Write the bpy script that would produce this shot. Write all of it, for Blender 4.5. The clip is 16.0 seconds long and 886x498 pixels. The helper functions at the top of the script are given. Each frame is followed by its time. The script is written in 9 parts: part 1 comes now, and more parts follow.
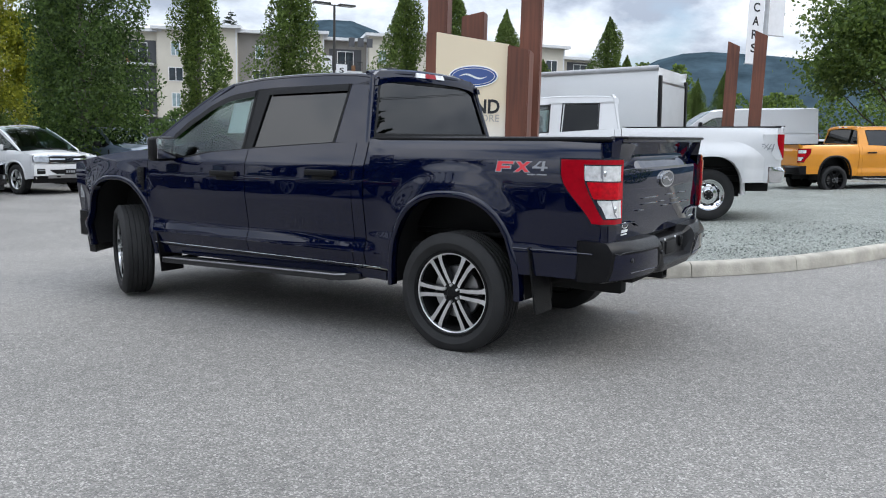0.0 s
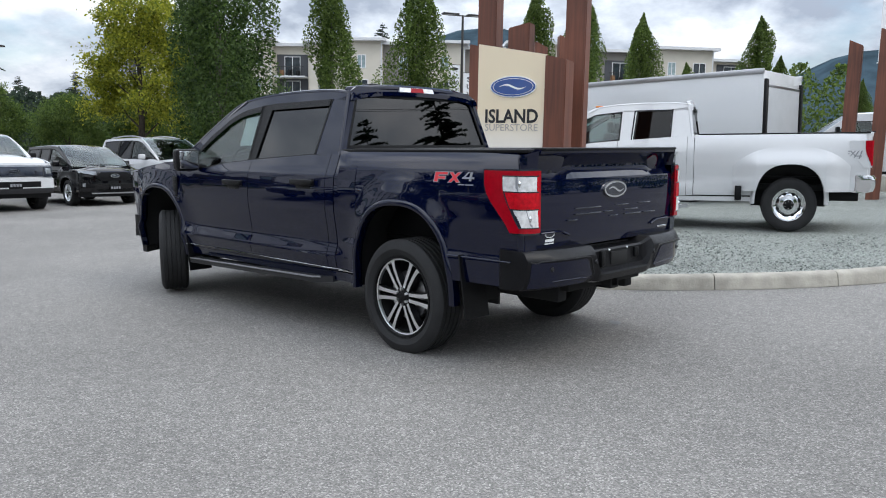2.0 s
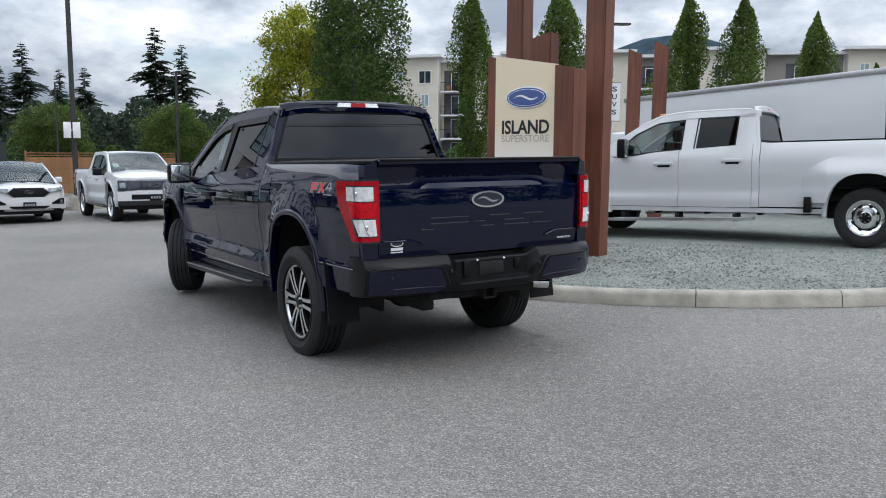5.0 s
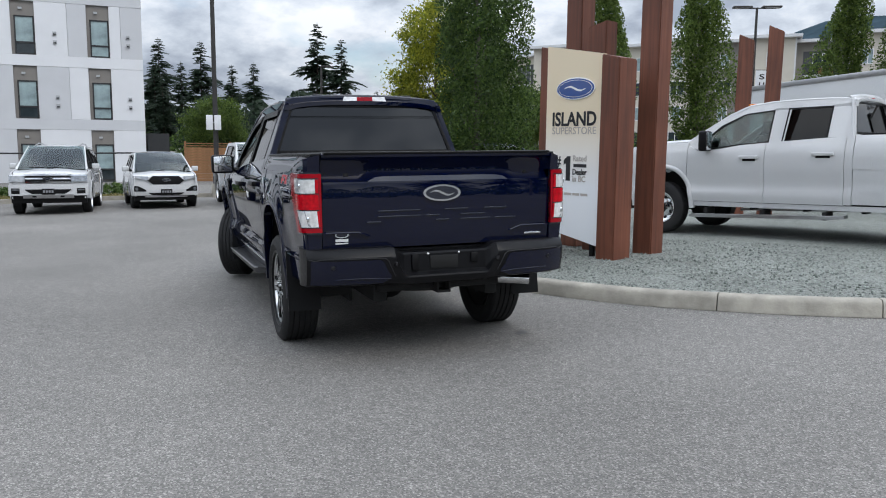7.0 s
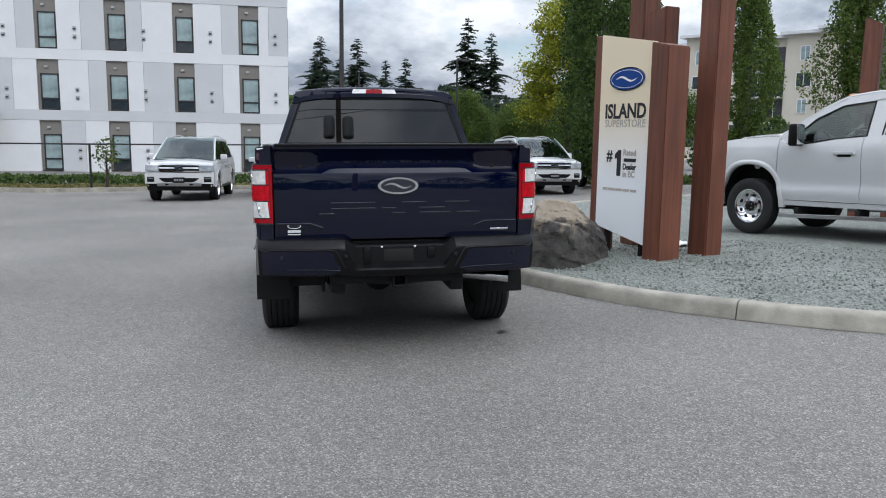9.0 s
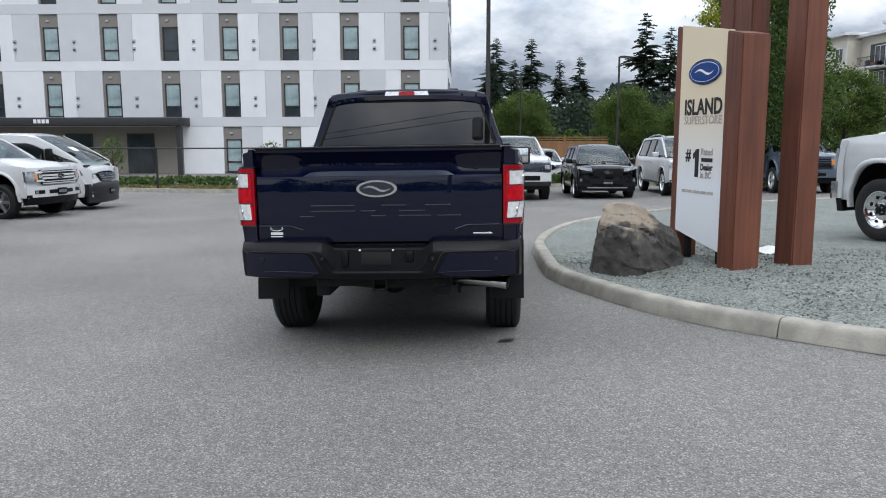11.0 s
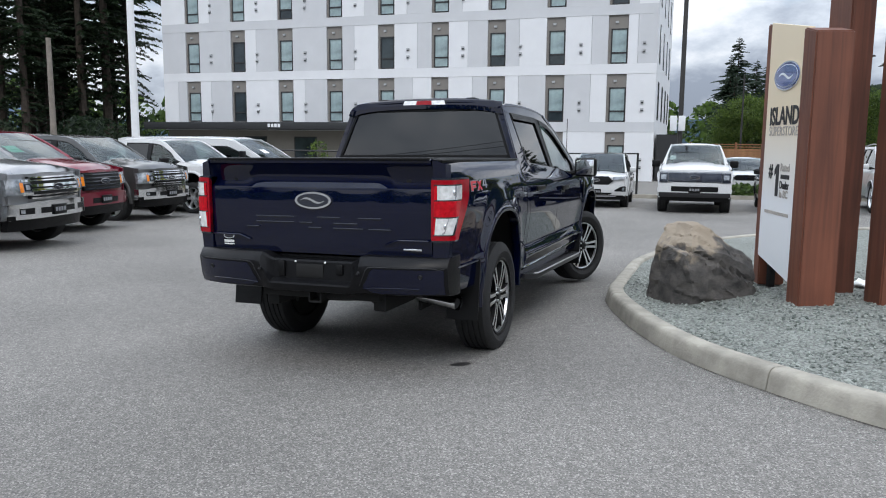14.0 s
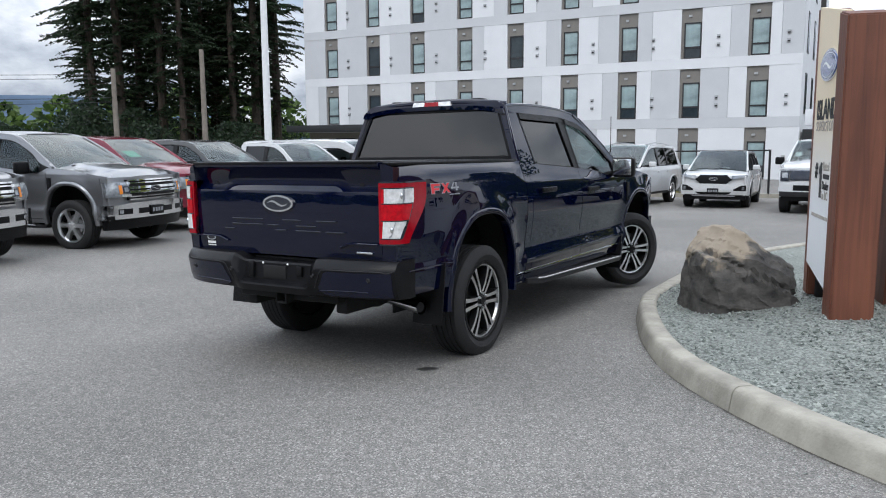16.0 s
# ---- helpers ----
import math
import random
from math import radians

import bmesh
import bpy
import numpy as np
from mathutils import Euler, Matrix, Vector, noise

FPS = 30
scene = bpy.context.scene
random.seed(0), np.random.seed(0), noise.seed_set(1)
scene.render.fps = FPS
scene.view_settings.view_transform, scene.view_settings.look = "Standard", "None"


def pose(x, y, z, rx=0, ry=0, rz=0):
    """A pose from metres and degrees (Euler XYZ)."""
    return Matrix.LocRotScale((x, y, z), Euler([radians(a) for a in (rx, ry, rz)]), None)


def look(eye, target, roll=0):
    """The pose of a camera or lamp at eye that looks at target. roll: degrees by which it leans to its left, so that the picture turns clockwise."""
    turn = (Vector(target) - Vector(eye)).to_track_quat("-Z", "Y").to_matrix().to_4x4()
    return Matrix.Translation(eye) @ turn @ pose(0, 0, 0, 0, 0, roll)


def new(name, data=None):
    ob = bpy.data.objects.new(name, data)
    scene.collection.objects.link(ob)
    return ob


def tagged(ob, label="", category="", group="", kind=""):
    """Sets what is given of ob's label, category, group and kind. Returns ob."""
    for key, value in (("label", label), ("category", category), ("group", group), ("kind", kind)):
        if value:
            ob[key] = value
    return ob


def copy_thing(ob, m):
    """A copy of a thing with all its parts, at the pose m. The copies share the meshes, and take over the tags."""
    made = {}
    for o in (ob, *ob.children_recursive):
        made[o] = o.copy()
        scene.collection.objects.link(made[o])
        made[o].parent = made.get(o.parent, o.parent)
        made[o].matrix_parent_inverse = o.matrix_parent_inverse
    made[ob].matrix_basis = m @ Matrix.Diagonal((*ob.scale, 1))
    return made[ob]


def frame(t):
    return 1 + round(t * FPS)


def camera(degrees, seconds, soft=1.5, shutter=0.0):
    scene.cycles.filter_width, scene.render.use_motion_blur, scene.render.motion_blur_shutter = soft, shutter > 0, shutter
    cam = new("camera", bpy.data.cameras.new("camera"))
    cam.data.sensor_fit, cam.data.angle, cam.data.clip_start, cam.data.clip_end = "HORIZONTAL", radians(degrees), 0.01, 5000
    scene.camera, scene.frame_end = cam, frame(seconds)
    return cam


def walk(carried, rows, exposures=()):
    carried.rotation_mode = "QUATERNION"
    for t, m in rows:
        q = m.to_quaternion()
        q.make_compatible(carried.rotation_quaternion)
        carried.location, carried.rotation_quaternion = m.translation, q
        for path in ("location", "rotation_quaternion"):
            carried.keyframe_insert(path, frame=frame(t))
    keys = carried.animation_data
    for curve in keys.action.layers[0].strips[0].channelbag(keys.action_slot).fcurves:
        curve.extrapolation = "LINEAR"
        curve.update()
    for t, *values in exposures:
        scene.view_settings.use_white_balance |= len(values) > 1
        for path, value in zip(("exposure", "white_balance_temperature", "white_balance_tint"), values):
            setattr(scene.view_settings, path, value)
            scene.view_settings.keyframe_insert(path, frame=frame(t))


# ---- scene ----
# camera: one lens, carried round the parked pickup
cam = camera(59.3, 16.0, soft=1.05)
PATH = [
    (0.0, 0.139, 0.025, 1.522, -0.02, -7.78, -1.40),
    (0.5, 0.487, -0.042, 1.543, 2.63, -7.81, -1.35),
    (1.0, 0.829, -0.109, 1.542, 5.36, -7.63, -1.28),
    (1.5, 1.183, -0.078, 1.556, 8.27, -7.62, -1.15),
    (2.0, 1.552, -0.106, 1.585, 11.00, -7.52, -1.04),
    (2.5, 1.920, -0.086, 1.582, 13.41, -7.23, -1.00),
    (3.0, 2.269, -0.009, 1.595, 15.60, -6.90, -0.92),
    (3.5, 2.635, 0.056, 1.596, 17.60, -6.69, -0.87),
    (6.0, 4.233, 0.719, 1.615, 29.75, -7.15, -0.08),
    (6.5, 4.540, 0.885, 1.624, 32.81, -7.35, -0.16),
    (7.0, 4.833, 1.073, 1.630, 35.68, -7.51, -0.53),
    (7.5, 5.090, 1.297, 1.630, 38.35, -7.71, -0.88),
    (8.0, 5.359, 1.534, 1.627, 41.03, -7.92, -1.10),
    (8.5, 5.599, 1.767, 1.633, 43.86, -8.07, -1.08),
    (9.0, 5.773, 2.033, 1.639, 46.93, -8.12, -0.76),
    (11.5, 6.572, 3.503, 1.667, 63.24, -8.10, 0.05),
    (12.0, 6.658, 3.819, 1.686, 66.41, -8.01, -0.10),
    (12.5, 6.773, 4.152, 1.689, 69.29, -7.91, -0.35),
    (13.0, 6.880, 4.473, 1.705, 71.89, -7.88, -0.56),
    (13.5, 6.921, 4.793, 1.708, 74.37, -7.90, -0.62),
    (14.0, 6.974, 5.103, 1.716, 76.99, -7.90, -0.50),
    (14.5, 7.045, 5.415, 1.731, 79.88, -7.91, -0.28),
    (15.0, 7.040, 5.732, 1.725, 82.86, -7.95, -0.02),
    (15.5, 7.068, 6.047, 1.729, 85.54, -7.92, 0.15),
    (16.0, 7.076, 6.359, 1.737, 87.78, -7.96, 0.35),
]
walk(cam, [(t, pose(x, y, z, 90 + pitch, roll, yaw)) for t, x, y, z, yaw, pitch, roll in PATH],
     exposures=((0.0, 0.22), (3.5, 0.02), (7.0, -0.12), (16.0, 0.03)))

# ---- sky, sun ----
SUN_AZ, SUN_EL = -15.0, 48.0  # where the brightest part of the cloud stands, degrees
world = bpy.data.worlds.new("sky")
scene.world = world
world.use_nodes = True
wn, wl = world.node_tree.nodes, world.node_tree.links
wn.clear()
w_out = wn.new("ShaderNodeOutputWorld")
w_bg = wn.new("ShaderNodeBackground")
w_bg.inputs["Strength"].default_value = 1.0
w_sky = wn.new("ShaderNodeTexSky")
w_sky.sky_type = "NISHITA"
w_sky.sun_disc = False
w_sky.sun_elevation = radians(SUN_EL)
w_sky.sun_rotation = radians(90 - SUN_AZ)
w_gain = wn.new("ShaderNodeVectorMath")
w_gain.operation = "SCALE"
w_gain.inputs["Scale"].default_value = 0.10
wl.new(w_sky.outputs[0], w_gain.inputs[0])
w_tc = wn.new("ShaderNodeTexCoord")
w_sep = wn.new("ShaderNodeSeparateXYZ")
wl.new(w_tc.outputs["Generated"], w_sep.inputs[0])


def wmath(op, a, b=None, clamp=False):
    n = wn.new("ShaderNodeMath")
    n.operation, n.use_clamp = op, clamp
    for k, v in enumerate((a, b)):
        if v is None:
            continue
        if isinstance(v, (int, float)):
            n.inputs[k].default_value = v
        else:
            wl.new(v, n.inputs[k])
    return n.outputs[0]


w_zz = wmath("MAXIMUM", wmath("ADD", w_sep.outputs["Z"], 0.40), 0.05)
w_comb = wn.new("ShaderNodeCombineXYZ")
wl.new(wmath("DIVIDE", w_sep.outputs["X"], w_zz), w_comb.inputs[0])
wl.new(wmath("DIVIDE", w_sep.outputs["Y"], w_zz), w_comb.inputs[1])


def wnoise(scale, detail, rough, shift):
    m = wn.new("ShaderNodeMapping")
    m.inputs["Location"].default_value = shift
    wl.new(w_comb.outputs[0], m.inputs[0])
    n = wn.new("ShaderNodeTexNoise")
    n.inputs["Scale"].default_value, n.inputs["Detail"].default_value, n.inputs["Roughness"].default_value = scale, detail, rough
    wl.new(m.outputs[0], n.inputs["Vector"])
    return n.outputs["Fac"]


w_thick = wnoise(2.4, 9, 0.57, (3.1, 7.4, 0.0))  # how thick the cloud is
w_open = wnoise(1.6, 7, 0.52, (9.3, 1.2, 4.0))  # where it opens
w_ramp = wn.new("ShaderNodeValToRGB")
els = w_ramp.color_ramp.elements
els[0].position, els[0].color = 0.42, (0.73, 0.765, 0.82, 1)
els[1].position, els[1].color = 0.60, (0.285, 0.33, 0.41, 1)
e_mid = els.new(0.50)
e_mid.color = (0.515, 0.57, 0.65, 1)
wl.new(w_thick, w_ramp.inputs[0])
w_hole = wn.new("ShaderNodeMapRange")
w_hole.inputs["From Min"].default_value, w_hole.inputs["From Max"].default_value = 0.60, 0.70
wl.new(w_open, w_hole.inputs["Value"])
w_mix = wn.new("ShaderNodeMix")
w_mix.data_type = "RGBA"
wl.new(w_hole.outputs[0], w_mix.inputs["Factor"])
wl.new(w_ramp.outputs[0], w_mix.inputs["A"])
wl.new(w_gain.outputs[0], w_mix.inputs["B"])
w_lift = wmath("ADD", wmath("MULTIPLY", wmath("MAXIMUM", w_sep.outputs["Z"], 0.0), 3.0), 1.0)  # an overcast sky is brightest overhead
w_amt = wn.new("ShaderNodeVectorMath")
w_amt.operation = "SCALE"
wl.new(w_mix.outputs["Result"], w_amt.inputs[0])
wl.new(w_lift, w_amt.inputs["Scale"])
wl.new(w_amt.outputs[0], w_bg.inputs["Color"])
wl.new(w_bg.outputs[0], w_out.inputs[0])

sun = new("sun", bpy.data.lights.new("sun", "SUN"))
sun.data.energy, sun.data.angle, sun.data.color = 0.95, radians(25), (1.0, 0.96, 0.90)
sun.matrix_world = look((0, 0, 60), (-40 * math.cos(radians(SUN_AZ)) * math.cos(radians(SUN_EL)), -40 * math.sin(radians(SUN_AZ)) * math.cos(radians(SUN_EL)), 60 - 40 * math.sin(radians(SUN_EL))))


# ---- materials ----
def material(name):
    m = bpy.data.materials.new(name)
    m.use_nodes = True
    return m, m.node_tree.nodes, m.node_tree.links, m.node_tree.nodes["Principled BSDF"]


def plain(name, color, rough=0.5, metal=0.0, coat=0.0, vary=0.12, scale=6.0, bump=0.0, bump_scale=60.0, trans=0.0, ior=1.45, spec=0.5):
    """A surface of one stuff, with slow mottling, and fine grain where bump is given."""
    m, n, l, b = material(name)
    b.inputs["Roughness"].default_value, b.inputs["Metallic"].default_value = rough, metal
    b.inputs["Coat Weight"].default_value, b.inputs["Coat Roughness"].default_value = coat, 0.03
    b.inputs["Transmission Weight"].default_value, b.inputs["IOR"].default_value = trans, ior
    b.inputs["Specular IOR Level"].default_value = spec
    tc = n.new("ShaderNodeTexCoord")
    if vary > 0:
        t = n.new("ShaderNodeTexNoise")
        t.inputs["Scale"].default_value, t.inputs["Detail"].default_value, t.inputs["Roughness"].default_value = scale, 6, 0.6
        l.new(tc.outputs["Object"], t.inputs["Vector"])
        r = n.new("ShaderNodeValToRGB")
        r.color_ramp.elements[0].position, r.color_ramp.elements[1].position = 0.3, 0.7
        r.color_ramp.elements[0].color = (*[c * (1 - vary) for c in color], 1)
        r.color_ramp.elements[1].color = (*[min(1, c * (1 + vary)) for c in color], 1)
        l.new(t.outputs["Fac"], r.inputs[0])
        l.new(r.outputs[0], b.inputs["Base Color"])
    else:
        b.inputs["Base Color"].default_value = (*color, 1)
    if bump > 0:
        t2 = n.new("ShaderNodeTexNoise")
        t2.inputs["Scale"].default_value, t2.inputs["Detail"].default_value = bump_scale, 4
        l.new(tc.outputs["Object"], t2.inputs["Vector"])
        bp = n.new("ShaderNodeBump")
        bp.inputs["Strength"].default_value, bp.inputs["Distance"].default_value = bump, 0.01
        l.new(t2.outputs["Fac"], bp.inputs["Height"])
        l.new(bp.outputs[0], b.inputs["Normal"])
    return m


def paint(name, color, flake=0.25, rough=0.35, ior=1.5):
    """Car paint: pigment with fine flake under clear lacquer, and road dust in faint clouds."""
    m, n, l, b = material(name)
    b.inputs["Metallic"].default_value = flake
    b.inputs["Specular IOR Level"].default_value = 0.0 if flake == 0 else 0.3
    b.inputs["Coat Weight"].default_value, b.inputs["Coat Roughness"].default_value, b.inputs["Coat IOR"].default_value = 1.0, 0.012, ior
    tc = n.new("ShaderNodeTexCoord")
    t = n.new("ShaderNodeTexNoise")
    t.inputs["Scale"].default_value, t.inputs["Detail"].default_value = 2.5, 8
    l.new(tc.outputs["Object"], t.inputs["Vector"])
    mr = n.new("ShaderNodeMapRange")
    mr.inputs["To Min"].default_value, mr.inputs["To Max"].default_value = rough - 0.05, rough + 0.10
    l.new(t.outputs["Fac"], mr.inputs["Value"])
    l.new(mr.outputs[0], b.inputs["Roughness"])
    v = n.new("ShaderNodeTexVoronoi")
    v.inputs["Scale"].default_value = 900
    l.new(tc.outputs["Object"], v.inputs["Vector"])
    hs = n.new("ShaderNodeHueSaturation")
    hs.inputs["Color"].default_value = (*color, 1)
    mv = n.new("ShaderNodeMapRange")
    mv.inputs["To Min"].default_value, mv.inputs["To Max"].default_value = 0.8, 1.3
    l.new(v.outputs["Distance"], mv.inputs["Value"])
    l.new(mv.outputs[0], hs.inputs["Value"])
    l.new(hs.outputs[0], b.inputs["Base Color"])
    return m


def asphalt_material():
    m, n, l, b = material("asphalt")
    tc = n.new("ShaderNodeTexCoord")
    vo = n.new("ShaderNodeTexVoronoi")
    vo.inputs["Scale"].default_value = 130
    l.new(tc.outputs["Object"], vo.inputs["Vector"])
    vo2 = n.new("ShaderNodeTexVoronoi")
    vo2.inputs["Scale"].default_value = 40
    l.new(tc.outputs["Object"], vo2.inputs["Vector"])
    big = n.new("ShaderNodeTexNoise")
    big.inputs["Scale"].default_value, big.inputs["Detail"].default_value = 0.35, 8
    l.new(tc.outputs["Object"], big.inputs["Vector"])
    mid = n.new("ShaderNodeTexNoise")
    mid.inputs["Scale"].default_value, mid.inputs["Detail"].default_value, mid.inputs["Roughness"].default_value = 14, 6, 0.7
    l.new(tc.outputs["Object"], mid.inputs["Vector"])
    cr = n.new("ShaderNodeValToRGB")
    e = cr.color_ramp.elements
    e[0].position, e[0].color = 0.0, (0.103, 0.098, 0.092, 1)
    e[1].position, e[1].color = 1.0, (0.345, 0.33, 0.305, 1)
    q = e.new(0.45)
    q.color = (0.161, 0.154, 0.144, 1)
    q = e.new(0.8)
    q.color = (0.209, 0.199, 0.185, 1)
    sc = n.new("ShaderNodeSeparateColor")
    l.new(vo.outputs["Color"], sc.inputs[0])
    l.new(sc.outputs[0], cr.inputs[0])
    mr = n.new("ShaderNodeMapRange")
    mr.inputs["From Min"].default_value, mr.inputs["From Max"].default_value = 0.3, 0.7
    mr.inputs["To Min"].default_value, mr.inputs["To Max"].default_value = 0.80, 1.18
    l.new(big.outputs["Fac"], mr.inputs["Value"])
    mr2 = n.new("ShaderNodeMapRange")
    mr2.inputs["From Min"].default_value, mr2.inputs["From Max"].default_value = 0.3, 0.7
    mr2.inputs["To Min"].default_value, mr2.inputs["To Max"].default_value = 0.85, 1.15
    l.new(mid.outputs["Fac"], mr2.inputs["Value"])
    mu = n.new("ShaderNodeMath")
    mu.operation = "MULTIPLY"
    l.new(mr.outputs[0], mu.inputs[0])
    l.new(mr2.outputs[0], mu.inputs[1])
    hs = n.new("ShaderNodeHueSaturation")
    l.new(cr.outputs[0], hs.inputs["Color"])
    l.new(mu.outputs[0], hs.inputs["Value"])
    l.new(hs.outputs[0], b.inputs["Base Color"])
    b.inputs["Roughness"].default_value = 0.85
    b.inputs["Specular IOR Level"].default_value = 0.35
    ad = n.new("ShaderNodeMath")
    ad.operation = "ADD"
    l.new(vo.outputs["Distance"], ad.inputs[0])
    l.new(vo2.outputs["Distance"], ad.inputs[1])
    bp = n.new("ShaderNodeBump")
    bp.inputs["Strength"].default_value, bp.inputs["Distance"].default_value = 0.40, 0.005
    l.new(ad.outputs[0], bp.inputs["Height"])
    l.new(bp.outputs[0], b.inputs["Normal"])
    return m


def pebble_material(name, lo, hi, island=False):
    m, n, l, b = material(name)
    tc = n.new("ShaderNodeTexCoord")
    cr = n.new("ShaderNodeValToRGB")
    e = cr.color_ramp.elements
    e[0].color, e[1].color = (*lo, 1), (*hi, 1)
    if island:
        g = n.new("ShaderNodeNewGeometry")
        l.new(g.outputs["Random Per Island"], cr.inputs[0])
    else:
        vo = n.new("ShaderNodeTexVoronoi")
        vo.inputs["Scale"].default_value = 62
        l.new(tc.outputs["Object"], vo.inputs["Vector"])
        sc = n.new("ShaderNodeSeparateColor")
        l.new(vo.outputs["Color"], sc.inputs[0])
        l.new(sc.outputs[0], cr.inputs[0])
        bp = n.new("ShaderNodeBump")
        bp.inputs["Strength"].default_value, bp.inputs["Distance"].default_value, bp.invert = 0.9, 0.02, True
        l.new(vo.outputs["Distance"], bp.inputs["Height"])
        l.new(bp.outputs[0], b.inputs["Normal"])
    nz = n.new("ShaderNodeTexNoise")
    nz.inputs["Scale"].default_value, nz.inputs["Detail"].default_value = 1.3, 6
    l.new(tc.outputs["Object"], nz.inputs["Vector"])
    mr = n.new("ShaderNodeMapRange")
    mr.inputs["To Min"].default_value, mr.inputs["To Max"].default_value = 0.7, 1.25
    l.new(nz.outputs["Fac"], mr.inputs["Value"])
    hs = n.new("ShaderNodeHueSaturation")
    l.new(cr.outputs[0], hs.inputs["Color"])
    l.new(mr.outputs[0], hs.inputs["Value"])
    l.new(hs.outputs[0], b.inputs["Base Color"])
    b.inputs["Roughness"].default_value = 0.8
    return m


def timber_material():
    m, n, l, b = material("stained_timber")
    tc = n.new("ShaderNodeTexCoord")
    mp = n.new("ShaderNodeMapping")
    mp.inputs["Scale"].default_value = (9, 9, 0.45)
    l.new(tc.outputs["Object"], mp.inputs[0])
    t = n.new("ShaderNodeTexNoise")
    t.inputs["Scale"].default_value, t.inputs["Detail"].default_value, t.inputs["Distortion"].default_value = 2.2, 9, 0.5
    l.new(mp.outputs[0], t.inputs["Vector"])
    t2 = n.new("ShaderNodeTexNoise")
    t2.inputs["Scale"].default_value, t2.inputs["Detail"].default_value = 1.1, 4
    l.new(tc.outputs["Object"], t2.inputs["Vector"])
    cr = n.new("ShaderNodeValToRGB")
    e = cr.color_ramp.elements
    e[0].position, e[0].color = 0.28, (0.098, 0.032, 0.018, 1)
    e[1].position, e[1].color = 0.75, (0.190, 0.064, 0.034, 1)
    l.new(t.outputs["Fac"], cr.inputs[0])
    mr = n.new("ShaderNodeMapRange")
    mr.inputs["From Min"].default_value, mr.inputs["From Max"].default_value = 0.3, 0.7
    mr.inputs["To Min"].default_value, mr.inputs["To Max"].default_value = 0.75, 1.2
    l.new(t2.outputs["Fac"], mr.inputs["Value"])
    hs = n.new("ShaderNodeHueSaturation")
    l.new(cr.outputs[0], hs.inputs["Color"])
    l.new(mr.outputs[0], hs.inputs["Value"])
    l.new(hs.outputs[0], b.inputs["Base Color"])
    b.inputs["Roughness"].default_value = 0.55
    bp = n.new("ShaderNodeBump")
    bp.inputs["Strength"].default_value, bp.inputs["Distance"].default_value = 0.5, 0.006
    l.new(t.outputs["Fac"], bp.inputs["Height"])
    l.new(bp.outputs[0], b.inputs["Normal"])
    return m


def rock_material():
    """Dark broken stone with streaks along its bedding, turning tan towards the top."""
    m, n, l, b = material("boulder_rock")
    tc = n.new("ShaderNodeTexCoord")
    mp = n.new("ShaderNodeMapping")
    mp.inputs["Scale"].default_value, mp.inputs["Rotation"].default_value = (1.6, 1.6, 3.2), (0.0, 0.35, 0.0)
    l.new(tc.outputs["Object"], mp.inputs[0])
    t = n.new("ShaderNodeTexNoise")
    t.inputs["Scale"].default_value, t.inputs["Detail"].default_value, t.inputs["Roughness"].default_value = 3.0, 10, 0.65
    l.new(mp.outputs[0], t.inputs["Vector"])
    cr = n.new("ShaderNodeValToRGB")
    e = cr.color_ramp.elements
    e[0].position, e[0].color = 0.30, (0.018, 0.018, 0.019, 1)
    e[1].position, e[1].color = 0.76, (0.150, 0.136, 0.124, 1)
    l.new(t.outputs["Fac"], cr.inputs[0])
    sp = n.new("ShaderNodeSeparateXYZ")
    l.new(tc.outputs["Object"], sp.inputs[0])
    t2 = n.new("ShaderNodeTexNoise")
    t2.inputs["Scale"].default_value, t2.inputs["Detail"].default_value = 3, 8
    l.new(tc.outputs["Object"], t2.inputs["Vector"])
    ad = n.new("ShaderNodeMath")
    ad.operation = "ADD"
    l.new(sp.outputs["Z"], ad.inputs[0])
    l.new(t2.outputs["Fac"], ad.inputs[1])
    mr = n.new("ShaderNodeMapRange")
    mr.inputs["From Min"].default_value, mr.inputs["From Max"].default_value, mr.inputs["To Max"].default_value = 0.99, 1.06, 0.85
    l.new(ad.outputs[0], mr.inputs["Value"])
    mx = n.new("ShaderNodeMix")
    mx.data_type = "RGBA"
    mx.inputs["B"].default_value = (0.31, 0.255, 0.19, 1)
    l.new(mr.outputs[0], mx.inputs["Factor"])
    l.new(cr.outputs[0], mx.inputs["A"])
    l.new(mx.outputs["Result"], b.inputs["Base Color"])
    b.inputs["Roughness"].default_value = 0.75
    bp = n.new("ShaderNodeBump")
    bp.inputs["Strength"].default_value, bp.inputs["Distance"].default_value = 0.8, 0.02
    l.new(t.outputs["Fac"], bp.inputs["Height"])
    l.new(bp.outputs[0], b.inputs["Normal"])
    return m


def leaf_material(name, lo, hi):
    m, n, l, b = material(name)
    g = n.new("ShaderNodeNewGeometry")
    cr = n.new("ShaderNodeValToRGB")
    e = cr.color_ramp.elements
    e[0].color, e[1].color = (*lo, 1), (*hi, 1)
    l.new(g.outputs["Random Per Island"], cr.inputs[0])
    l.new(cr.outputs[0], b.inputs["Base Color"])
    b.inputs["Roughness"].default_value = 0.6
    tr = n.new("ShaderNodeBsdfTranslucent")
    l.new(cr.outputs[0], tr.inputs["Color"])
    mx = n.new("ShaderNodeMixShader")
    mx.inputs[0].default_value = 0.48
    l.new(b.outputs[0], mx.inputs[1])
    l.new(tr.outputs[0], mx.inputs[2])
    l.new(mx.outputs[0], n["Material Output"].inputs["Surface"])
    return m


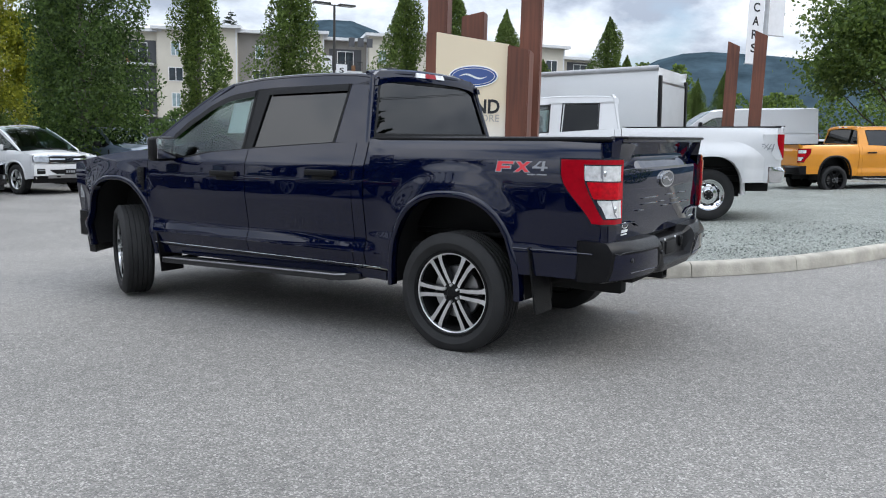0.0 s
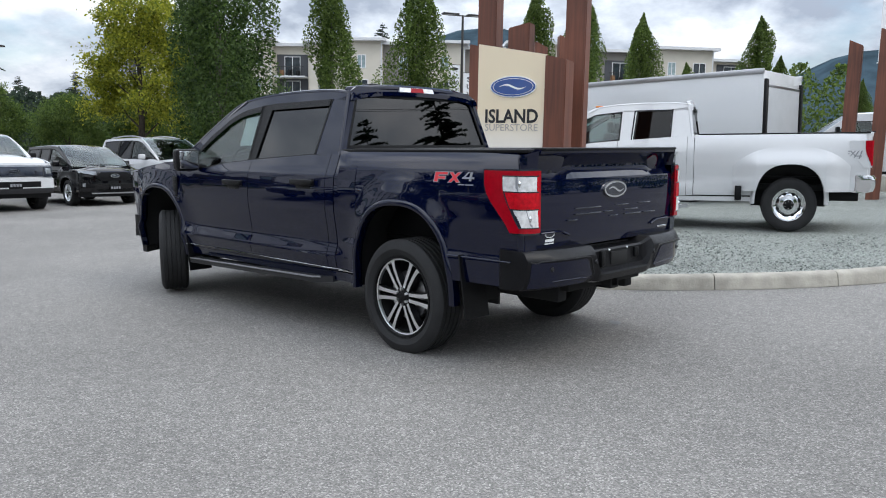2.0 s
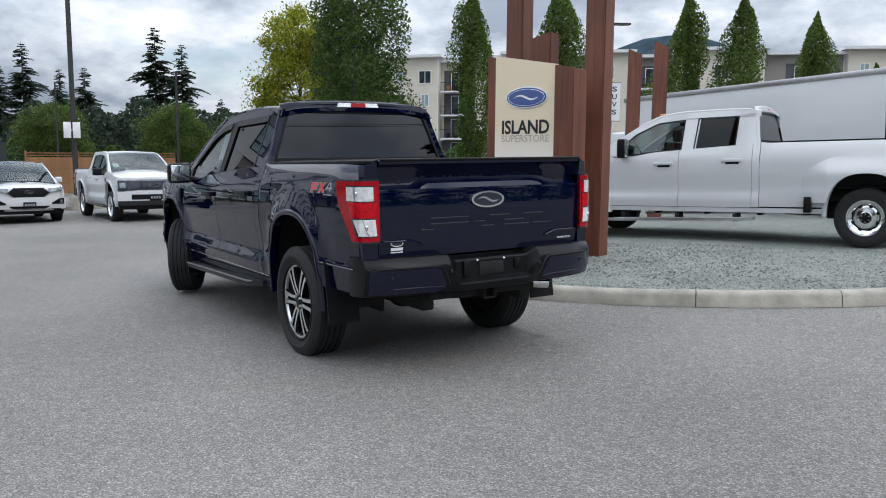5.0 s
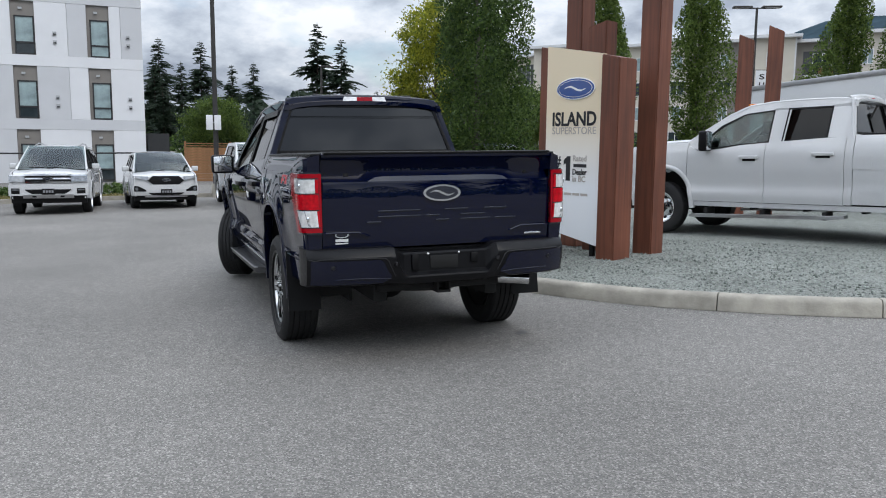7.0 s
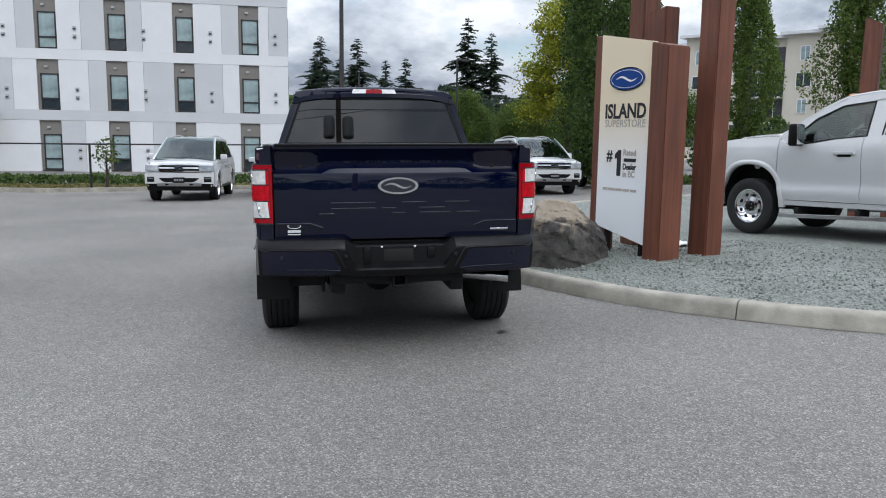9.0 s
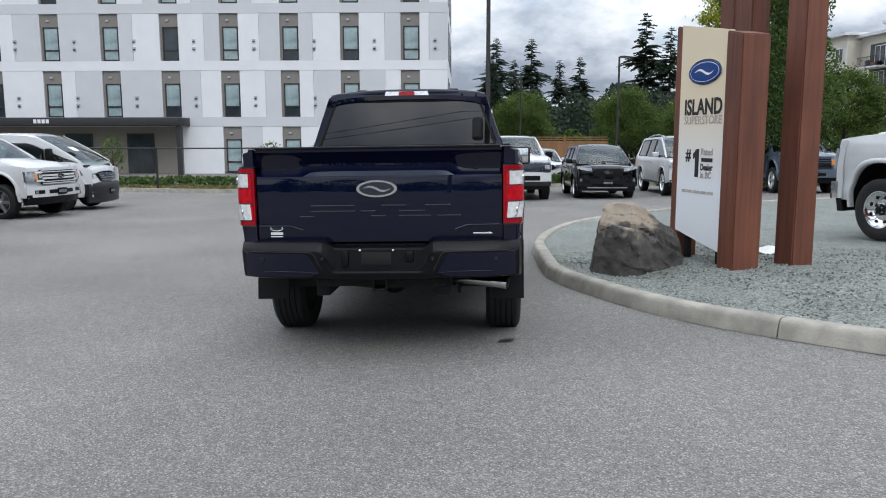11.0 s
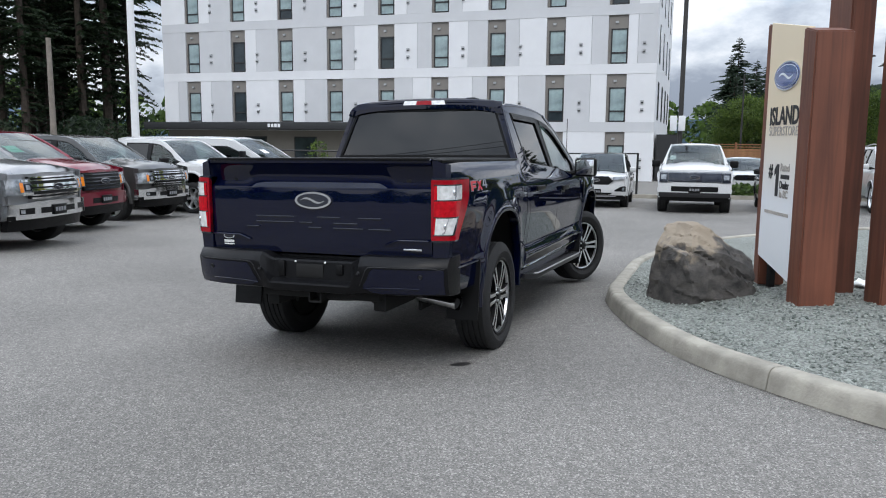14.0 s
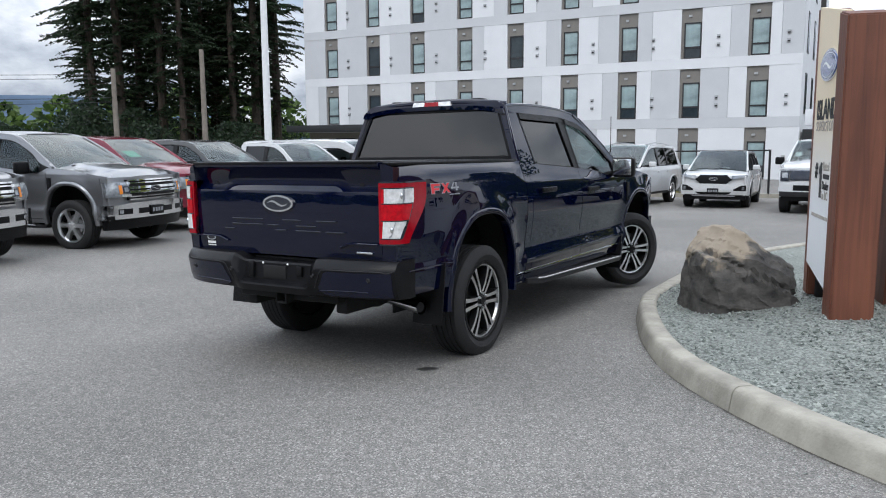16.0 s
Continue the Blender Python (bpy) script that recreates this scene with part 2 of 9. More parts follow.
def glass_material(name, color, rough=0.0, ior=1.7):
    """Window glass: reflects as glass does, lets the rest through, tinted."""
    m, n, l, b = material(name)
    n.remove(b)
    tr = n.new("ShaderNodeBsdfTransparent")
    tr.inputs[0].default_value = (*color, 1)
    gl = n.new("ShaderNodeBsdfGlossy")
    gl.inputs["Roughness"].default_value = rough
    lw = n.new("ShaderNodeLayerWeight")
    pw = n.new("ShaderNodeMath")
    pw.operation, pw.inputs[1].default_value = "POWER", 5.0
    l.new(lw.outputs["Facing"], pw.inputs[0])
    f0 = ((ior - 1) / (ior + 1)) ** 2
    fr = n.new("ShaderNodeMapRange")
    fr.inputs["To Min"].default_value, fr.inputs["To Max"].default_value = f0, 1.0
    l.new(pw.outputs[0], fr.inputs["Value"])
    mx = n.new("ShaderNodeMixShader")
    l.new(fr.outputs[0], mx.inputs[0])
    l.new(tr.outputs[0], mx.inputs[1])
    l.new(gl.outputs[0], mx.inputs[2])
    l.new(mx.outputs[0], n["Material Output"].inputs["Surface"])
    return m


ASPHALT = asphalt_material()
GRAVEL = pebble_material("gravel_bed", (0.105, 0.115, 0.102), (0.335, 0.355, 0.325))
STONES = pebble_material("gravel_stones", (0.085, 0.10, 0.09), (0.37, 0.395, 0.36), island=True)
CONCRETE = plain("kerb_concrete", (0.33, 0.31, 0.265), 0.85, vary=0.30, scale=3.5, bump=0.5, bump_scale=45)
TIMBER = timber_material()
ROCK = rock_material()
NAVY = paint("paint_dark_blue", (0.0005, 0.0019, 0.0140), 0.0, 0.45, 1.50)
WHITE = paint("paint_white", (0.535, 0.54, 0.545), 0.0, 0.35)
SILVER = paint("paint_silver_grey", (0.21, 0.213, 0.222), 0.75, 0.28)
RED = paint("paint_red", (0.15, 0.004, 0.018), 0.35, 0.35)
BRONZE = paint("paint_dark_grey", (0.045, 0.045, 0.045), 0.4, 0.35)
BLACK = paint("paint_black", (0.003, 0.003, 0.004), 0.0, 0.3)
ORANGE = paint("paint_orange", (0.62, 0.24, 0.012), 0.1, 0.35)
BLUEGREY = paint("paint_blue_grey", (0.09, 0.12, 0.16), 0.4, 0.35)
PLASTIC = plain("black_plastic", (0.0045, 0.0045, 0.005), 0.36, spec=0.22, vary=0.2, bump=0.25, bump_scale=400)
BUMPER_BLACK = plain("black_bumper_coat", (0.006, 0.006, 0.007), 0.30, spec=0.22, vary=0.25, scale=20, bump=0.10, bump_scale=500)
PLASTIC_GREY = plain("dark_grey_plastic", (0.017, 0.017, 0.019), 0.40, vary=0.15, bump=0.2, bump_scale=300)
UNDER = plain("underbody", (0.006, 0.006, 0.006), 0.8, vary=0.3)
RUBBER = plain("tyre_rubber", (0.013, 0.013, 0.0135), 0.75, vary=0.25, scale=9, bump=0.3, bump_scale=120)
CHROME = plain("chrome", (0.75, 0.76, 0.77), 0.08, 1.0, vary=0.04)
ALLOY = plain("machined_alloy", (0.82, 0.83, 0.84), 0.30, 1.0, vary=0.06)
STEEL = plain("steel", (0.45, 0.45, 0.46), 0.35, 1.0, vary=0.12)
GLASS_DARK = glass_material("privacy_glass", (0.055, 0.06, 0.065), ior=1.78)
GLASS = glass_material("window_glass", (0.66, 0.73, 0.72), ior=1.62)
GLASS_TINTED = glass_material("tinted_side_glass", (0.05, 0.053, 0.057), ior=1.42)
LENS_RED = plain("red_lens", (0.30, 0.001, 0.008), 0.10, spec=0.45, vary=0.18, scale=24)
LENS_BRIGHT = plain("bright_red_lens", (0.44, 0.002, 0.009), 0.10, spec=0.4, vary=0.35, scale=40, bump=0.15, bump_scale=90)
LENS_CLEAR = plain("clear_lens", (0.84, 0.83, 0.82), 0.16, 0.30, coat=1.0, vary=0.30, scale=26, bump=0.22, bump_scale=40)
LENS_AMBER = plain("amber_lens", (0.75, 0.22, 0.02), 0.15, coat=1.0, vary=0.1, scale=40)
LAMP = plain("headlamp_lens", (0.32, 0.34, 0.36), 0.10, 0.6, coat=1.0, vary=0.45, scale=14)
SEAT = plain("seat_cloth", (0.04, 0.04, 0.042), 0.9, vary=0.2, bump=0.4, bump_scale=200)
BADGE_BLUE = plain("badge_blue", (0.012, 0.06, 0.25), 0.25, coat=1.0, vary=0.05)
BADGE_DARK = plain("badge_dark", (0.02, 0.025, 0.04), 0.2, 0.4, coat=1.0, vary=0.05)
DECAL_RED = plain("decal_red", (0.55, 0.03, 0.04), 0.35, vary=0.05)
DECAL_GREY = plain("decal_grey", (0.22, 0.225, 0.24), 0.35, vary=0.05)
PAPER = plain("paper_white", (0.78, 0.80, 0.78), 0.7, vary=0.06)
PAPER_GREEN = plain("paper_green", (0.10, 0.62, 0.40), 0.6, vary=0.05)
INK = plain("print_black", (0.02, 0.02, 0.022), 0.5, vary=0.05)
INK_GREY = plain("print_grey", (0.46, 0.42, 0.38), 0.5, vary=0.05)


# ---- building helpers ----
def thing(name, m=None, label="", category="", group="", kind=""):
    ob = new(name)
    ob.empty_display_size = 0.2
    if m is not None:
        ob.matrix_world = m
    return tagged(ob, label, category, group, kind)


def finish(bm, name, mats, angle=35, smooth=True):
    me = bpy.data.meshes.new(name)
    bmesh.ops.recalc_face_normals(bm, faces=bm.faces)
    bm.to_mesh(me)
    bm.free()
    for mt in mats if isinstance(mats, (list, tuple)) else [mats]:
        me.materials.append(mt)
    if smooth:
        me.polygons.foreach_set("use_smooth", [True] * len(me.polygons))
        me.set_sharp_from_angle(angle=radians(angle))
    return me


def part(name, bm, mats, parent=None, label="", angle=35, smooth=True):
    ob = new(name, finish(bm, name, mats, angle, smooth))
    if parent is not None:
        ob.parent = parent
    if label:
        ob["label"] = label
    return ob


def raw(name, verts, faces, mats, parent=None, label="", smooth=False):
    me = bpy.data.meshes.new(name)
    me.from_pydata(verts, [], faces)
    for mt in mats if isinstance(mats, (list, tuple)) else [mats]:
        me.materials.append(mt)
    if smooth:
        me.polygons.foreach_set("use_smooth", [True] * len(me.polygons))
    ob = new(name, me)
    if parent is not None:
        ob.parent = parent
    if label:
        ob["label"] = label
    return ob


def box(bm, lo, hi, bevel=0.0, seg=2, m=None, mat=0):
    """A block from corner lo to corner hi, its edges rounded."""
    t = Matrix.Translation([(a + b) / 2 for a, b in zip(lo, hi)]) @ Matrix.Diagonal((*[abs(b - a) for a, b in zip(lo, hi)], 1))
    vs = bmesh.ops.create_cube(bm, size=1, matrix=t)["verts"]
    fs = list({f for v in vs for f in v.link_faces})
    for f in fs:
        f.material_index = mat
    if bevel > 0:
        es = list({e for v in vs for e in v.link_edges})
        r = bmesh.ops.bevel(bm, geom=es, offset=bevel, segments=seg, profile=0.5, affect="EDGES")
        vs = list({v for f in r["faces"] for v in f.verts} | {v for v in vs if v.is_valid})
        for f in r["faces"]:
            f.material_index = mat
    if m is not None:
        bmesh.ops.transform(bm, matrix=m, verts=[v for v in vs if v.is_valid])
    return vs


def tube(bm, pts, r, seg=10, cap=True, mat=0):
    """A round bar along pts; r may be one radius or one a point."""
    pts = [Vector(p) for p in pts]
    rs = r if isinstance(r, (list, tuple)) else [r] * len(pts)
    rings = []
    for i, p in enumerate(pts):
        d = (pts[min(i + 1, len(pts) - 1)] - pts[max(i - 1, 0)]).normalized()
        a = d.orthogonal().normalized() if i == 0 else (a - d * a.dot(d)).normalized()
        b = d.cross(a)
        rings.append([bm.verts.new(p + rs[i] * (a * math.cos(k * math.tau / seg) + b * math.sin(k * math.tau / seg))) for k in range(seg)])
    for q, w in zip(rings, rings[1:]):
        for k in range(seg):
            bm.faces.new((q[k], q[(k + 1) % seg], w[(k + 1) % seg], w[k])).material_index = mat
    if cap:
        bm.faces.new(rings[0][::-1]).material_index = mat
        bm.faces.new(rings[-1]).material_index = mat


def revolve(bm, prof, seg=48, axis="y", mat=0, closed=False):
    """Turns a profile of (radius, along) about an axis through the origin."""
    rings = []
    for r, a in prof:
        ring = []
        for k in range(seg):
            c, s = math.cos(k * math.tau / seg), math.sin(k * math.tau / seg)
            ring.append(bm.verts.new((r * c, a, r * s) if axis == "y" else (r * c, r * s, a)))
        rings.append(ring)
    pairs = list(zip(rings, rings[1:])) + ([(rings[-1], rings[0])] if closed else [])
    for q, w in pairs:
        for k in range(seg):
            bm.faces.new((q[k], q[(k + 1) % seg], w[(k + 1) % seg], w[k])).material_index = mat
    return rings


def slab(bm, front, back, mat=0):
    """A closed sheet between two like grids of points."""
    f = [[bm.verts.new(p) for p in row] for row in front]
    b = [[bm.verts.new(p) for p in row] for row in back]
    nr, nc = len(f), len(f[0])
    for i in range(nr - 1):
        for j in range(nc - 1):
            bm.faces.new((f[i][j], f[i][j + 1], f[i + 1][j + 1], f[i + 1][j])).material_index = mat
            bm.faces.new((b[i][j], b[i + 1][j], b[i + 1][j + 1], b[i][j + 1])).material_index = mat
    ring = [(i, 0) for i in range(nr)] + [(nr - 1, j) for j in range(1, nc)] + [(i, nc - 1) for i in range(nr - 2, -1, -1)] + [(0, j) for j in range(nc - 2, 0, -1)]
    for (a, c), (d, e) in zip(ring, ring[1:] + ring[:1]):
        bm.faces.new((f[a][c], f[d][e], b[d][e], b[a][c])).material_index = mat


def prism(bm, pts, fa, fb, mat=0):
    """A plate: an outline of 2D points, mapped to its two faces by fa and fb."""
    a = [bm.verts.new(fa(*p)) for p in pts]
    b = [bm.verts.new(fb(*p)) for p in pts]
    n = len(pts)
    bm.faces.new(a).material_index = mat
    bm.faces.new(b[::-1]).material_index = mat
    for i in range(n):
        bm.faces.new((a[i], b[i], b[(i + 1) % n], a[(i + 1) % n])).material_index = mat


def lerp_table(table, x):
    """Straight lines between the (x, value) pairs of a table sorted by x."""
    if x <= table[0][0]:
        return table[0][1]
    for (a, p), (b, q) in zip(table, table[1:]):
        if x <= b:
            return p + (q - p) * (x - a) / (b - a)
    return table[-1][1]


def oval(cx, cy, rx, ry, n=28):
    return [(cx + rx * math.cos(k * math.tau / n), cy + ry * math.sin(k * math.tau / n)) for k in range(n)]


def swash(cx, cy, rx, ry):
    """A plain waved ribbon inside an oval."""
    up = [(-0.68 + 1.36 * k / 20, 0.26 * math.sin(k * math.tau / 20)) for k in range(21)]
    ribbon = [(u, w - 0.15 * math.sin(math.pi * k / 20)) for k, (u, w) in enumerate(up)] + [(u, w + 0.02 + 0.10 * math.sin(math.pi * k / 20)) for k, (u, w) in reversed(list(enumerate(up)))]
    put = lambda pts: [(cx + rx * u, cy + ry * w) for u, w in pts]
    return [put(ribbon)]


def lettering(name, text, size, mat, m, parent, bold=0.0, width=None, label=""):
    """Raised letters in the built-in font, as a mesh, lying in the pose m."""
    cu = bpy.data.curves.new(name, "FONT")
    cu.body, cu.size, cu.extrude, cu.offset, cu.resolution_u = text, size, 0.0015, bold, 3
    tmp = bpy.data.objects.new(name, cu)
    scene.collection.objects.link(tmp)
    bpy.context.view_layer.update()
    me = bpy.data.meshes.new_from_object(tmp.evaluated_get(bpy.context.evaluated_depsgraph_get()))
    bpy.data.objects.remove(tmp)
    me.materials.clear()
    me.materials.append(mat)
    xs = [v.co.x for v in me.vertices]
    sx = width / (max(xs) - min(xs)) if width else 1.0
    x0 = min(xs)
    for v in me.vertices:
        v.co.x = (v.co.x - x0) * sx
    me.transform(m)
    ob = new(name, me)
    ob.parent = parent
    if label:
        ob["label"] = label
    return ob


# ---- the ground ----
def rise(x, y):
    """Height of the paving: it falls to the west, less steeply past the pickup, and flattens far away."""
    w = min(max(x, -24.0), 14.0)
    k = 0.5 + 0.5 * math.tanh((w + 0.4) / 0.9)
    return 0.124 + w * (0.0229 + (0.0361 - 0.0229) * k) - 0.0069 * min(max(y, -9.0), 9.0)


def on_ground(x, y, heading=0.0, up=0.0):
    return Matrix.Translation((x, y, rise(x, y) + up)) @ Matrix.Rotation(radians(heading), 4, "Z")


def axis_steps(near, far):
    inner = [k * 1.5 for k in range(-round(near / 1.5), round(near / 1.5) + 1)]
    outer = [near * 1.5, near * 2.4, near * 4, near * 8, near * 16, far]
    return [-v for v in reversed(outer)] + inner + outer


gx, gy = axis_steps(60, 2600), axis_steps(60, 2600)
raw("ground", [(x, y, rise(x, y)) for x in gx for y in gy],
    [(i * len(gy) + j, (i + 1) * len(gy) + j, (i + 1) * len(gy) + j + 1, i * len(gy) + j + 1) for i in range(len(gx) - 1) for j in range(len(gy) - 1)],
    ASPHALT, smooth=True)
tagged(bpy.data.objects["ground"], "weathered grey asphalt car lot with coarse aggregate", "ground", kind="structure")


# ---- the gravel island with its kerb ----
KERB = [(13.5, 15.5), (10.0, 12.4), (7.6, 10.6), (5.58, 9.36), (4.58, 8.74), (3.66, 8.34), (2.82, 8.14), (2.0, 8.06), (1.2, 8.14), (0.2, 8.36), (-0.58, 8.62), (-1.12, 8.94),
        (-1.75, 9.34), (-2.98, 10.2), (-4.5, 11.8), (-5.5, 13.55), (-6.35, 16.5), (-6.7, 20.0), (-5.6, 24.5), (-2.0, 27.0), (6.0, 27.5), (12.0, 25.0), (14.5, 20.0)]


def loop_curve(pts, per=8):
    out, n = [], len(pts)
    for i in range(n):
        p0, p1, p2, p3 = (Vector(pts[(i + k) % n]) for k in (-1, 0, 1, 2))
        for k in range(per):
            t = k / per
            out.append(0.5 * (2 * p1 + (p2 - p0) * t + (2 * p0 - 5 * p1 + 4 * p2 - p3) * t * t + (3 * p1 - p0 - 3 * p2 + p3) * t ** 3))
    return out


kerb_line = loop_curve(KERB)


def inward(pts, i):
    d = (pts[(i + 1) % len(pts)] - pts[i - 1]).normalized()
    return Vector((-d.y, d.x)) * kerb_side


area = sum(a.x * b.y - b.x * a.y for a, b in zip(kerb_line, kerb_line[1:] + kerb_line[:1]))
kerb_side = 1.0 if area > 0 else -1.0
KERB_W, KERB_H = 0.16, 0.150
kerb_line = [p + inward(kerb_line, i) * 0.045 for i, p in enumerate(kerb_line)]
island_edge = [p + inward(kerb_line, i) * KERB_W for i, p in enumerate(kerb_line)]


def gravel_top(x, y):
    k = min(max((y - 8.9) / 0.9, 0.0), 1.0) - 0.5 * min(max((y - 11.5) / 1.5, 0.0), 1.0)  # heaped round the sign
    heap = 0.10 * k * math.exp(-((x - 1.2) / 2.2) ** 4)
    return rise(x, y) + 0.115 + heap + 0.02 * noise.noise((x * 0.35, y * 0.35, 0.0)) + 0.012 * noise.noise((x * 1.7, y * 1.7, 3.0))


def inside(poly, x, y):
    hit = False
    for a, b in zip(poly, poly[1:] + poly[:1]):
        if (a.y > y) != (b.y > y) and x < (b.x - a.x) * (y - a.y) / (b.y - a.y) + a.x:
            hit = not hit
    return hit


def build_island():
    step = 0.5
    nx, ny = 46, 42
    x0, y0 = -7.5, 7.5
    bm = bmesh.new()
    edge = [bm.verts.new((p.x, p.y, gravel_top(p.x, p.y))) for p in island_edge]
    for a, b in zip(edge, edge[1:] + edge[:1]):
        bm.edges.new((a, b))
    bmesh.ops.triangle_fill(bm, use_beauty=True, edges=bm.edges[:])
    for _ in range(4):
        es = [e for e in bm.edges if e.calc_length() > 0.9]
        if not es:
            break
        bmesh.ops.subdivide_edges(bm, edges=es, cuts=1)
        bmesh.ops.triangulate(bm, faces=bm.faces[:])
    for v in bm.verts:
        v.co.z = gravel_top(v.co.x, v.co.y)
    ob = part("gravel_bed", bm, GRAVEL)
    tagged(ob, "bed of grey crushed gravel inside the kerb", "gravel", kind="structure")


build_island()

kerb = thing("kerb", None, "pale cast concrete kerb with joints round the gravel bed", "kerb", kind="structure")


def kerb_profile(p, q, n):
    """One cast length of kerb along the points p (outer foot) with inward normals q."""
    bm = bmesh.new()
    rows = []
    for a, d in zip(p, q):
        z = rise(a.x, a.y)
        h = KERB_H + 0.004 * noise.noise((a.x * 0.8, a.y * 0.8, 9.0))
        sec = [(-0.026, -0.06), (-0.020, 0.0), (0.000, h - 0.045), (0.008, h - 0.024), (0.022, h - 0.008), (0.042, h), (KERB_W - 0.035, h + 0.002), (KERB_W - 0.012, h - 0.006), (KERB_W, h - 0.024), (KERB_W, -0.05)]
        rows.append([bm.verts.new((a.x + d.x * u, a.y + d.y * u, z + w)) for u, w in sec])
    for r, s in zip(rows, rows[1:]):
        for k in range(len(r) - 1):
            bm.faces.new((r[k], r[k + 1], s[k + 1], s[k]))
    bm.faces.new(rows[0])
    bm.faces.new(rows[-1][::-1])
    return part("kerb_length", bm, CONCRETE, kerb, angle=50)


def build_kerb():
    n = len(kerb_line)
    norm = [inward(kerb_line, i) for i in range(n)]
    start = min(range(n), key=lambda i: (kerb_line[i] - Vector((2.80, 8.14))).length)
    i, left = start, n
    while left > 0:
        run, k = 0.0, 0
        while run < 3.0 and k < left:
            run += (kerb_line[(i + k + 1) % n] - kerb_line[(i + k) % n]).length
            k += 1
        ps = [kerb_line[(i + j) % n].copy() for j in range(k + 1)]
        ds = [norm[(i + j) % n] for j in range(k + 1)]
        ps[0] += (ps[1] - ps[0]).normalized() * 0.005
        ps[-1] += (ps[-2] - ps[-1]).normalized() * 0.005
        kerb_profile(ps, ds, k)
        i, left = (i + k) % n, left - k


build_kerb()


# ---- the timber sign ----
SIGN_L, SIGN_R = Vector((0.03, 10.02, 0)), Vector((0.91, 9.76, 0))
sign_d = (SIGN_R - SIGN_L).normalized()
sign_n = Vector((sign_d.y, -sign_d.x, 0))  # towards the lot
SIGN_TURN = math.degrees(math.atan2(sign_d.y, sign_d.x))


def timber(bm, centre, w, d, z0, zl, zr, turn=SIGN_TURN, lean=(0.0, 0.0)):
    """A squared post with its head cut to a slope, from z0 to zl on one side and zr on the other."""
    m = Matrix.Translation((centre[0], centre[1], 0)) @ Matrix.Rotation(radians(turn), 4, "Z")
    a = [(-w / 2, -d / 2), (w / 2, -d / 2), (w / 2, d / 2), (-w / 2, d / 2)]
    vs = [bm.verts.new(m @ Vector((x, y, z0))) for x, y in a]
    vt = [bm.verts.new(m @ Vector((x + lean[0], y + lean[1], zl if x < 0 else zr))) for x, y in a]
    fs = [bm.faces.new(vs[::-1]), bm.faces.new(vt)] + [bm.faces.new((vs[i], vs[(i + 1) % 4], vt[(i + 1) % 4], vt[i])) for i in range(4)]
    bmesh.ops.bevel(bm, geom=list({e for f in fs for e in f.edges}), offset=0.012, segments=2, affect="EDGES")


def one_timber(*a, **k):
    bm = bmesh.new()
    timber(bm, *a, **k)
    return bm


def sign_place(u, w, out=0.0):
    """A spot on the sign's face: u metres along it, w up, out metres proud of it."""
    return SIGN_L + sign_d * u + sign_n * out + Vector((0, 0, w))


sign = thing("dealer_sign", None, "tall roadside sign with a pale board held between red-brown stained timbers", "sign")
SIGN_W = (SIGN_R - SIGN_L).length
bm = bmesh.new()
zbl, zbr, ztl, ztr, zmid = 0.60, 0.44, 2.89, 2.73, 1.42
rows_f, rows_b = [], []
for k in range(2):
    u = SIGN_W * k
    zb, zt = (zbl, zbr)[k], (ztl, ztr)[k]
    rows_f.append([sign_place(u, zb + (zt - zb) * j / 12) for j in range(13)])
    rows_b.append([sign_place(u, zb + (zt - zb) * j / 12, -0.05) for j in range(13)])
slab(bm, rows_f, rows_b)
m_board, nn, ll, bb = material("sign_board_print")
tcn = nn.new("ShaderNodeTexCoord")
spn = nn.new("ShaderNodeSeparateXYZ")
ll.new(tcn.outputs["Object"], spn.inputs[0])
rmp = nn.new("ShaderNodeValToRGB")
rmp.color_ramp.elements[0].position, rmp.color_ramp.elements[0].color = 0.30, (0.86, 0.88, 0.90, 1)
rmp.color_ramp.elements[1].position, rmp.color_ramp.elements[1].color = 0.66, (0.82, 0.69, 0.49, 1)
mrn = nn.new("ShaderNodeMapRange")
mrn.inputs["From Min"].default_value, mrn.inputs["From Max"].default_value = 0.4, 2.9
ll.new(spn.outputs["Z"], mrn.inputs["Value"])
ll.new(mrn.outputs[0], rmp.inputs[0])
ll.new(rmp.outputs[0], bb.inputs["Base Color"])
bb.inputs["Roughness"].default_value = 0.4
part("sign_board", bm, m_board, sign, "printed board fading from tan above to white below")
base_z = gravel_top(1.0, 10.0) - 0.03
part("timber_post", one_timber((SIGN_R + sign_d * 0.135 - sign_n * 0.12).xy, 0.27, 0.32, base_z, 2.72, 2.66), TIMBER, sign)
part("timber_post", one_timber((SIGN_L - sign_d * 0.06 - sign_n * 0.14).xy, 0.16, 0.26, base_z, 2.90, 2.86), TIMBER, sign)
part("timber_post", one_timber((1.265, 10.47), 0.27, 0.27, base_z, 5.9, 5.8, turn=SIGN_TURN + 4), TIMBER, sign, "tall stained timber post")
part("timber_post", one_timber((0.06, 10.86), 0.27, 0.27, base_z, 5.6, 5.5, turn=SIGN_TURN + 2), TIMBER, sign, "tall stained timber post")
part("timber_post", one_timber((0.52, 10.56), 0.30, 0.22, base_z, 3.16, 3.22), TIMBER, sign)
for u in (0.12, 0.75):
    bm = bmesh.new()
    q = sign_place(u, 0, -0.10)
    box(bm, (q.x - 0.03, q.y - 0.03, base_z), (q.x + 0.03, q.y + 0.03, 0.66), 0.004)
    part("steel_leg", bm, UNDER, sign)
sign_pose = Matrix.Translation(SIGN_L) @ Matrix.Rotation(radians(SIGN_TURN), 4, "Z") @ Matrix.Rotation(radians(90), 4, "X")


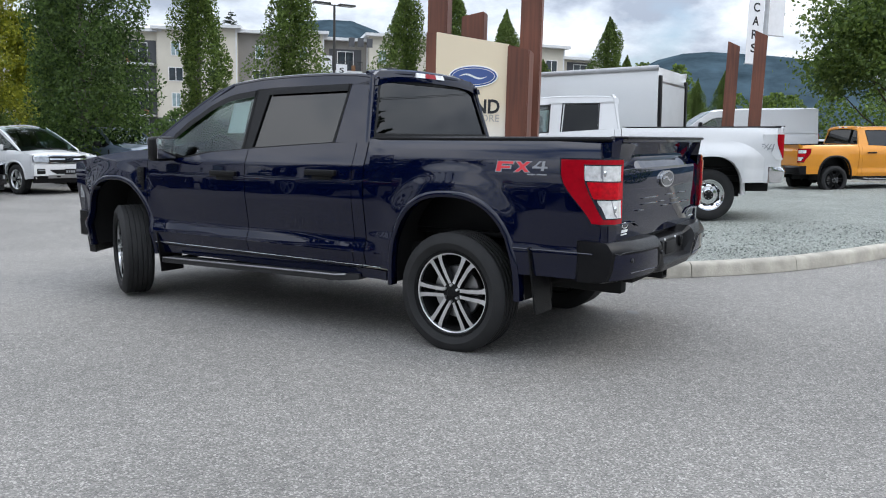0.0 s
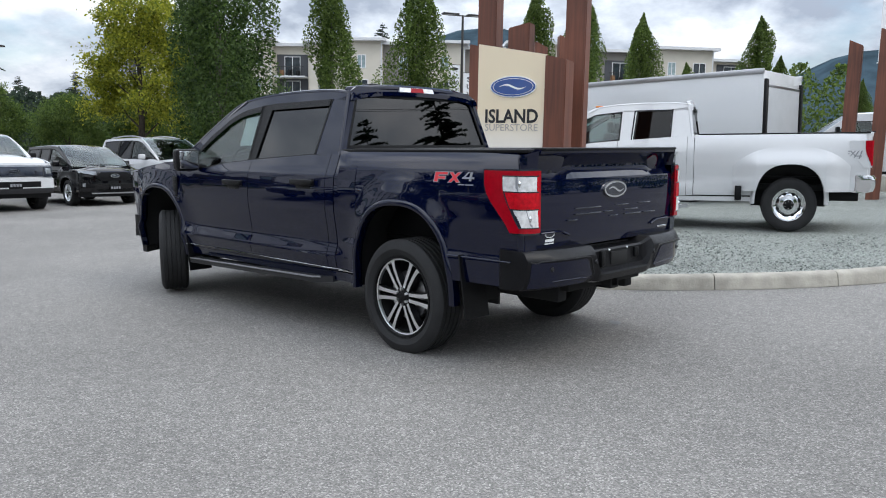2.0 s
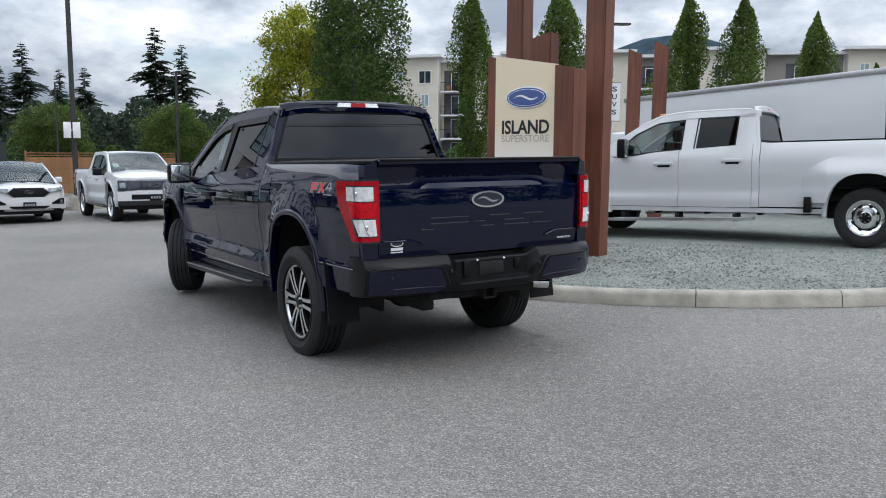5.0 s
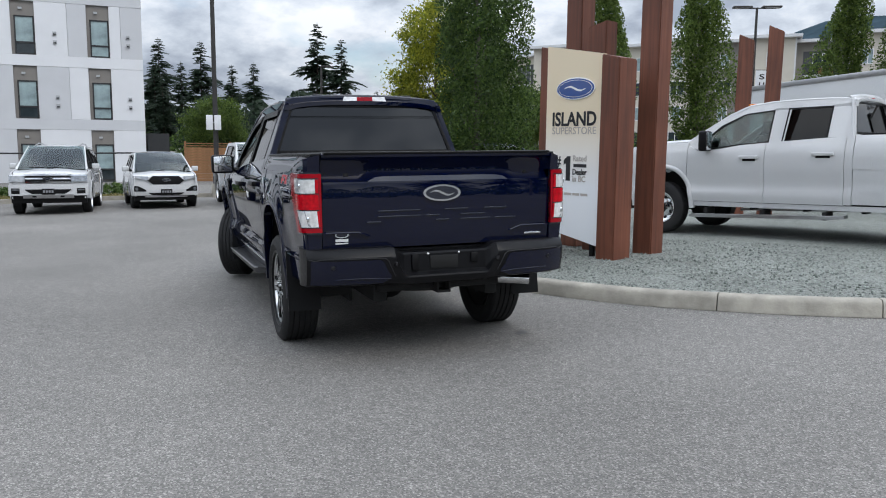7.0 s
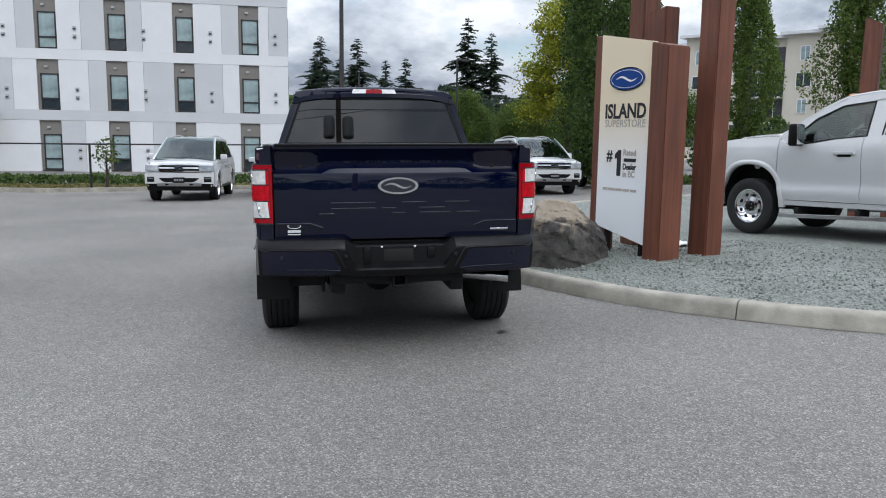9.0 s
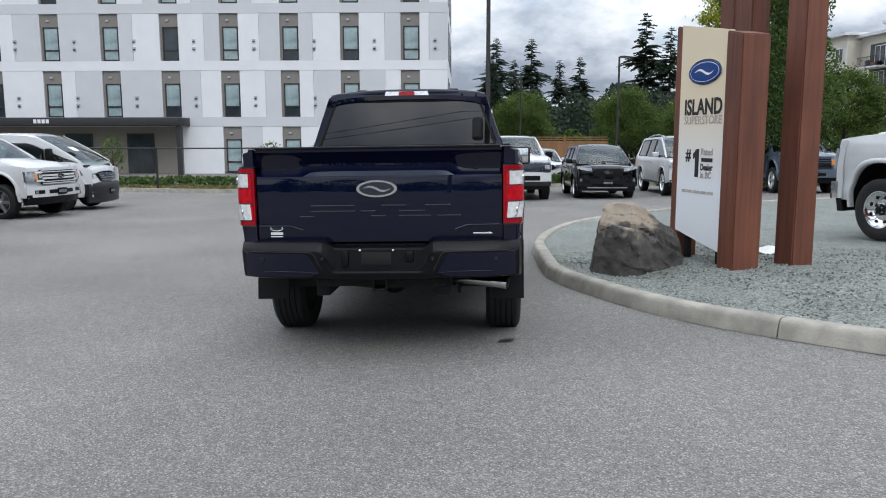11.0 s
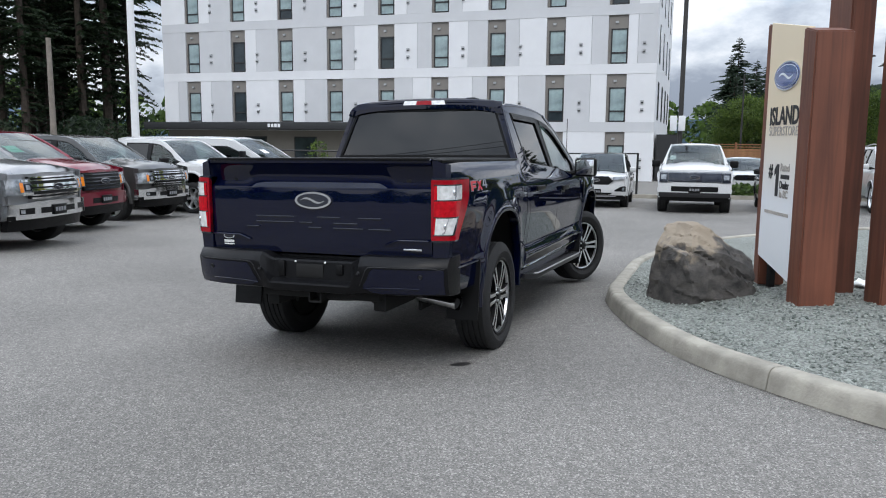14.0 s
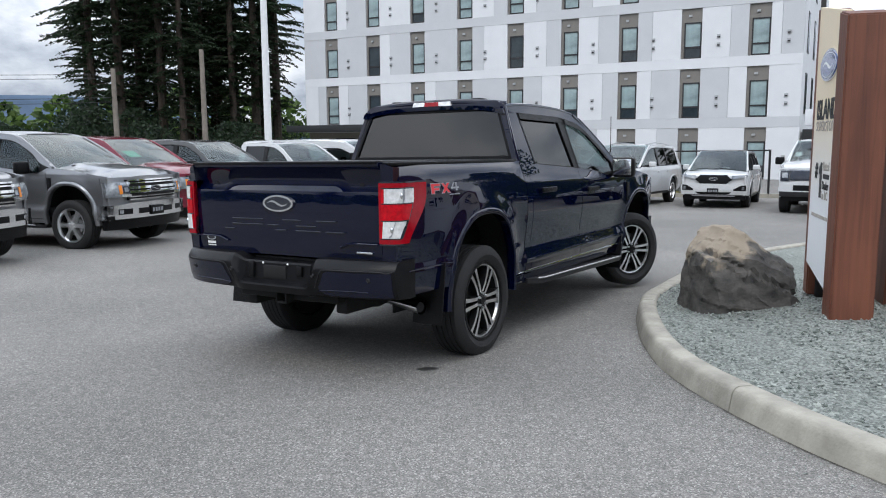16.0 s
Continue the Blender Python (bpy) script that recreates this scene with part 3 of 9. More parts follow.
def on_sign(u, w, out=0.004):
    return sign_pose @ Matrix.Translation((u, w, out))


def sign_plate(name, pts, mat, out0, out1, label=""):
    bm = bmesh.new()
    prism(bm, pts, lambda u, w: sign_place(u, w, out1), lambda u, w: sign_place(u, w, out0))
    return part(name, bm, mat, sign, label)


OC, OZ = 0.49, 2.345
sign_plate("emblem_rim", oval(OC, OZ, 0.315, 0.135), CHROME, 0.0, 0.010)
sign_plate("emblem", oval(OC, OZ, 0.300, 0.121), BADGE_BLUE, 0.010, 0.014, "blue oval emblem")
sign_plate("emblem_line", oval(OC, OZ, 0.275, 0.104), PAPER, 0.014, 0.0155)
sign_plate("emblem_field", oval(OC, OZ, 0.268, 0.098), BADGE_BLUE, 0.0155, 0.017)
for stroke in swash(OC, OZ, 0.268, 0.098):
    sign_plate("emblem_mark", stroke, PAPER, 0.017, 0.0185)
lettering("lettering", "ISLAND", 0.235, INK, on_sign(0.115, 1.90), sign, bold=0.006, width=0.72)
lettering("lettering", "SUPERSTORE", 0.125, INK_GREY, on_sign(0.115, 1.795), sign, width=0.72)
lettering("lettering", "#", 0.19, INK, on_sign(0.17, 1.40), sign, bold=0.003, width=0.11)
sign_plate("numeral", [(0.365, 1.22), (0.435, 1.22), (0.435, 1.525), (0.388, 1.525), (0.325, 1.475), (0.325, 1.415), (0.365, 1.438)], INK, 0.0, 0.004)
lettering("lettering", "Rated", 0.10, INK_GREY, on_sign(0.48, 1.465), sign, bold=0.002, width=0.22)
sign_plate("print_bar", [(0.49, 1.390), (0.70, 1.390), (0.70, 1.430), (0.49, 1.430)], INK, 0.0, 0.004)
lettering("lettering", "Dealer", 0.10, INK, on_sign(0.48, 1.30), sign, bold=0.002, width=0.23)
lettering("lettering", "in BC", 0.10, INK_GREY, on_sign(0.48, 1.215), sign, bold=0.002, width=0.21)
for k, (a, b) in enumerate(((0.12, 0.20), (0.215, 0.33), (0.345, 0.47), (0.485, 0.60), (0.62, 0.73))):
    sign_plate("print_bar", [(a, 1.042), (b, 1.042), (b, 1.072), (a, 1.072)], INK_GREY, 0.0, 0.004)


# ---- the boulder beside the sign ----
def smooth_step(v):
    return min(1.0, max(0.0, v / 0.12))


def build_boulder():
    """A broken block: hewn by planes, then weathered along its faces."""
    bm = bmesh.new()
    bmesh.ops.create_cube(bm, size=1.0, matrix=Matrix.Diagonal((1.3, 1.1, 1.8, 1)))
    # u along the long side, v towards the lot, z up
    cuts = [((0, 0.38, 0.2), (0.05, 1, 0.08)), ((-0.10, 0.36, 0.52), (0.10, 0.58, 0.80)), ((-0.16, 0, 0.80), (0.52, 0.10, 0.85)), ((0.50, 0, 0.3), (1, 0.1, 0.22)), ((0.40, 0.30, 0.25), (0.7, 0.75, 0.12)), ((-0.54, 0, 0.3), (-1, 0.1, 0.06)),
            ((-0.44, 0, 0.60), (-0.58, 0.14, 0.80)), ((0, -0.40, 0.3), (0, -1, 0.25)), ((0, 0, 0.79), (-0.05, -0.12, 1)), ((0, 0.40, 0.10), (0, 0.9, -0.40)), ((-0.47, 0.33, 0.20), (-0.75, 0.70, -0.16)), ((0.36, 0.26, 0.42), (0.34, 0.62, 0.70)), ((-0.45, -0.30, 0.3), (-0.7, -0.7, 0.2)), ((0.42, -0.28, 0.3), (0.7, -0.6, 0.3))]
    rng = random.Random(14)
    for _ in range(12):
        d = Vector((rng.gauss(0, 1), rng.gauss(0.3, 1), rng.gauss(0.5, 0.7))).normalized()
        cuts.append((None, d))
    for co, no in cuts:
        if co is None:  # a chip off whatever corner stands out that way
            co = max((v.co for v in bm.verts), key=lambda c: c.dot(no)) - no * rng.uniform(0.008, 0.028)
        bmesh.ops.bisect_plane(bm, geom=bm.verts[:] + bm.edges[:] + bm.faces[:], plane_co=co, plane_no=no, clear_outer=True)
        bmesh.ops.holes_fill(bm, edges=[e for e in bm.edges if e.is_boundary])
    bmesh.ops.triangulate(bm, faces=bm.faces[:])
    for _ in range(7):
        es = [e for e in bm.edges if e.calc_length() > 0.045]
        if not es:
            break
        bmesh.ops.subdivide_edges(bm, edges=es, cuts=1)
        bmesh.ops.triangulate(bm, faces=bm.faces[:])
    bm.normal_update()
    for v in bm.verts:
        p = v.co.copy()
        q = p.z * 6.0 + p.x * 2.2 + 0.9 * noise.noise(p * 2.2)
        bed = q - math.floor(q)
        crack = max(0.0, 1 - abs(p.z + 0.42 * p.x - 0.37 + 0.03 * noise.noise(p * 6)) / 0.030) * smooth_step(p.y)
        v.co = p + v.normal * (0.016 * (0.5 - bed) - 0.045 * crack + 0.022 * noise.noise(p * 5.0) + 0.012 * noise.fractal(p * 13.0, 0.8, 2.0, 4))
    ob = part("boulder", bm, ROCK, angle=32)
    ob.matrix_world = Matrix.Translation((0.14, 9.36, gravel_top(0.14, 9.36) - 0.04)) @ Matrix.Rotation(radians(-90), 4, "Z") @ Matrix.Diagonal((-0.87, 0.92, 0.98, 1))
    tagged(ob, "jagged brown-grey boulder lying on the gravel", "boulder")


build_boulder()


# ---- loose stones on the gravel, by the kerb and under the sign ----
def scatter_stones():
    rng = random.Random(8)
    verts, faces = [], []
    made = 0
    while made < 9000:
        x, y = rng.uniform(-1.4, 6.6), rng.uniform(8.1, 12.6)
        if rng.random() > 1.15 - (y - 8.0) / 6 or not inside(island_edge, x, y):
            continue
        r = rng.uniform(0.007, 0.019)
        z = gravel_top(x, y) + r * 0.25
        a = rng.uniform(0, 6.28)
        ca, sa = math.cos(a), math.sin(a)
        k = len(verts)
        for u, v, w in ((1, 0, 0), (0.2, 0.9, 0.1), (-1, 0.15, 0), (-0.1, -0.8, 0.15), (0.2, 0.1, 0.8), (-0.2, 0, -0.7)):
            u, v, w = u * r * rng.uniform(0.7, 1.3), v * r * rng.uniform(0.6, 1.2), w * r * rng.uniform(0.7, 1.2)
            verts.append((x + u * ca - v * sa, y + u * sa + v * ca, z + w))
        faces += [(k + i, k + (i + 1) % 4, k + 4) for i in range(4)] + [(k + (i + 1) % 4, k + i, k + 5) for i in range(4)]
        made += 1
    ob = raw("gravel_stones", verts, faces, STONES)
    tagged(ob, "loose angular grey-green stones on the gravel bed", "gravel", kind="stuff")


scatter_stones()


# ---- white folded sheet under the sign, and a damp spot on the asphalt ----
def white_sheet():
    bm = bmesh.new()
    rf = [[(-0.20 + 0.40 * i / 8, -0.14 + 0.28 * j / 4, 0.035 + 0.02 * math.sin(i * 1.1 + j * 0.7) + (0.03 if j == 4 else 0)) for j in range(5)] for i in range(9)]
    slab(bm, rf, [[(x, y, z - 0.012) for x, y, z in r] for r in rf])
    ob = part("plastic_sheet", bm, PAPER)
    ob.matrix_world = Matrix.Translation((0.50, 11.05, gravel_top(0.50, 11.05))) @ Matrix.Rotation(radians(35), 4, "Z")
    tagged(ob, "crumpled white sheet lying on the gravel behind the sign", "sheet")


white_sheet()
SPOT = plain("oil_spot", (0.035, 0.034, 0.034), 0.35, vary=0.4, scale=20)


def oil_spot(x, y, rx, ry, turn, seed):
    rng = random.Random(seed)
    bm = bmesh.new()
    pts = []
    for k in range(26):
        a = math.tau * k / 26
        r = 1 + 0.30 * noise.noise((math.cos(a) * 1.5, math.sin(a) * 1.5, seed))
        u, v = rx * r * math.cos(a), ry * r * math.sin(a)
        c, s = math.cos(radians(turn)), math.sin(radians(turn))
        pts.append((x + u * c - v * s, y + u * s + v * c))
    bm.faces.new([bm.verts.new((px, py, rise(px, py) + 0.004)) for px, py in pts])
    ob = part("oil_spot", bm, SPOT)
    tagged(ob, "small dark oil spot on the grey asphalt", "stain")


oil_spot(1.775, 6.445, 0.045, 0.075, 15, 2)


# ---- grit and a dark line along the foot of the kerb ----
def kerb_grit():
    rng = random.Random(12)
    verts, faces = [], []
    n = len(kerb_line)
    near = [i for i in range(n) if -2.5 < kerb_line[i].x < 6.5 and kerb_line[i].y < 11]
    for _ in range(900):
        i = rng.choice(near)
        p = kerb_line[i].lerp(kerb_line[(i + 1) % n], rng.random()) - inward(kerb_line, i) * (0.03 + abs(rng.gauss(0, 0.28)))
        r = rng.uniform(0.003, 0.008)
        a, z, k = rng.uniform(0, 6.28), rise(p.x, p.y) + r * 0.3, len(verts)
        for u, v, w in ((1, 0, 0), (0, 0.8, 0.1), (-1, 0.1, 0), (0, -0.8, 0.1), (0.1, 0.1, 0.8)):
            u, v, w = u * r * rng.uniform(0.7, 1.3), v * r * rng.uniform(0.7, 1.3), w * r
            verts.append((p.x + u * math.cos(a) - v * math.sin(a), p.y + u * math.sin(a) + v * math.cos(a), z + w))
        faces += [(k + q, k + (q + 1) % 4, k + 4) for q in range(4)]
    ob = raw("kerb_grit", verts, faces, STONES)
    tagged(ob, "scattered grit on the asphalt along the kerb", "grit", kind="stuff")
    verts, faces = [], []
    for q, i in enumerate(near):
        p, d = kerb_line[i], inward(kerb_line, i)
        w = 0.006 + 0.016 * noise.noise((p.x * 3.0, p.y * 3.0, 1.0))
        for o in (-0.010, -0.02 - w):
            v = p + d * o
            verts.append((v.x, v.y, rise(v.x, v.y) + 0.004))
        if q and near[q - 1] == i - 1:
            faces.append((2 * q - 2, 2 * q - 1, 2 * q + 1, 2 * q))
    ob = raw("kerb_dirt", verts, faces, FOOT_LINE)
    tagged(ob, "thin line of dark dirt at the foot of the kerb", "dirt", kind="stuff")


FOOT_LINE = plain("gutter_dirt", (0.12, 0.11, 0.095), 0.95, vary=0.45, scale=9, bump=0.6, bump_scale=80)
kerb_grit()


# ---- vehicles: x forward from the rear axle, y to the left, z up from the road ----
def smooth01(a, b, x):
    t = min(max((x - a) / (b - a), 0.0), 1.0)
    return t * t * (3 - 2 * t)


def arch_z(x, xc, zc, a, b, p=2.5):
    d = abs(x - xc) / a
    return zc + b * (1 - d ** p) ** (1 / p) if d < 1 else -1.0


class Body:
    """The outer skin of one vehicle, as functions, from its table of sizes."""

    def __init__(self, s):
        self.s = s

    def plan(self, x):
        s = self.s
        f = 1 - s.get("nose_in", 0.10) * smooth01(s["xf"] - 0.75, s["xf"] + 0.05, x) ** 1.6
        r = 1 - s.get("tail_in", 0.03) * smooth01(-(s["xr"] + 0.45), -s["xr"], -x)
        return f * r

    def y(self, x, z):
        s = self.s
        prof = s["prof_bed"] if s.get("bed") and x < s["bed"][1] else s["prof"]
        v = lerp_table(prof, z)
        for xc in (0.0, s["wb"]):
            d = math.hypot((x - xc) / 0.62, (z - s["rt"] - 0.10) / 0.72)
            v += s.get("flare", 0.02) * (1 - smooth01(0.80, 1.12, d)) * smooth01(0.3, 0.8, d)
        return v * self.plan(x)

    def bottom(self, x, z0):
        s = self.s
        for xc in (0.0, s["wb"]):
            z0 = max(z0, arch_z(x, xc, s["rt"], s["arch"][0], s["arch"][1]))
        return z0

    def columns(self, x0, x1, step=0.09):
        s = self.s
        xs = {x0, x1}
        n = max(2, round((x1 - x0) / step))
        xs |= {x0 + (x1 - x0) * k / n for k in range(n + 1)}
        for xc in (0.0, s["wb"]):
            for k in range(25):
                x = xc + s["arch"][0] * math.cos(math.pi * k / 24) * (0.9999 if 0 < k < 24 else 1.0)
                if x0 < x < x1:
                    xs.add(x)
        out = []
        for x in sorted(xs):
            if not out or x - out[-1] > 0.004:
                out.append(x)
        return out


def side_panel(name, body, x0, x1, z0, top, side, mat, parent, thick=0.035, nz=12, out=0.0, label=""):
    """A curved panel of the flank between two cuts, open for the wheels."""
    rf, rb = [], []
    for x in body.columns(x0, x1):
        zb, zt = body.bottom(x, z0(x) if callable(z0) else z0), top(x) if callable(top) else top
        zb = min(zb, zt - 0.02)
        f, b = [], []
        for k in range(nz + 1):
            z = zb + (zt - zb) * k / nz
            y = body.y(x, z) + (out(x, z) if callable(out) else out)
            f.append((x, side * y, z))
            b.append((x, side * (y - thick), z))
        rf.append(f)
        rb.append(b)
    bm = bmesh.new()
    slab(bm, rf, rb)
    return part(name, bm, mat, parent, label, angle=40)


def arch_trim(body, xc, side, mat, parent, w=0.07, out=0.022, name="wheel_arch_trim"):
    """The raised lip round a wheel opening."""
    s = body.s
    a, b, p = s["arch"][0], s["arch"][1], 2.5
    rf, rb = [], []
    n = 30
    for k in range(n + 1):
        t = math.pi * (k / n)
        c, q = math.cos(t), math.sin(t)
        m = (abs(c) ** p + abs(q) ** p) ** (-1 / p)
        f, bk = [], []
        for j, (g, o) in enumerate(((0.0, -0.012), (0.0, out * 0.55), (0.10, out), (0.35, out * 1.30), (0.60, out * 1.20), (0.85, out * 0.65), (1.0, -0.004))):
            x = xc + (a + g * w) * c * m
            z = s["rt"] + (b + g * w) * q * m
            y = body.y(x, z) + o
            f.append((x, side * y, z))
            bk.append((x, side * (y - 0.05), z))
        rf.append(f)
        rb.append(bk)
    bm = bmesh.new()
    slab(bm, rf, rb)
    return part(name, bm, mat, parent, angle=45)


def gh_y(s, z):
    """Half width of the greenhouse at a height."""
    return s["gh"][0] - (z - s["gh"][1]) * s["gh"][2]


def gh_plate(name, s, pts, side, mat, parent, out=0.0, thick=0.02, label=""):
    bm = bmesh.new()
    prism(bm, pts, lambda x, z: (x, side * (gh_y(s, z) + out), z), lambda x, z: (x, side * (gh_y(s, z) + out - thick), z))
    return part(name, bm, mat, parent, label, angle=30)


def gh_band(name, s, cols, side, mat, parent, out=0.0, thick=0.04, nz=3, label=""):
    rf, rb = [], []
    for x, zb, zt in cols:
        rf.append([(x, side * (gh_y(s, zb + (zt - zb) * k / nz) + out), zb + (zt - zb) * k / nz) for k in range(nz + 1)])
        rb.append([(x, side * (gh_y(s, zb + (zt - zb) * k / nz) + out - thick), zb + (zt - zb) * k / nz) for k in range(nz + 1)])
    bm = bmesh.new()
    slab(bm, rf, rb)
    return part(name, bm, mat, parent, label, angle=40)


def tyre_profile(r, w, rim):
    h = w / 2
    p = [(rim - 0.01, -h * 0.78), (rim + 0.012, -h * 0.86), (rim + (r - rim) * 0.45, -h * 1.0), (r - 0.035, -h * 0.95), (r - 0.010, -h * 0.82)]
    for k in range(5):
        a, b = -h * 0.80 + k * h * 0.40 - h * 0.0, -h * 0.80 + (k + 1) * h * 0.32 + k * h * 0.0
        c0 = -h * 0.78 + k * (h * 1.56 / 5)
        c1 = c0 + h * 1.56 / 5
        p += [(r - 0.002, c0 + 0.005), (r, c1 - 0.006)]
        if k < 4:
            p += [(r - 0.012, c1 - 0.004), (r - 0.012, c1 + 0.003)]
    p += [(r - 0.010, h * 0.82), (r - 0.035, h * 0.95), (rim + (r - rim) * 0.45, h * 1.0), (rim + 0.012, h * 0.86), (rim - 0.01, h * 0.78)]
    return p


def tyre_mesh(r, w, rim, seg=56):
    bm = bmesh.new()
    revolve(bm, tyre_profile(r, w, rim), seg, closed=True)
    return finish(bm, "tyre", RUBBER, 30)


def rim_mesh(rim, w, style):
    """An alloy rim; the outer face looks along +y."""
    h = w / 2
    bm = bmesh.new()
    face = h * 0.70
    revolve(bm, [(rim, h * 0.80), (rim + 0.012, h * 0.86), (rim + 0.010, h * 0.90), (rim - 0.006, h * 0.88), (rim - 0.016, h * 0.70), (rim - 0.028, -h * 0.55), (rim, -h * 0.8)], 56, mat=0 if style not in ("dark", "twin") else 1)
    if style == "twin":
        revolve(bm, [(rim - 0.026, face - 0.012), (rim - 0.021, face + 0.006), (rim - 0.010, face + 0.010), (rim - 0.006, face + 0.002)], 56)
    if style in ("twin", "twelve", "dark"):
        n = 6
        for i in range(n):
            t = i * math.tau / n
            for sgn in (-1, 1):
                a0, a1 = sgn * 0.023, sgn * (0.046 if style == "twin" else 0.040)
                if style == "twin":
                    pts = [(0.058, sgn * 0.021, 0.014, face + 0.002), (rim * 0.42, sgn * 0.024, 0.0155, face + 0.009), (rim * 0.70, sgn * 0.029, 0.0165, face + 0.010), (rim * 0.86, sgn * 0.036, 0.020, face + 0.008), (rim - 0.012, sgn * 0.050, 0.034, face + 0.004)]
                else:
                    pts = [(0.050, a0, 0.017, face + 0.004), (rim * 0.62, (a0 + a1) / 2, 0.019, face + 0.008), (rim - 0.014, a1, 0.022, face + 0.004)]
                rings = []
                for rr, off, wd, dep in pts:
                    ring = []
                    for o, d in ((-wd, dep - 0.055), (-wd * 0.8, dep), (wd * 0.8, dep), (wd, dep - 0.055)):
                        u, v = rr, off + o
                        ring.append(bm.verts.new((u * math.cos(t) - v * math.sin(t), d, u * math.sin(t) + v * math.cos(t))))
                    rings.append(ring)
                for q, r2 in zip(rings, rings[1:]):
                    for k in range(4):
                        f = bm.faces.new((q[k], q[(k + 1) % 4], r2[(k + 1) % 4], r2[k]))
                        f.material_index = 0 if (k == 1 and style != "dark") else 1
                bm.faces.new(rings[0]).material_index = 1
                bm.faces.new(rings[-1][::-1]).material_index = 1
    elif style == "dish":
        prof = [(0.0, face - 0.02), (0.075, face - 0.015), (0.085, face - 0.05), (rim * 0.60, face - 0.055), (rim * 0.72, face - 0.03), (rim * 0.86, face + 0.0), (rim - 0.01, face + 0.015)]
        revolve(bm, prof, 48)
        for i in range(8):
            t = (i + 0.5) * math.tau / 8
            bmesh.ops.create_uvsphere(bm, u_segments=10, v_segments=6, radius=0.026, matrix=Matrix.Translation((rim * 0.74 * math.cos(t), face - 0.022, rim * 0.74 * math.sin(t))) @ Matrix.Diagonal((1.15, 0.5, 1.15, 1)))
            for f in bm.faces[-60:]:
                f.material_index = 1
    else:
        n = 6 if style == "six" else 5
        for i in range(n):
            t = i * math.tau / n
            rings = []
            for rr, wd, dep in ((0.05, 0.042, face), (rim * 0.55, 0.036, face + 0.004), (rim - 0.01, 0.058, face - 0.006)):
                ring = []
                for o, d in ((-wd, dep - 0.05), (-wd * 0.75, dep), (wd * 0.75, dep), (wd, dep - 0.05)):
                    ring.append(bm.verts.new((rr * math.cos(t) - o * math.sin(t), d, rr * math.sin(t) + o * math.cos(t))))
                rings.append(ring)
            for q, r2 in zip(rings, rings[1:]):
                for k in range(4):
                    bm.faces.new((q[k], q[(k + 1) % 4], r2[(k + 1) % 4], r2[k]))
            bm.faces.new(rings[0])
            bm.faces.new(rings[-1][::-1])
    revolve(bm, [(0.0, face + 0.014), (0.030, face + 0.013), (0.036, face + 0.006), (0.075, face + 0.002), (0.080, face - 0.05)], 24, mat=1 if style != "six" else 0)
    for i in range(6):
        t = (i + 0.5) * math.tau / 6
        bmesh.ops.create_cone(bm, segments=6, cap_ends=True, radius1=0.011, radius2=0.009, depth=0.03, matrix=Matrix.Translation((0.056 * math.cos(t), face + 0.008, 0.056 * math.sin(t))) @ Matrix.Rotation(radians(-90), 4, "X"))
    return finish(bm, "rim", [ALLOY if style != "dish" else CHROME, PLASTIC], 30)


def drum_mesh(rim, w):
    bm = bmesh.new()
    revolve(bm, [(0.0, w * 0.12), (rim * 0.62, w * 0.12), (rim * 0.64, w * 0.05), (rim * 0.64, -w * 0.02), (rim * 0.20, -w * 0.02), (rim * 0.18, -w * 0.6), (0.0, -w * 0.6)], 32)
    revolve(bm, [(rim - 0.03, w * 0.30), (rim - 0.03, -w * 0.38), (rim * 0.3, -w * 0.40)], 32, mat=1)
    return finish(bm, "wheel", [STEEL, UNDER], 30)


def add_wheels(car, s):
    tm, rm, dm = tyre_mesh(s["rt"], s["tw"], s["rim"]), rim_mesh(s["rim"], s["tw"], s.get("wheel", "six")), drum_mesh(s["rim"], s["tw"])
    for xc in (0.0, s["wb"]):
        for side in (1, -1):
            steer = s.get("steer", 0.0) if xc > 0 else 0.0
            m = Matrix.Translation((xc, side * (s["track"] - s["tw"] / 2), s["rt"] - 0.008)) @ Matrix.Rotation(radians(steer + (180 if side < 0 else 0)), 4, "Z")
            w = new("wheel", dm)
            w.parent, w.matrix_basis = car, m
            for nm, me in (("tyre", tm), ("rim", rm)):
                o = new(nm, me)
                o.parent = w
            if s.get("dual") and xc == 0.0:
                w2 = new("inner_wheel", dm)
                w2.parent, w2.matrix_basis = car, m @ Matrix.Translation((0, -s["tw"] * 1.25, 0))
                o = new("tyre", tm)
                o.parent = w2


def face_band(name, fx, cols, mat, parent, out=0.0, thick=0.03, nz=3, label="", mirror=False):
    """A strip on a vehicle's front (or back): cols of (y, z below, z above); fx gives x at (y, z)."""
    sets = [cols] + ([[(-y, a, b) for y, a, b in cols][::-1]] if mirror else [])
    made = None
    for cs in sets:
        rf, rb = [], []
        for y, zb, zt in cs:
            zs = [zb + (zt - zb) * k / nz for k in range(nz + 1)]
            rf.append([(fx(y, z) + out, y, z) for z in zs])
            rb.append([(fx(y, z) + out - thick, y, z) for z in zs])
        bm = bmesh.new()
        slab(bm, rf, rb)
        made = part(name, bm, mat, parent, label, angle=40)
    return made


def spread(y0, y1, zb, zt, n=8):
    """Columns from y0 to y1 between heights that are numbers or functions of y."""
    out = []
    for k in range(n + 1):
        y = y0 + (y1 - y0) * k / n
        out.append((y, zb(y) if callable(zb) else zb, zt(y) if callable(zt) else zt))
    return out


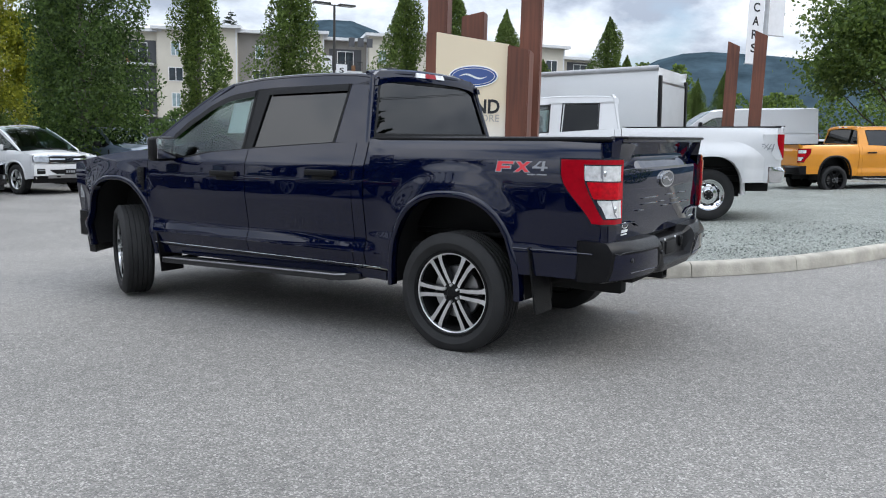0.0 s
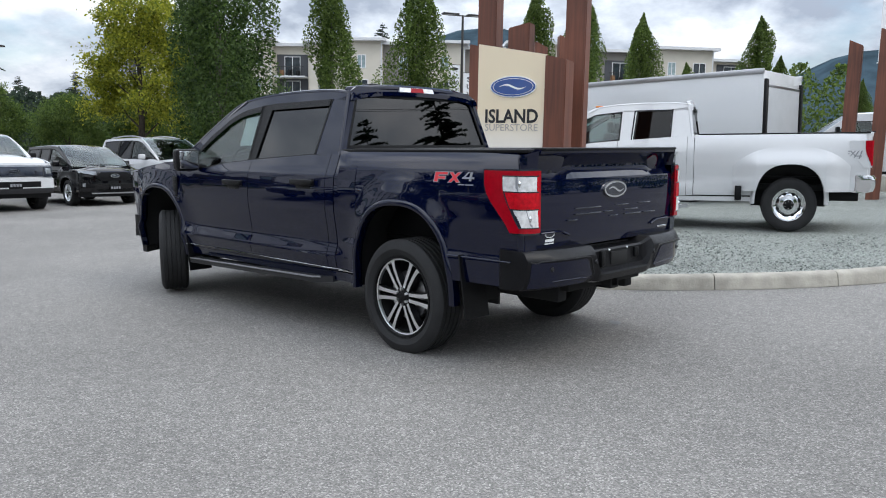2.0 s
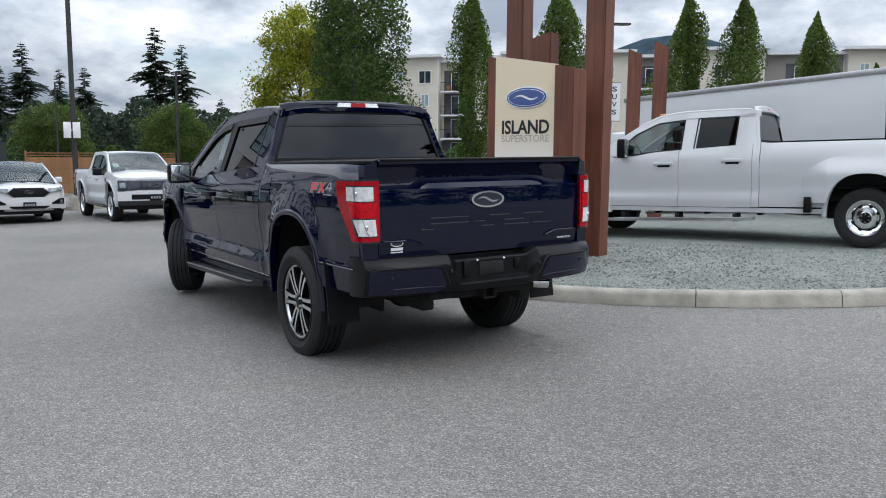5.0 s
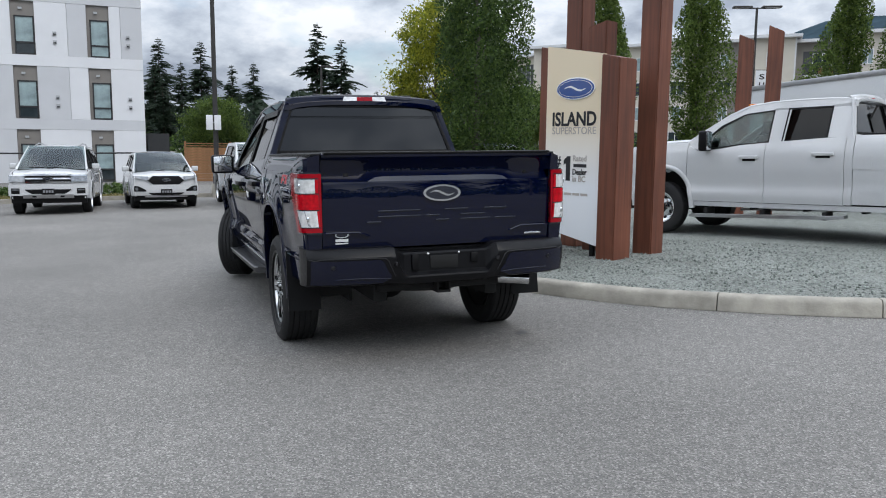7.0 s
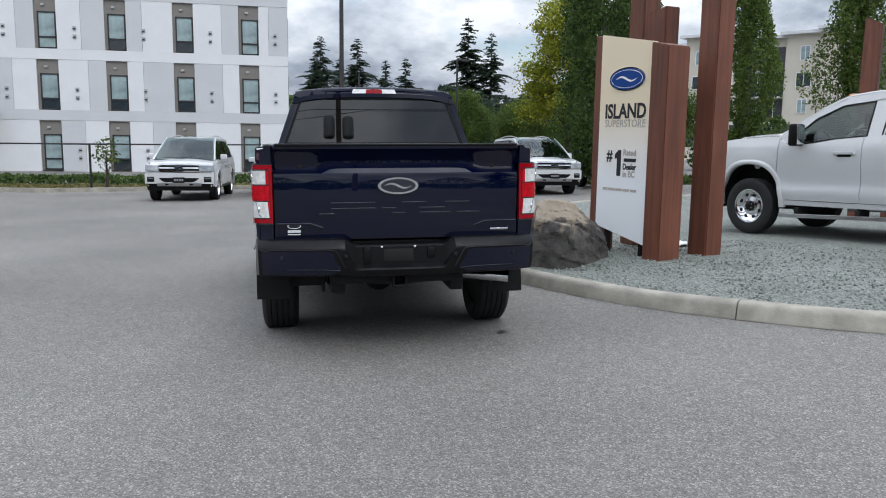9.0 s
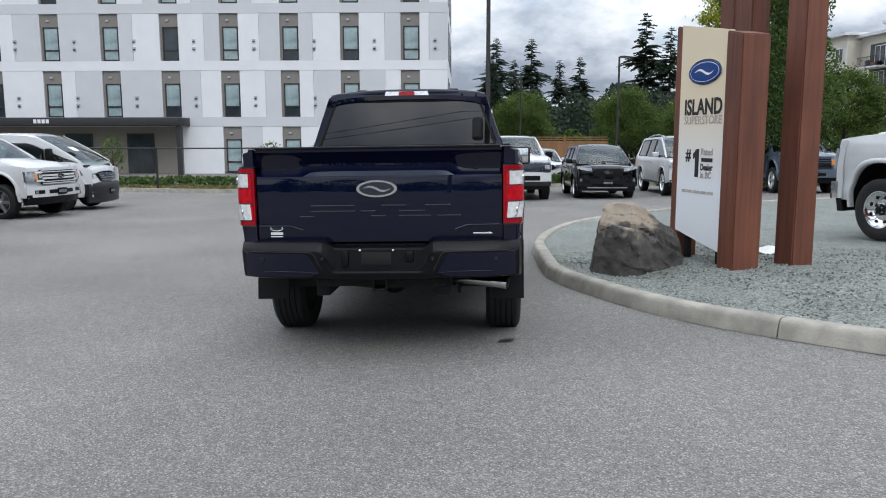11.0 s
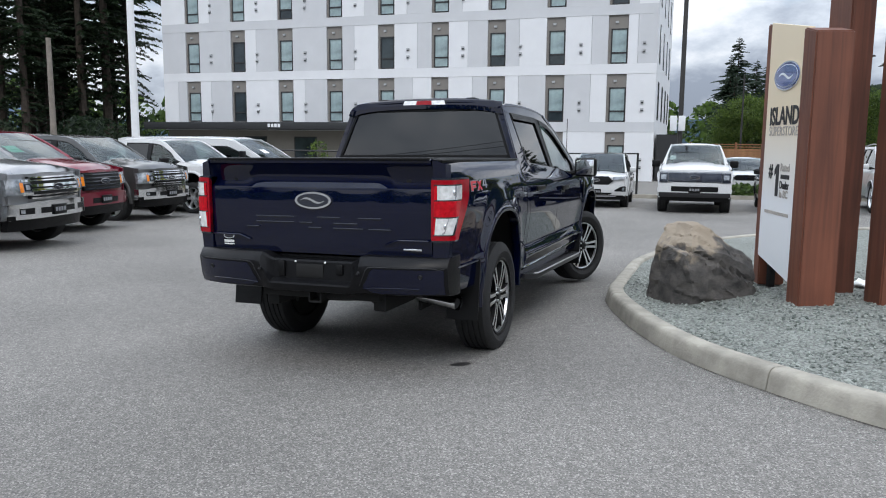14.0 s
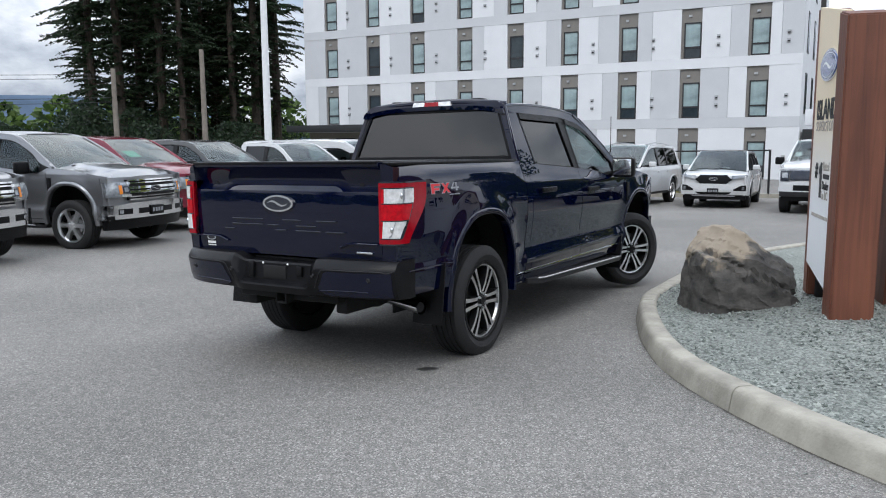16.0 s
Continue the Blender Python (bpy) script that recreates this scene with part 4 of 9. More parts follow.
def mirror_part(car, s, side, body_mat):
    mx, my, mz = s["mirror"]
    w, h, d = s.get("mirror_size", (0.25, 0.20, 0.12))
    bm = bmesh.new()
    box(bm, (mx - d * 0.2, side * my, mz), (mx + d * 0.8, side * (my + w), mz + h), 0.035, 3)
    for v in bm.verts:
        k = (v.co.x - mx) / d
        v.co.z += 0.03 * (0.5 - abs((v.co.z - mz) / h - 0.5)) * k
        v.co.x -= 0.10 * (abs(v.co.y) - my)
    shell = part("mirror", bm, body_mat, car)
    bm = bmesh.new()
    box(bm, (mx - d * 0.2 - 0.004, side * (my + 0.022), mz + 0.02), (mx - d * 0.2 + 0.004, side * (my + w - 0.022), mz + h - 0.02), 0.003)
    for v in bm.verts:
        v.co.x -= 0.10 * (abs(v.co.y) - my)
    part("mirror_glass", bm, CHROME, shell)
    bm = bmesh.new()
    tube(bm, [(mx + 0.05, side * (my - 0.12), mz + 0.02), (mx + 0.04, side * (my + 0.05), mz + 0.05)], 0.03, 8)
    part("mirror_arm", bm, PLASTIC, shell)


def seats(car, s):
    for xs in s["seats"]:
        for side in (1, -1):
            bm = bmesh.new()
            zf = s["floor"]
            box(bm, (xs - 0.10, side * 0.42 - 0.26, zf + 0.18), (xs + 0.42, side * 0.42 + 0.26, zf + 0.36), 0.06)
            box(bm, (xs - 0.22, side * 0.42 - 0.25, zf + 0.30), (xs - 0.06, side * 0.42 + 0.25, zf + 0.92), 0.06)
            box(bm, (xs - 0.22, side * 0.42 - 0.13, zf + 0.93), (xs - 0.12, side * 0.42 + 0.13, zf + 1.12), 0.04)
            part("seat", bm, SEAT, car)
    x1 = s["ws"][0][0]
    bm = bmesh.new()
    box(bm, (x1 - 0.62, -s["gh"][0] + 0.10, s["floor"] + 0.45), (x1 - 0.05, s["gh"][0] - 0.10, s["ws"][0][1] - 0.07), 0.06)
    part("dashboard", bm, PLASTIC, car)
    bm = bmesh.new()
    xs = max(s["seats"])
    c = Vector((xs + 0.50, 0.42, s["floor"] + 0.72))
    pts = [c + Vector((0.06 * math.sin(t), 0.19 * math.cos(t), 0.18 * math.sin(t))) for t in [k * math.tau / 20 for k in range(21)]]
    tube(bm, pts, 0.016, 6)
    tube(bm, [c + Vector((0.0, -0.18, 0)), c + Vector((0.03, 0, -0.02)), c + Vector((0.0, 0.18, 0))], 0.014, 6)
    tube(bm, [c, c + Vector((0.25, 0, -0.10))], 0.025, 6)
    part("steering_wheel", bm, PLASTIC, car)


def upper_body(car, s, mat):
    """Roof, pillars, glass of the cabin."""
    ow, iw = s["rail_top"], s["rail_low"]
    x0, x1 = s["rail_x"]
    cols = [(x0 + (x1 - x0) * k / 26, lerp_table(iw, x0 + (x1 - x0) * k / 26), lerp_table(ow, x0 + (x1 - x0) * k / 26)) for k in range(27)]
    for side in (1, -1):
        gh_band("roof_rail", s, cols, side, mat, car)
        for k, pts in enumerate(s["side_glass"]):
            gh_plate("side_window", s, pts, side, GLASS if k == len(s["side_glass"]) - 1 else s.get("rear_glass_mat", GLASS_DARK), car, -0.012, 0.006)
            cx = sum(p[0] for p in pts) / len(pts)
            cz = sum(p[1] for p in pts) / len(pts)
            bm = bmesh.new()
            ring = [(x + (0.022 if x > cx else -0.022), z + (0.018 if z > cz else -0.018)) for x, z in pts]
            n = len(pts)
            for i in range(n):
                a, b, c, d = pts[i], pts[(i + 1) % n], ring[(i + 1) % n], ring[i]
                fv = [bm.verts.new((x, side * (gh_y(s, z) + 0.003), z)) for x, z in (a, b, c, d)]
                bv = [bm.verts.new((x, side * (gh_y(s, z) - 0.018), z)) for x, z in (a, b, c, d)]
                bm.faces.new(fv)
                bm.faces.new(bv[::-1])
                for q in range(4):
                    bm.faces.new((fv[q], bv[q], bv[(q + 1) % 4], fv[(q + 1) % 4]))
            part("window_trim", bm, PLASTIC, car, smooth=False)
        for pts, black in s["pillars"]:
            gh_plate("pillar", s, pts, side, PLASTIC if black else mat, car, 0.0, 0.035)
    rows_f, rows_b = [], []
    rx0, rx1 = s["roof_x"]
    for k in range(15):
        x = rx0 + (rx1 - rx0) * k / 14
        zr = lerp_table(ow, x)
        hy = gh_y(s, zr)
        f = []
        for j in range(17):
            y = -hy + 2 * hy * j / 16
            e = abs(y) / hy
            f.append((x, y, zr - 0.02 + s["crown"] * (1 - e ** 2.6) + 0.02 * (1 - e ** 12)))
        rows_f.append(f)
        rows_b.append([(p[0], p[1] * 0.98, p[2] - 0.035) for p in f])
    bm = bmesh.new()
    slab(bm, rows_f, rows_b)
    part("roof", bm, s.get("roof_mat", mat), car, angle=50)
    (bx, bz, by), (tx, tz, ty) = s["ws"]
    rf, rb = [], []
    for k in range(9):
        t = k / 8
        hy = by + (ty - by) * t
        f = []
        for j in range(13):
            y = -hy + 2 * hy * j / 12
            f.append((bx + (tx - bx) * t - 0.10 * (y / by) ** 2, y, bz + (tz - bz) * t + 0.03 * math.sin(math.pi * t)))
        rf.append(f)
        rb.append([(p[0] - 0.006, p[1], p[2] - 0.006) for p in f])
    bm = bmesh.new()
    slab(bm, rf, rb)
    part("windscreen", bm, GLASS, car)
    for side in (1, -1):
        bm = bmesh.new()
        pts = [(bx - 0.10 + (tx - bx) * t + 0.0, side * (by + (ty - by) * t + 0.008), bz + (tz - bz) * t + 0.03 * math.sin(math.pi * t) - 0.018) for t in [k / 6 for k in range(7)]]
        tube(bm, pts, 0.026, 8)
        part("front_pillar", bm, mat, car)
    for side in (0.05, 0.55):
        bm = bmesh.new()
        tube(bm, [(bx + 0.02, side, bz + 0.01), (bx - 0.03, side - 0.30, bz + 0.045), (bx - 0.03, side - 0.62, bz + 0.05)], 0.010, 5)
        part("wiper", bm, PLASTIC, car)
    bm = bmesh.new()
    box(bm, (tx - 0.30, -0.12, tz - 0.14), (tx - 0.22, 0.12, tz - 0.07), 0.02)
    part("rear_view_mirror", bm, PLASTIC, car)


def hood_part(car, s, mat, body):
    hx0, hx1 = s["hood"]
    rf, rb = [], []
    for k in range(15):
        x = hx0 + (hx1 - hx0) * k / 14
        ze = s["fender_top"](x)
        hy = body.y(x, ze) - 0.05
        f = []
        for j in range(21):
            y = -hy + 2 * hy * j / 20
            e = abs(y) / hy
            crease = 0.018 * smooth01(0.50, 0.62, e) * (1 - smooth01(0.85, 1.0, e))
            f.append((x - s.get("hood_curve", 0.12) * e ** 2.2 * smooth01(0.5, 1, k / 14), y, ze + s.get("hood_crown", 0.05) * (1 - e ** 2.2) - crease - 0.085 * smooth01(0.80, 1.0, k / 14) ** 1.6))
        rf.append(f)
        rb.append([(p[0], p[1], p[2] - 0.03) for p in f])
    bm = bmesh.new()
    slab(bm, rf, rb)
    part("hood", bm, mat, car, angle=50)


def chassis(car, s):
    wb, xr, xf = s["wb"], s["xr"], s["xf"]
    hy = s["hw"] - 0.30
    bm = bmesh.new()
    box(bm, (xr + (0.55 if s.get("bed") else 0.15), -hy, s["sill"] + 0.10), (xf - 0.25, hy, s["sill"] + 0.20), 0.02)
    for y in (-0.42, 0.42):
        box(bm, (xr + 0.10, y - 0.05, s["sill"] - 0.06), (xf - 0.4, y + 0.05, s["sill"] + 0.08), 0.015)
    part("frame", bm, UNDER, car)
    for xc in (0.0, wb):
        bm = bmesh.new()
        tube(bm, [(xc, -s["track"] + 0.25, s["rt"]), (xc, s["track"] - 0.25, s["rt"])], 0.05, 10)
        if xc == 0.0:
            bmesh.ops.create_uvsphere(bm, u_segments=14, v_segments=10, radius=0.15, matrix=Matrix.Translation((xc, 0.05, s["rt"])) @ Matrix.Diagonal((1.0, 0.9, 1.0, 1)))
        part("axle", bm, UNDER, car)
        for side in (1, -1):
            bm = bmesh.new()
            a, b = s["arch"][0] + 0.05, s["arch"][1] + 0.05
            rf, rb = [], []
            yo = s["hw"] - 0.06
            for k in range(19):
                t = math.pi * k / 18
                c, q = math.cos(t), math.sin(t)
                mm = (abs(c) ** 2.5 + abs(q) ** 2.5) ** -0.4
                x, z = xc + a * c * mm, s["rt"] + b * q * mm
                z = min(z, (s["fender_top"](x) if xc > 0 else 9) - 0.06)
                rf.append([(x, side * (yo - 0.40), z), (x, side * yo, z)])
                rb.append([(x * 1.0, side * (yo - 0.40), z + 0.012), (x, side * yo, z + 0.012)])
            slab(bm, rf, rb)
            zt = min(s["rt"] + b, (s["fender_top"](xc) if xc > 0 else 9) - 0.07)
            box(bm, (xc - a, side * (yo - 0.42), s["rt"] - 0.05), (xc + a, side * (yo - 0.40), zt))
            part("wheel_well", bm, UNDER, car)
    bm = bmesh.new()
    c0, c1 = s["cabin"]
    box(bm, (c0, -s["hw"] + 0.13, s["sill"] + 0.03), (c1, s["hw"] - 0.13, s["floor"] + 0.12), 0.02)
    part("floor_pan", bm, UNDER, car)


def underhood(car, s):
    bm = bmesh.new()
    box(bm, (s["cabin"][1] - 0.02, -s["hw"] + 0.42, s["sill"] + 0.1), (s["xf"] - 0.40, s["hw"] - 0.42, s["fender_top"](s["xf"] - 0.5) - 0.10), 0.03)
    part("engine_bay", bm, UNDER, car)


def emblem(car, place, rx, rz, facing, blue=True):
    """An oval badge, drawn as plain shapes; facing is +1 to the front, -1 to the back."""
    x, y, z = place
    for nm, k, mt, a, b in (("emblem_rim", 1.0, CHROME, 0.0, 0.014), ("emblem", 0.86, BADGE_BLUE if blue else BADGE_DARK, 0.0, 0.017), ("emblem_mark", 0.0, CHROME, 0.0, 0.0195)):
        bm = bmesh.new()
        if k > 0:
            prism(bm, oval(y, z, rx * k, rz * (k if k == 1 else 0.80)), lambda u, w: (x + facing * b, u, w), lambda u, w: (x + facing * a, u, w))
        else:
            for pts in swash(y, z, rx * (1 if facing < 0 else -1) * -1, rz):
                prism(bm, pts, lambda u, v: (x + facing * b, u, v), lambda u, v: (x + facing * a, u, v))
        part(nm, bm, mt, car)


# ---- pickups ----
def pickup_spec(**kw):
    s = dict(
        wb=3.69, rt=0.42, rim=0.275, tw=0.275, track=0.990, hw=0.985, xr=-1.13, xf=4.60, sill=0.50, arch=(0.495, 0.655), flare=0.018,
        prof=[(0.40, 0.935), (0.52, 0.955), (0.60, 0.972), (0.632, 0.984), (0.730, 0.950), (0.80, 0.957), (1.00, 0.985), (1.15, 0.985), (1.26, 0.975), (1.33, 0.945), (1.44, 0.905)],
        prof_bed=[(0.50, 0.945), (0.62, 0.955), (0.765, 0.965), (0.785, 0.955), (1.00, 0.978), (1.16, 0.981), (1.25, 0.974), (1.33, 0.957), (1.39, 0.934), (1.43, 0.912), (1.46, 0.888)],
        bed=(-1.105, 0.745), cabin=(0.80, 3.25), floor=0.58, gh=(0.895, 1.40, 0.345),
        belt=[(0.75, 1.435), (1.15, 1.425), (1.98, 1.375), (2.40, 1.345), (2.70, 1.295), (3.05, 1.265), (3.12, 1.30), (3.24, 1.36)],
        rail_x=(0.80, 3.30), rail_top=[(0.80, 1.90), (0.95, 1.935), (1.25, 1.952), (1.60, 1.955), (2.00, 1.945), (2.30, 1.918), (2.50, 1.872), (2.68, 1.780), (2.98, 1.600), (3.30, 1.385)],
        rail_low=[(0.80, 1.855), (1.05, 1.868), (1.90, 1.860), (2.05, 1.848), (2.34, 1.815), (2.54, 1.750), (2.82, 1.588), (3.06, 1.425), (3.30, 1.345)],
        side_glass=[[(1.12, 1.435), (1.07, 1.855), (1.90, 1.850), (1.97, 1.385)], [(2.09, 1.375), (2.07, 1.838), (2.34, 1.808), (2.54, 1.742), (2.82, 1.58), (3.05, 1.42), (3.06, 1.28), (2.80, 1.30), (2.50, 1.345)]],
        pillars=[([(0.765, 1.43), (1.10, 1.43), (1.055, 1.86), (0.83, 1.90)], False), ([(1.97, 1.37), (2.09, 1.37), (2.06, 1.86), (1.91, 1.865)], True), ([(3.06, 1.27), (3.25, 1.34), (3.24, 1.37), (3.06, 1.43)], True)],
        roof_x=(0.82, 2.38), crown=0.040, ws=((3.44, 1.345, 0.832), (2.46, 1.915, 0.700)), hood=(3.30, 4.44), hood_crown=0.080,
        mirror=(2.84, 0.98, 1.265), mirror_size=(0.24, 0.205, 0.12), seats=(1.45, 2.35), wheel="six", nose_in=0.075, tail_in=0.02)
    s.update(kw)
    dx = s.get("dx", 0.0)
    if dx:
        for key in ("belt", "rail_top", "rail_low"):
            s[key] = [(x + dx, z) for x, z in s[key]]
        s["side_glass"] = [[(x + dx, z) for x, z in g] for g in s["side_glass"]]
        s["pillars"] = [([(x + dx, z) for x, z in g], k) for g, k in s["pillars"]]
        for key in ("rail_x", "roof_x", "hood", "cabin", "seats"):
            s[key] = tuple(v + dx for v in s[key])
        s["ws"] = tuple((x + dx, z, y) for x, z, y in s["ws"])
        s["mirror"] = (s["mirror"][0] + dx, *s["mirror"][1:])
        s["wb"], s["xf"] = s["wb"] + dx, s["xf"] + dx
        s["bed"] = (s["bed"][0], s["bed"][1] + dx)
    tab = [(x + dx, z) for x, z in s.get("fender", [(3.20, 1.36), (3.60, 1.335), (4.00, 1.285), (4.30, 1.235), (4.60, 1.19)])]
    s["fender_top"] = lambda x: lerp_table(tab, x)
    return s


def pickup(m, label, mat, spec, front, group="", name="pickup_truck", trim=CHROME, hero=False, lid=False):
    s = spec
    body = Body(s)
    car = thing(name, m, label, "pickup truck", group)
    belt = lambda x: lerp_table(s["belt"], x)
    b0, b1 = s["bed"]
    dx = s.get("dx", 0.0)
    c = [v + dx for v in (0.755, 0.865, 1.985, 3.235)]
    for side in (1, -1):
        side_panel("bed_side", body, b0, b1, lambda x: 0.60 if x < 0 else 0.53, s.get("rail", 1.46), side, mat, car, nz=max(18, s.get("fine", 14)))
        side_panel("cab_corner", body, c[0], c[1] - 0.006, 0.52, belt, side, mat, car, nz=s.get("fine", 14))
        d1 = side_panel("rear_door", body, c[1], c[2] - 0.004, 0.515, belt, side, mat, car, nz=s.get("fine", 14))
        d2 = side_panel("front_door", body, c[2] + 0.004, c[3] - 0.004, 0.515, belt, side, mat, car, nz=s.get("fine", 14))
        side_panel("front_fender", body, c[3] + 0.003, s["xf"] - 0.17, 0.50, s["fender_top"], side, mat, car, nz=14)
        side_panel("rocker", body, 0.56, s["wb"] - 0.54, 0.44, 0.508, side, mat if not s.get("black_rocker") else PLASTIC, car, nz=3, out=-0.012)
        for xc in (0.0, s["wb"]):
            arch_trim(body, xc, side, s.get("arch_mat", mat), car, w=s.get("lip", (0.07, 0.022))[0], out=s.get("lip", (0.07, 0.022))[1])
        for dr, hx in ((d1, 1.15 + dx), (d2, 2.22 + dx)):
            zc = 1.205 if dr is d1 else 1.170
            bm = bmesh.new()
            yb = body.y(hx, zc)
            box(bm, (hx - 0.15, side * (yb + 0.006) - 0.012, zc - 0.022), (hx + 0.15, side * (yb + 0.034) + 0.004 * side, zc + 0.024), 0.010, 2)
            part("door_handle", bm, s.get("handle_mat", PLASTIC), dr)
            bm = bmesh.new()
            box(bm, (hx - 0.10, side * (yb - 0.004) - 0.006, zc - 0.055), (hx + 0.10, side * (yb + 0.002) + 0.003, zc - 0.020), 0.004)
            part("handle_recess", bm, PLASTIC, dr)
        mirror_part(car, s, side, s.get("mirror_mat", PLASTIC))
        # running board on brackets
        bm = bmesh.new()
        sz, so = s.get("step", (0.0, 0.0))
        pts = [(x + dx, side * (y + so), z + sz) for x, y, z in ((0.82, 0.95, 0.465), (0.95, 1.02, 0.455), (3.02, 1.02, 0.405), (3.16, 0.95, 0.400))]
        rf = [[(x, y, z) for x, y, z in pts], [(x, y - side * 0.15, z + 0.002) for x, y, z in pts]]
        rb = [[(x, y, z - 0.045) for x, y, z in pts], [(x, y - side * 0.15, z - 0.043) for x, y, z in pts]]
        slab(bm, rf, rb)
        bmesh.ops.bevel(bm, geom=[e for e in bm.edges if len(e.link_faces) == 2 and e.calc_face_angle(0) > 0.8], offset=0.010, segments=2, affect="EDGES")
        step = part("running_board", bm, s.get("step_mat", PLASTIC_GREY), car)
        bm = bmesh.new()
        tube(bm, [(x + dx, side * (y + so), z + sz) for x, y, z in ((0.90, 1.012, 0.462), (0.99, 1.030, 0.455), (3.00, 1.030, 0.408))], 0.008, 6)
        part("board_edge", bm, STEEL, step)
        for x in (1.1 + dx, 2.0 + dx, 2.9 + dx):
            bm = bmesh.new()
            box(bm, (x - 0.03, min(side * 0.70, side * 0.97), 0.39 + sz), (x + 0.03, max(side * 0.70, side * 0.97), 0.415), 0.004)
            part("board_bracket", bm, UNDER, step)
        # mud flaps
        if s.get("flaps", True):
            for xc, y0, y1, z0, z1 in ((-0.56, 0.765, 1.0, 0.350, 0.78), (s["wb"] - 0.53, 0.77, 1.005, 0.27, 0.62)):
                bm = bmesh.new()
                rf = [[(xc - 0.05 - 0.14 * (z1 - z), side * (y0 + (y1 - y0) * j / 4), z) for j in range(5)] for z in (z0, z0 + 0.05, (z0 + z1) / 2, z1)]
                slab(bm, rf, [[(p[0] + 0.012, p[1], p[2]) for p in r] for r in rf])
                part("mud_flap", bm, PLASTIC, car)
        # fender vent
        if s.get("no_vent"):
            continue
        bm = bmesh.new()
        yb = body.y(3.34 + dx, 1.12)
        box(bm, (3.27 + dx, side * yb - 0.004, 0.98), (3.36 + dx, side * yb + 0.010 * side, 1.20), 0.006)
        for k in range(4):
            box(bm, (3.28 + dx, side * (yb + 0.006) - 0.004, 1.00 + k * 0.05), (3.35 + dx, side * (yb + 0.016) + 0.002, 1.012 + k * 0.05), 0.002)
        part("fender_vent", bm, PLASTIC, car)
    # bed
    for nm, lo, hi in [("bed_wall", (b0 + 0.02, sd * 0.66 - 0.02, 0.82), (b1 - 0.05, sd * 0.66 + 0.02, 1.395)) for sd in (1, -1)] + [("bed_ledge", (b0 + 0.02, min(sd * 0.64, sd * 0.90), 1.397), (b1 - 0.05, max(sd * 0.64, sd * 0.90), 1.425)) for sd in (1, -1)] + [("bed_floor", (b0 + 0.02, -0.66, 0.78), (b1 - 0.05, 0.66, 0.818)), ("bed_front", (b1 - 0.048, -0.86, 0.60), (b1 - 0.01, 0.86, 1.42))]:
        bm = bmesh.new()
        box(bm, lo, hi, 0.006)
        part(nm, bm, PLASTIC, car)
    for side in (1, -1):
        bm = bmesh.new()
        box(bm, (b0 + 0.01, min(side * 0.80, side * 0.898), s.get("rail", 1.46) - 0.012), (b1 - 0.005, max(side * 0.80, side * 0.898), s.get("rail", 1.46) + 0.012), 0.008)
        part("bed_rail_cap", bm, PLASTIC, car)
    if lid:
        bm = bmesh.new()
        box(bm, (b0 + 0.03, -0.80, 1.455), (b1 - 0.03, 0.80, 1.478), 0.008)
        part("bed_cover", bm, PLASTIC, car, "black soft bed cover")
    # tailgate
    hw = 0.835
    prof = [(0.835, -1.128), (0.90, -1.138), (1.10, -1.146), (1.262, -1.149), (1.282, -1.146), (1.352, -1.094), (1.366, -1.094), (1.425, -1.140), (1.445, -1.165), (1.462, -1.168), (1.472, -1.150), (1.470, -1.06)]
    rf, rb = [], []
    for j in range(33):
        y = -hw + 2 * hw * j / 32
        dz = -0.030 * smooth01(0.48, 0.60, abs(y))
        f = []
        for z, x in prof:
            zz = z + (dz if 1.30 < z < 1.37 else 0.0)
            f.append((x + 0.022 * (abs(y) / hw) ** 3, y, zz))
        rf.append(f)
        rb.append([(max(p[0] + 0.05, -1.075), p[1], min(p[2], 1.455)) for p in f])
    bm = bmesh.new()
    slab(bm, rf, rb)
    gate = part("tailgate", bm, mat, car, angle=28)
    bm = bmesh.new()
    box(bm, (-1.172, -hw + 0.01, 1.462), (-1.055, hw - 0.01, 1.481), 0.008)
    part("gate_cap", bm, PLASTIC, gate, "black plastic cap")
    # rear lamps, wrapped round the corners
    for side in (1, -1):
        def lamp_pt(z, u, out, side=side):
            zt = (z - 0.955) / 0.385
            xf = -1.035 + 0.225 * smooth01(-0.15, 0.78, zt)
            path = [(xf, 0.966), (-1.07, 0.962), (-1.105, 0.948), (-1.130, 0.918), (-1.140, 0.842)]
            seg = [math.dist(a, b) for a, b in zip(path, path[1:])]
            d = u * sum(seg)
            for (a, b), q in zip(zip(path, path[1:]), seg):
                if d <= q + 1e-9:
                    t = d / q
                    break
                d -= q
            x, y = a[0] + (b[0] - a[0]) * t, a[1] + (b[1] - a[1]) * t
            nx, ny = (-(a[1] - b[1]), (a[0] - b[0]))
            ln = math.hypot(nx, ny)
            return (x + out * nx / ln, side * (y + out * ny / ln), z)

        def lamp(name, z0, z1, u0, u1, out, mt, parent, label="", nz=8, nu=20, depth=0.03):
            bm = bmesh.new()
            rf = [[lamp_pt(z0 + (z1 - z0) * i / nz, u0 + (u1 - u0) * j / nu, out) for j in range(nu + 1)] for i in range(nz + 1)]
            rb = [[lamp_pt(z0 + (z1 - z0) * i / nz, u0 + (u1 - u0) * j / nu, out - depth) for j in range(nu + 1)] for i in range(nz + 1)]
            slab(bm, rf, rb)
            return part(name, bm, mt, parent, label, angle=45)

        if s.get("plain_lamp"):
            lamp("tail_light", 0.98, 1.345, 0.52, 1.0, 0.016, LENS_RED, car, "plain red tail light")
            lamp("rear_corner", 0.955, 1.345, 0.0, 1.0, 0.006, mat, car)
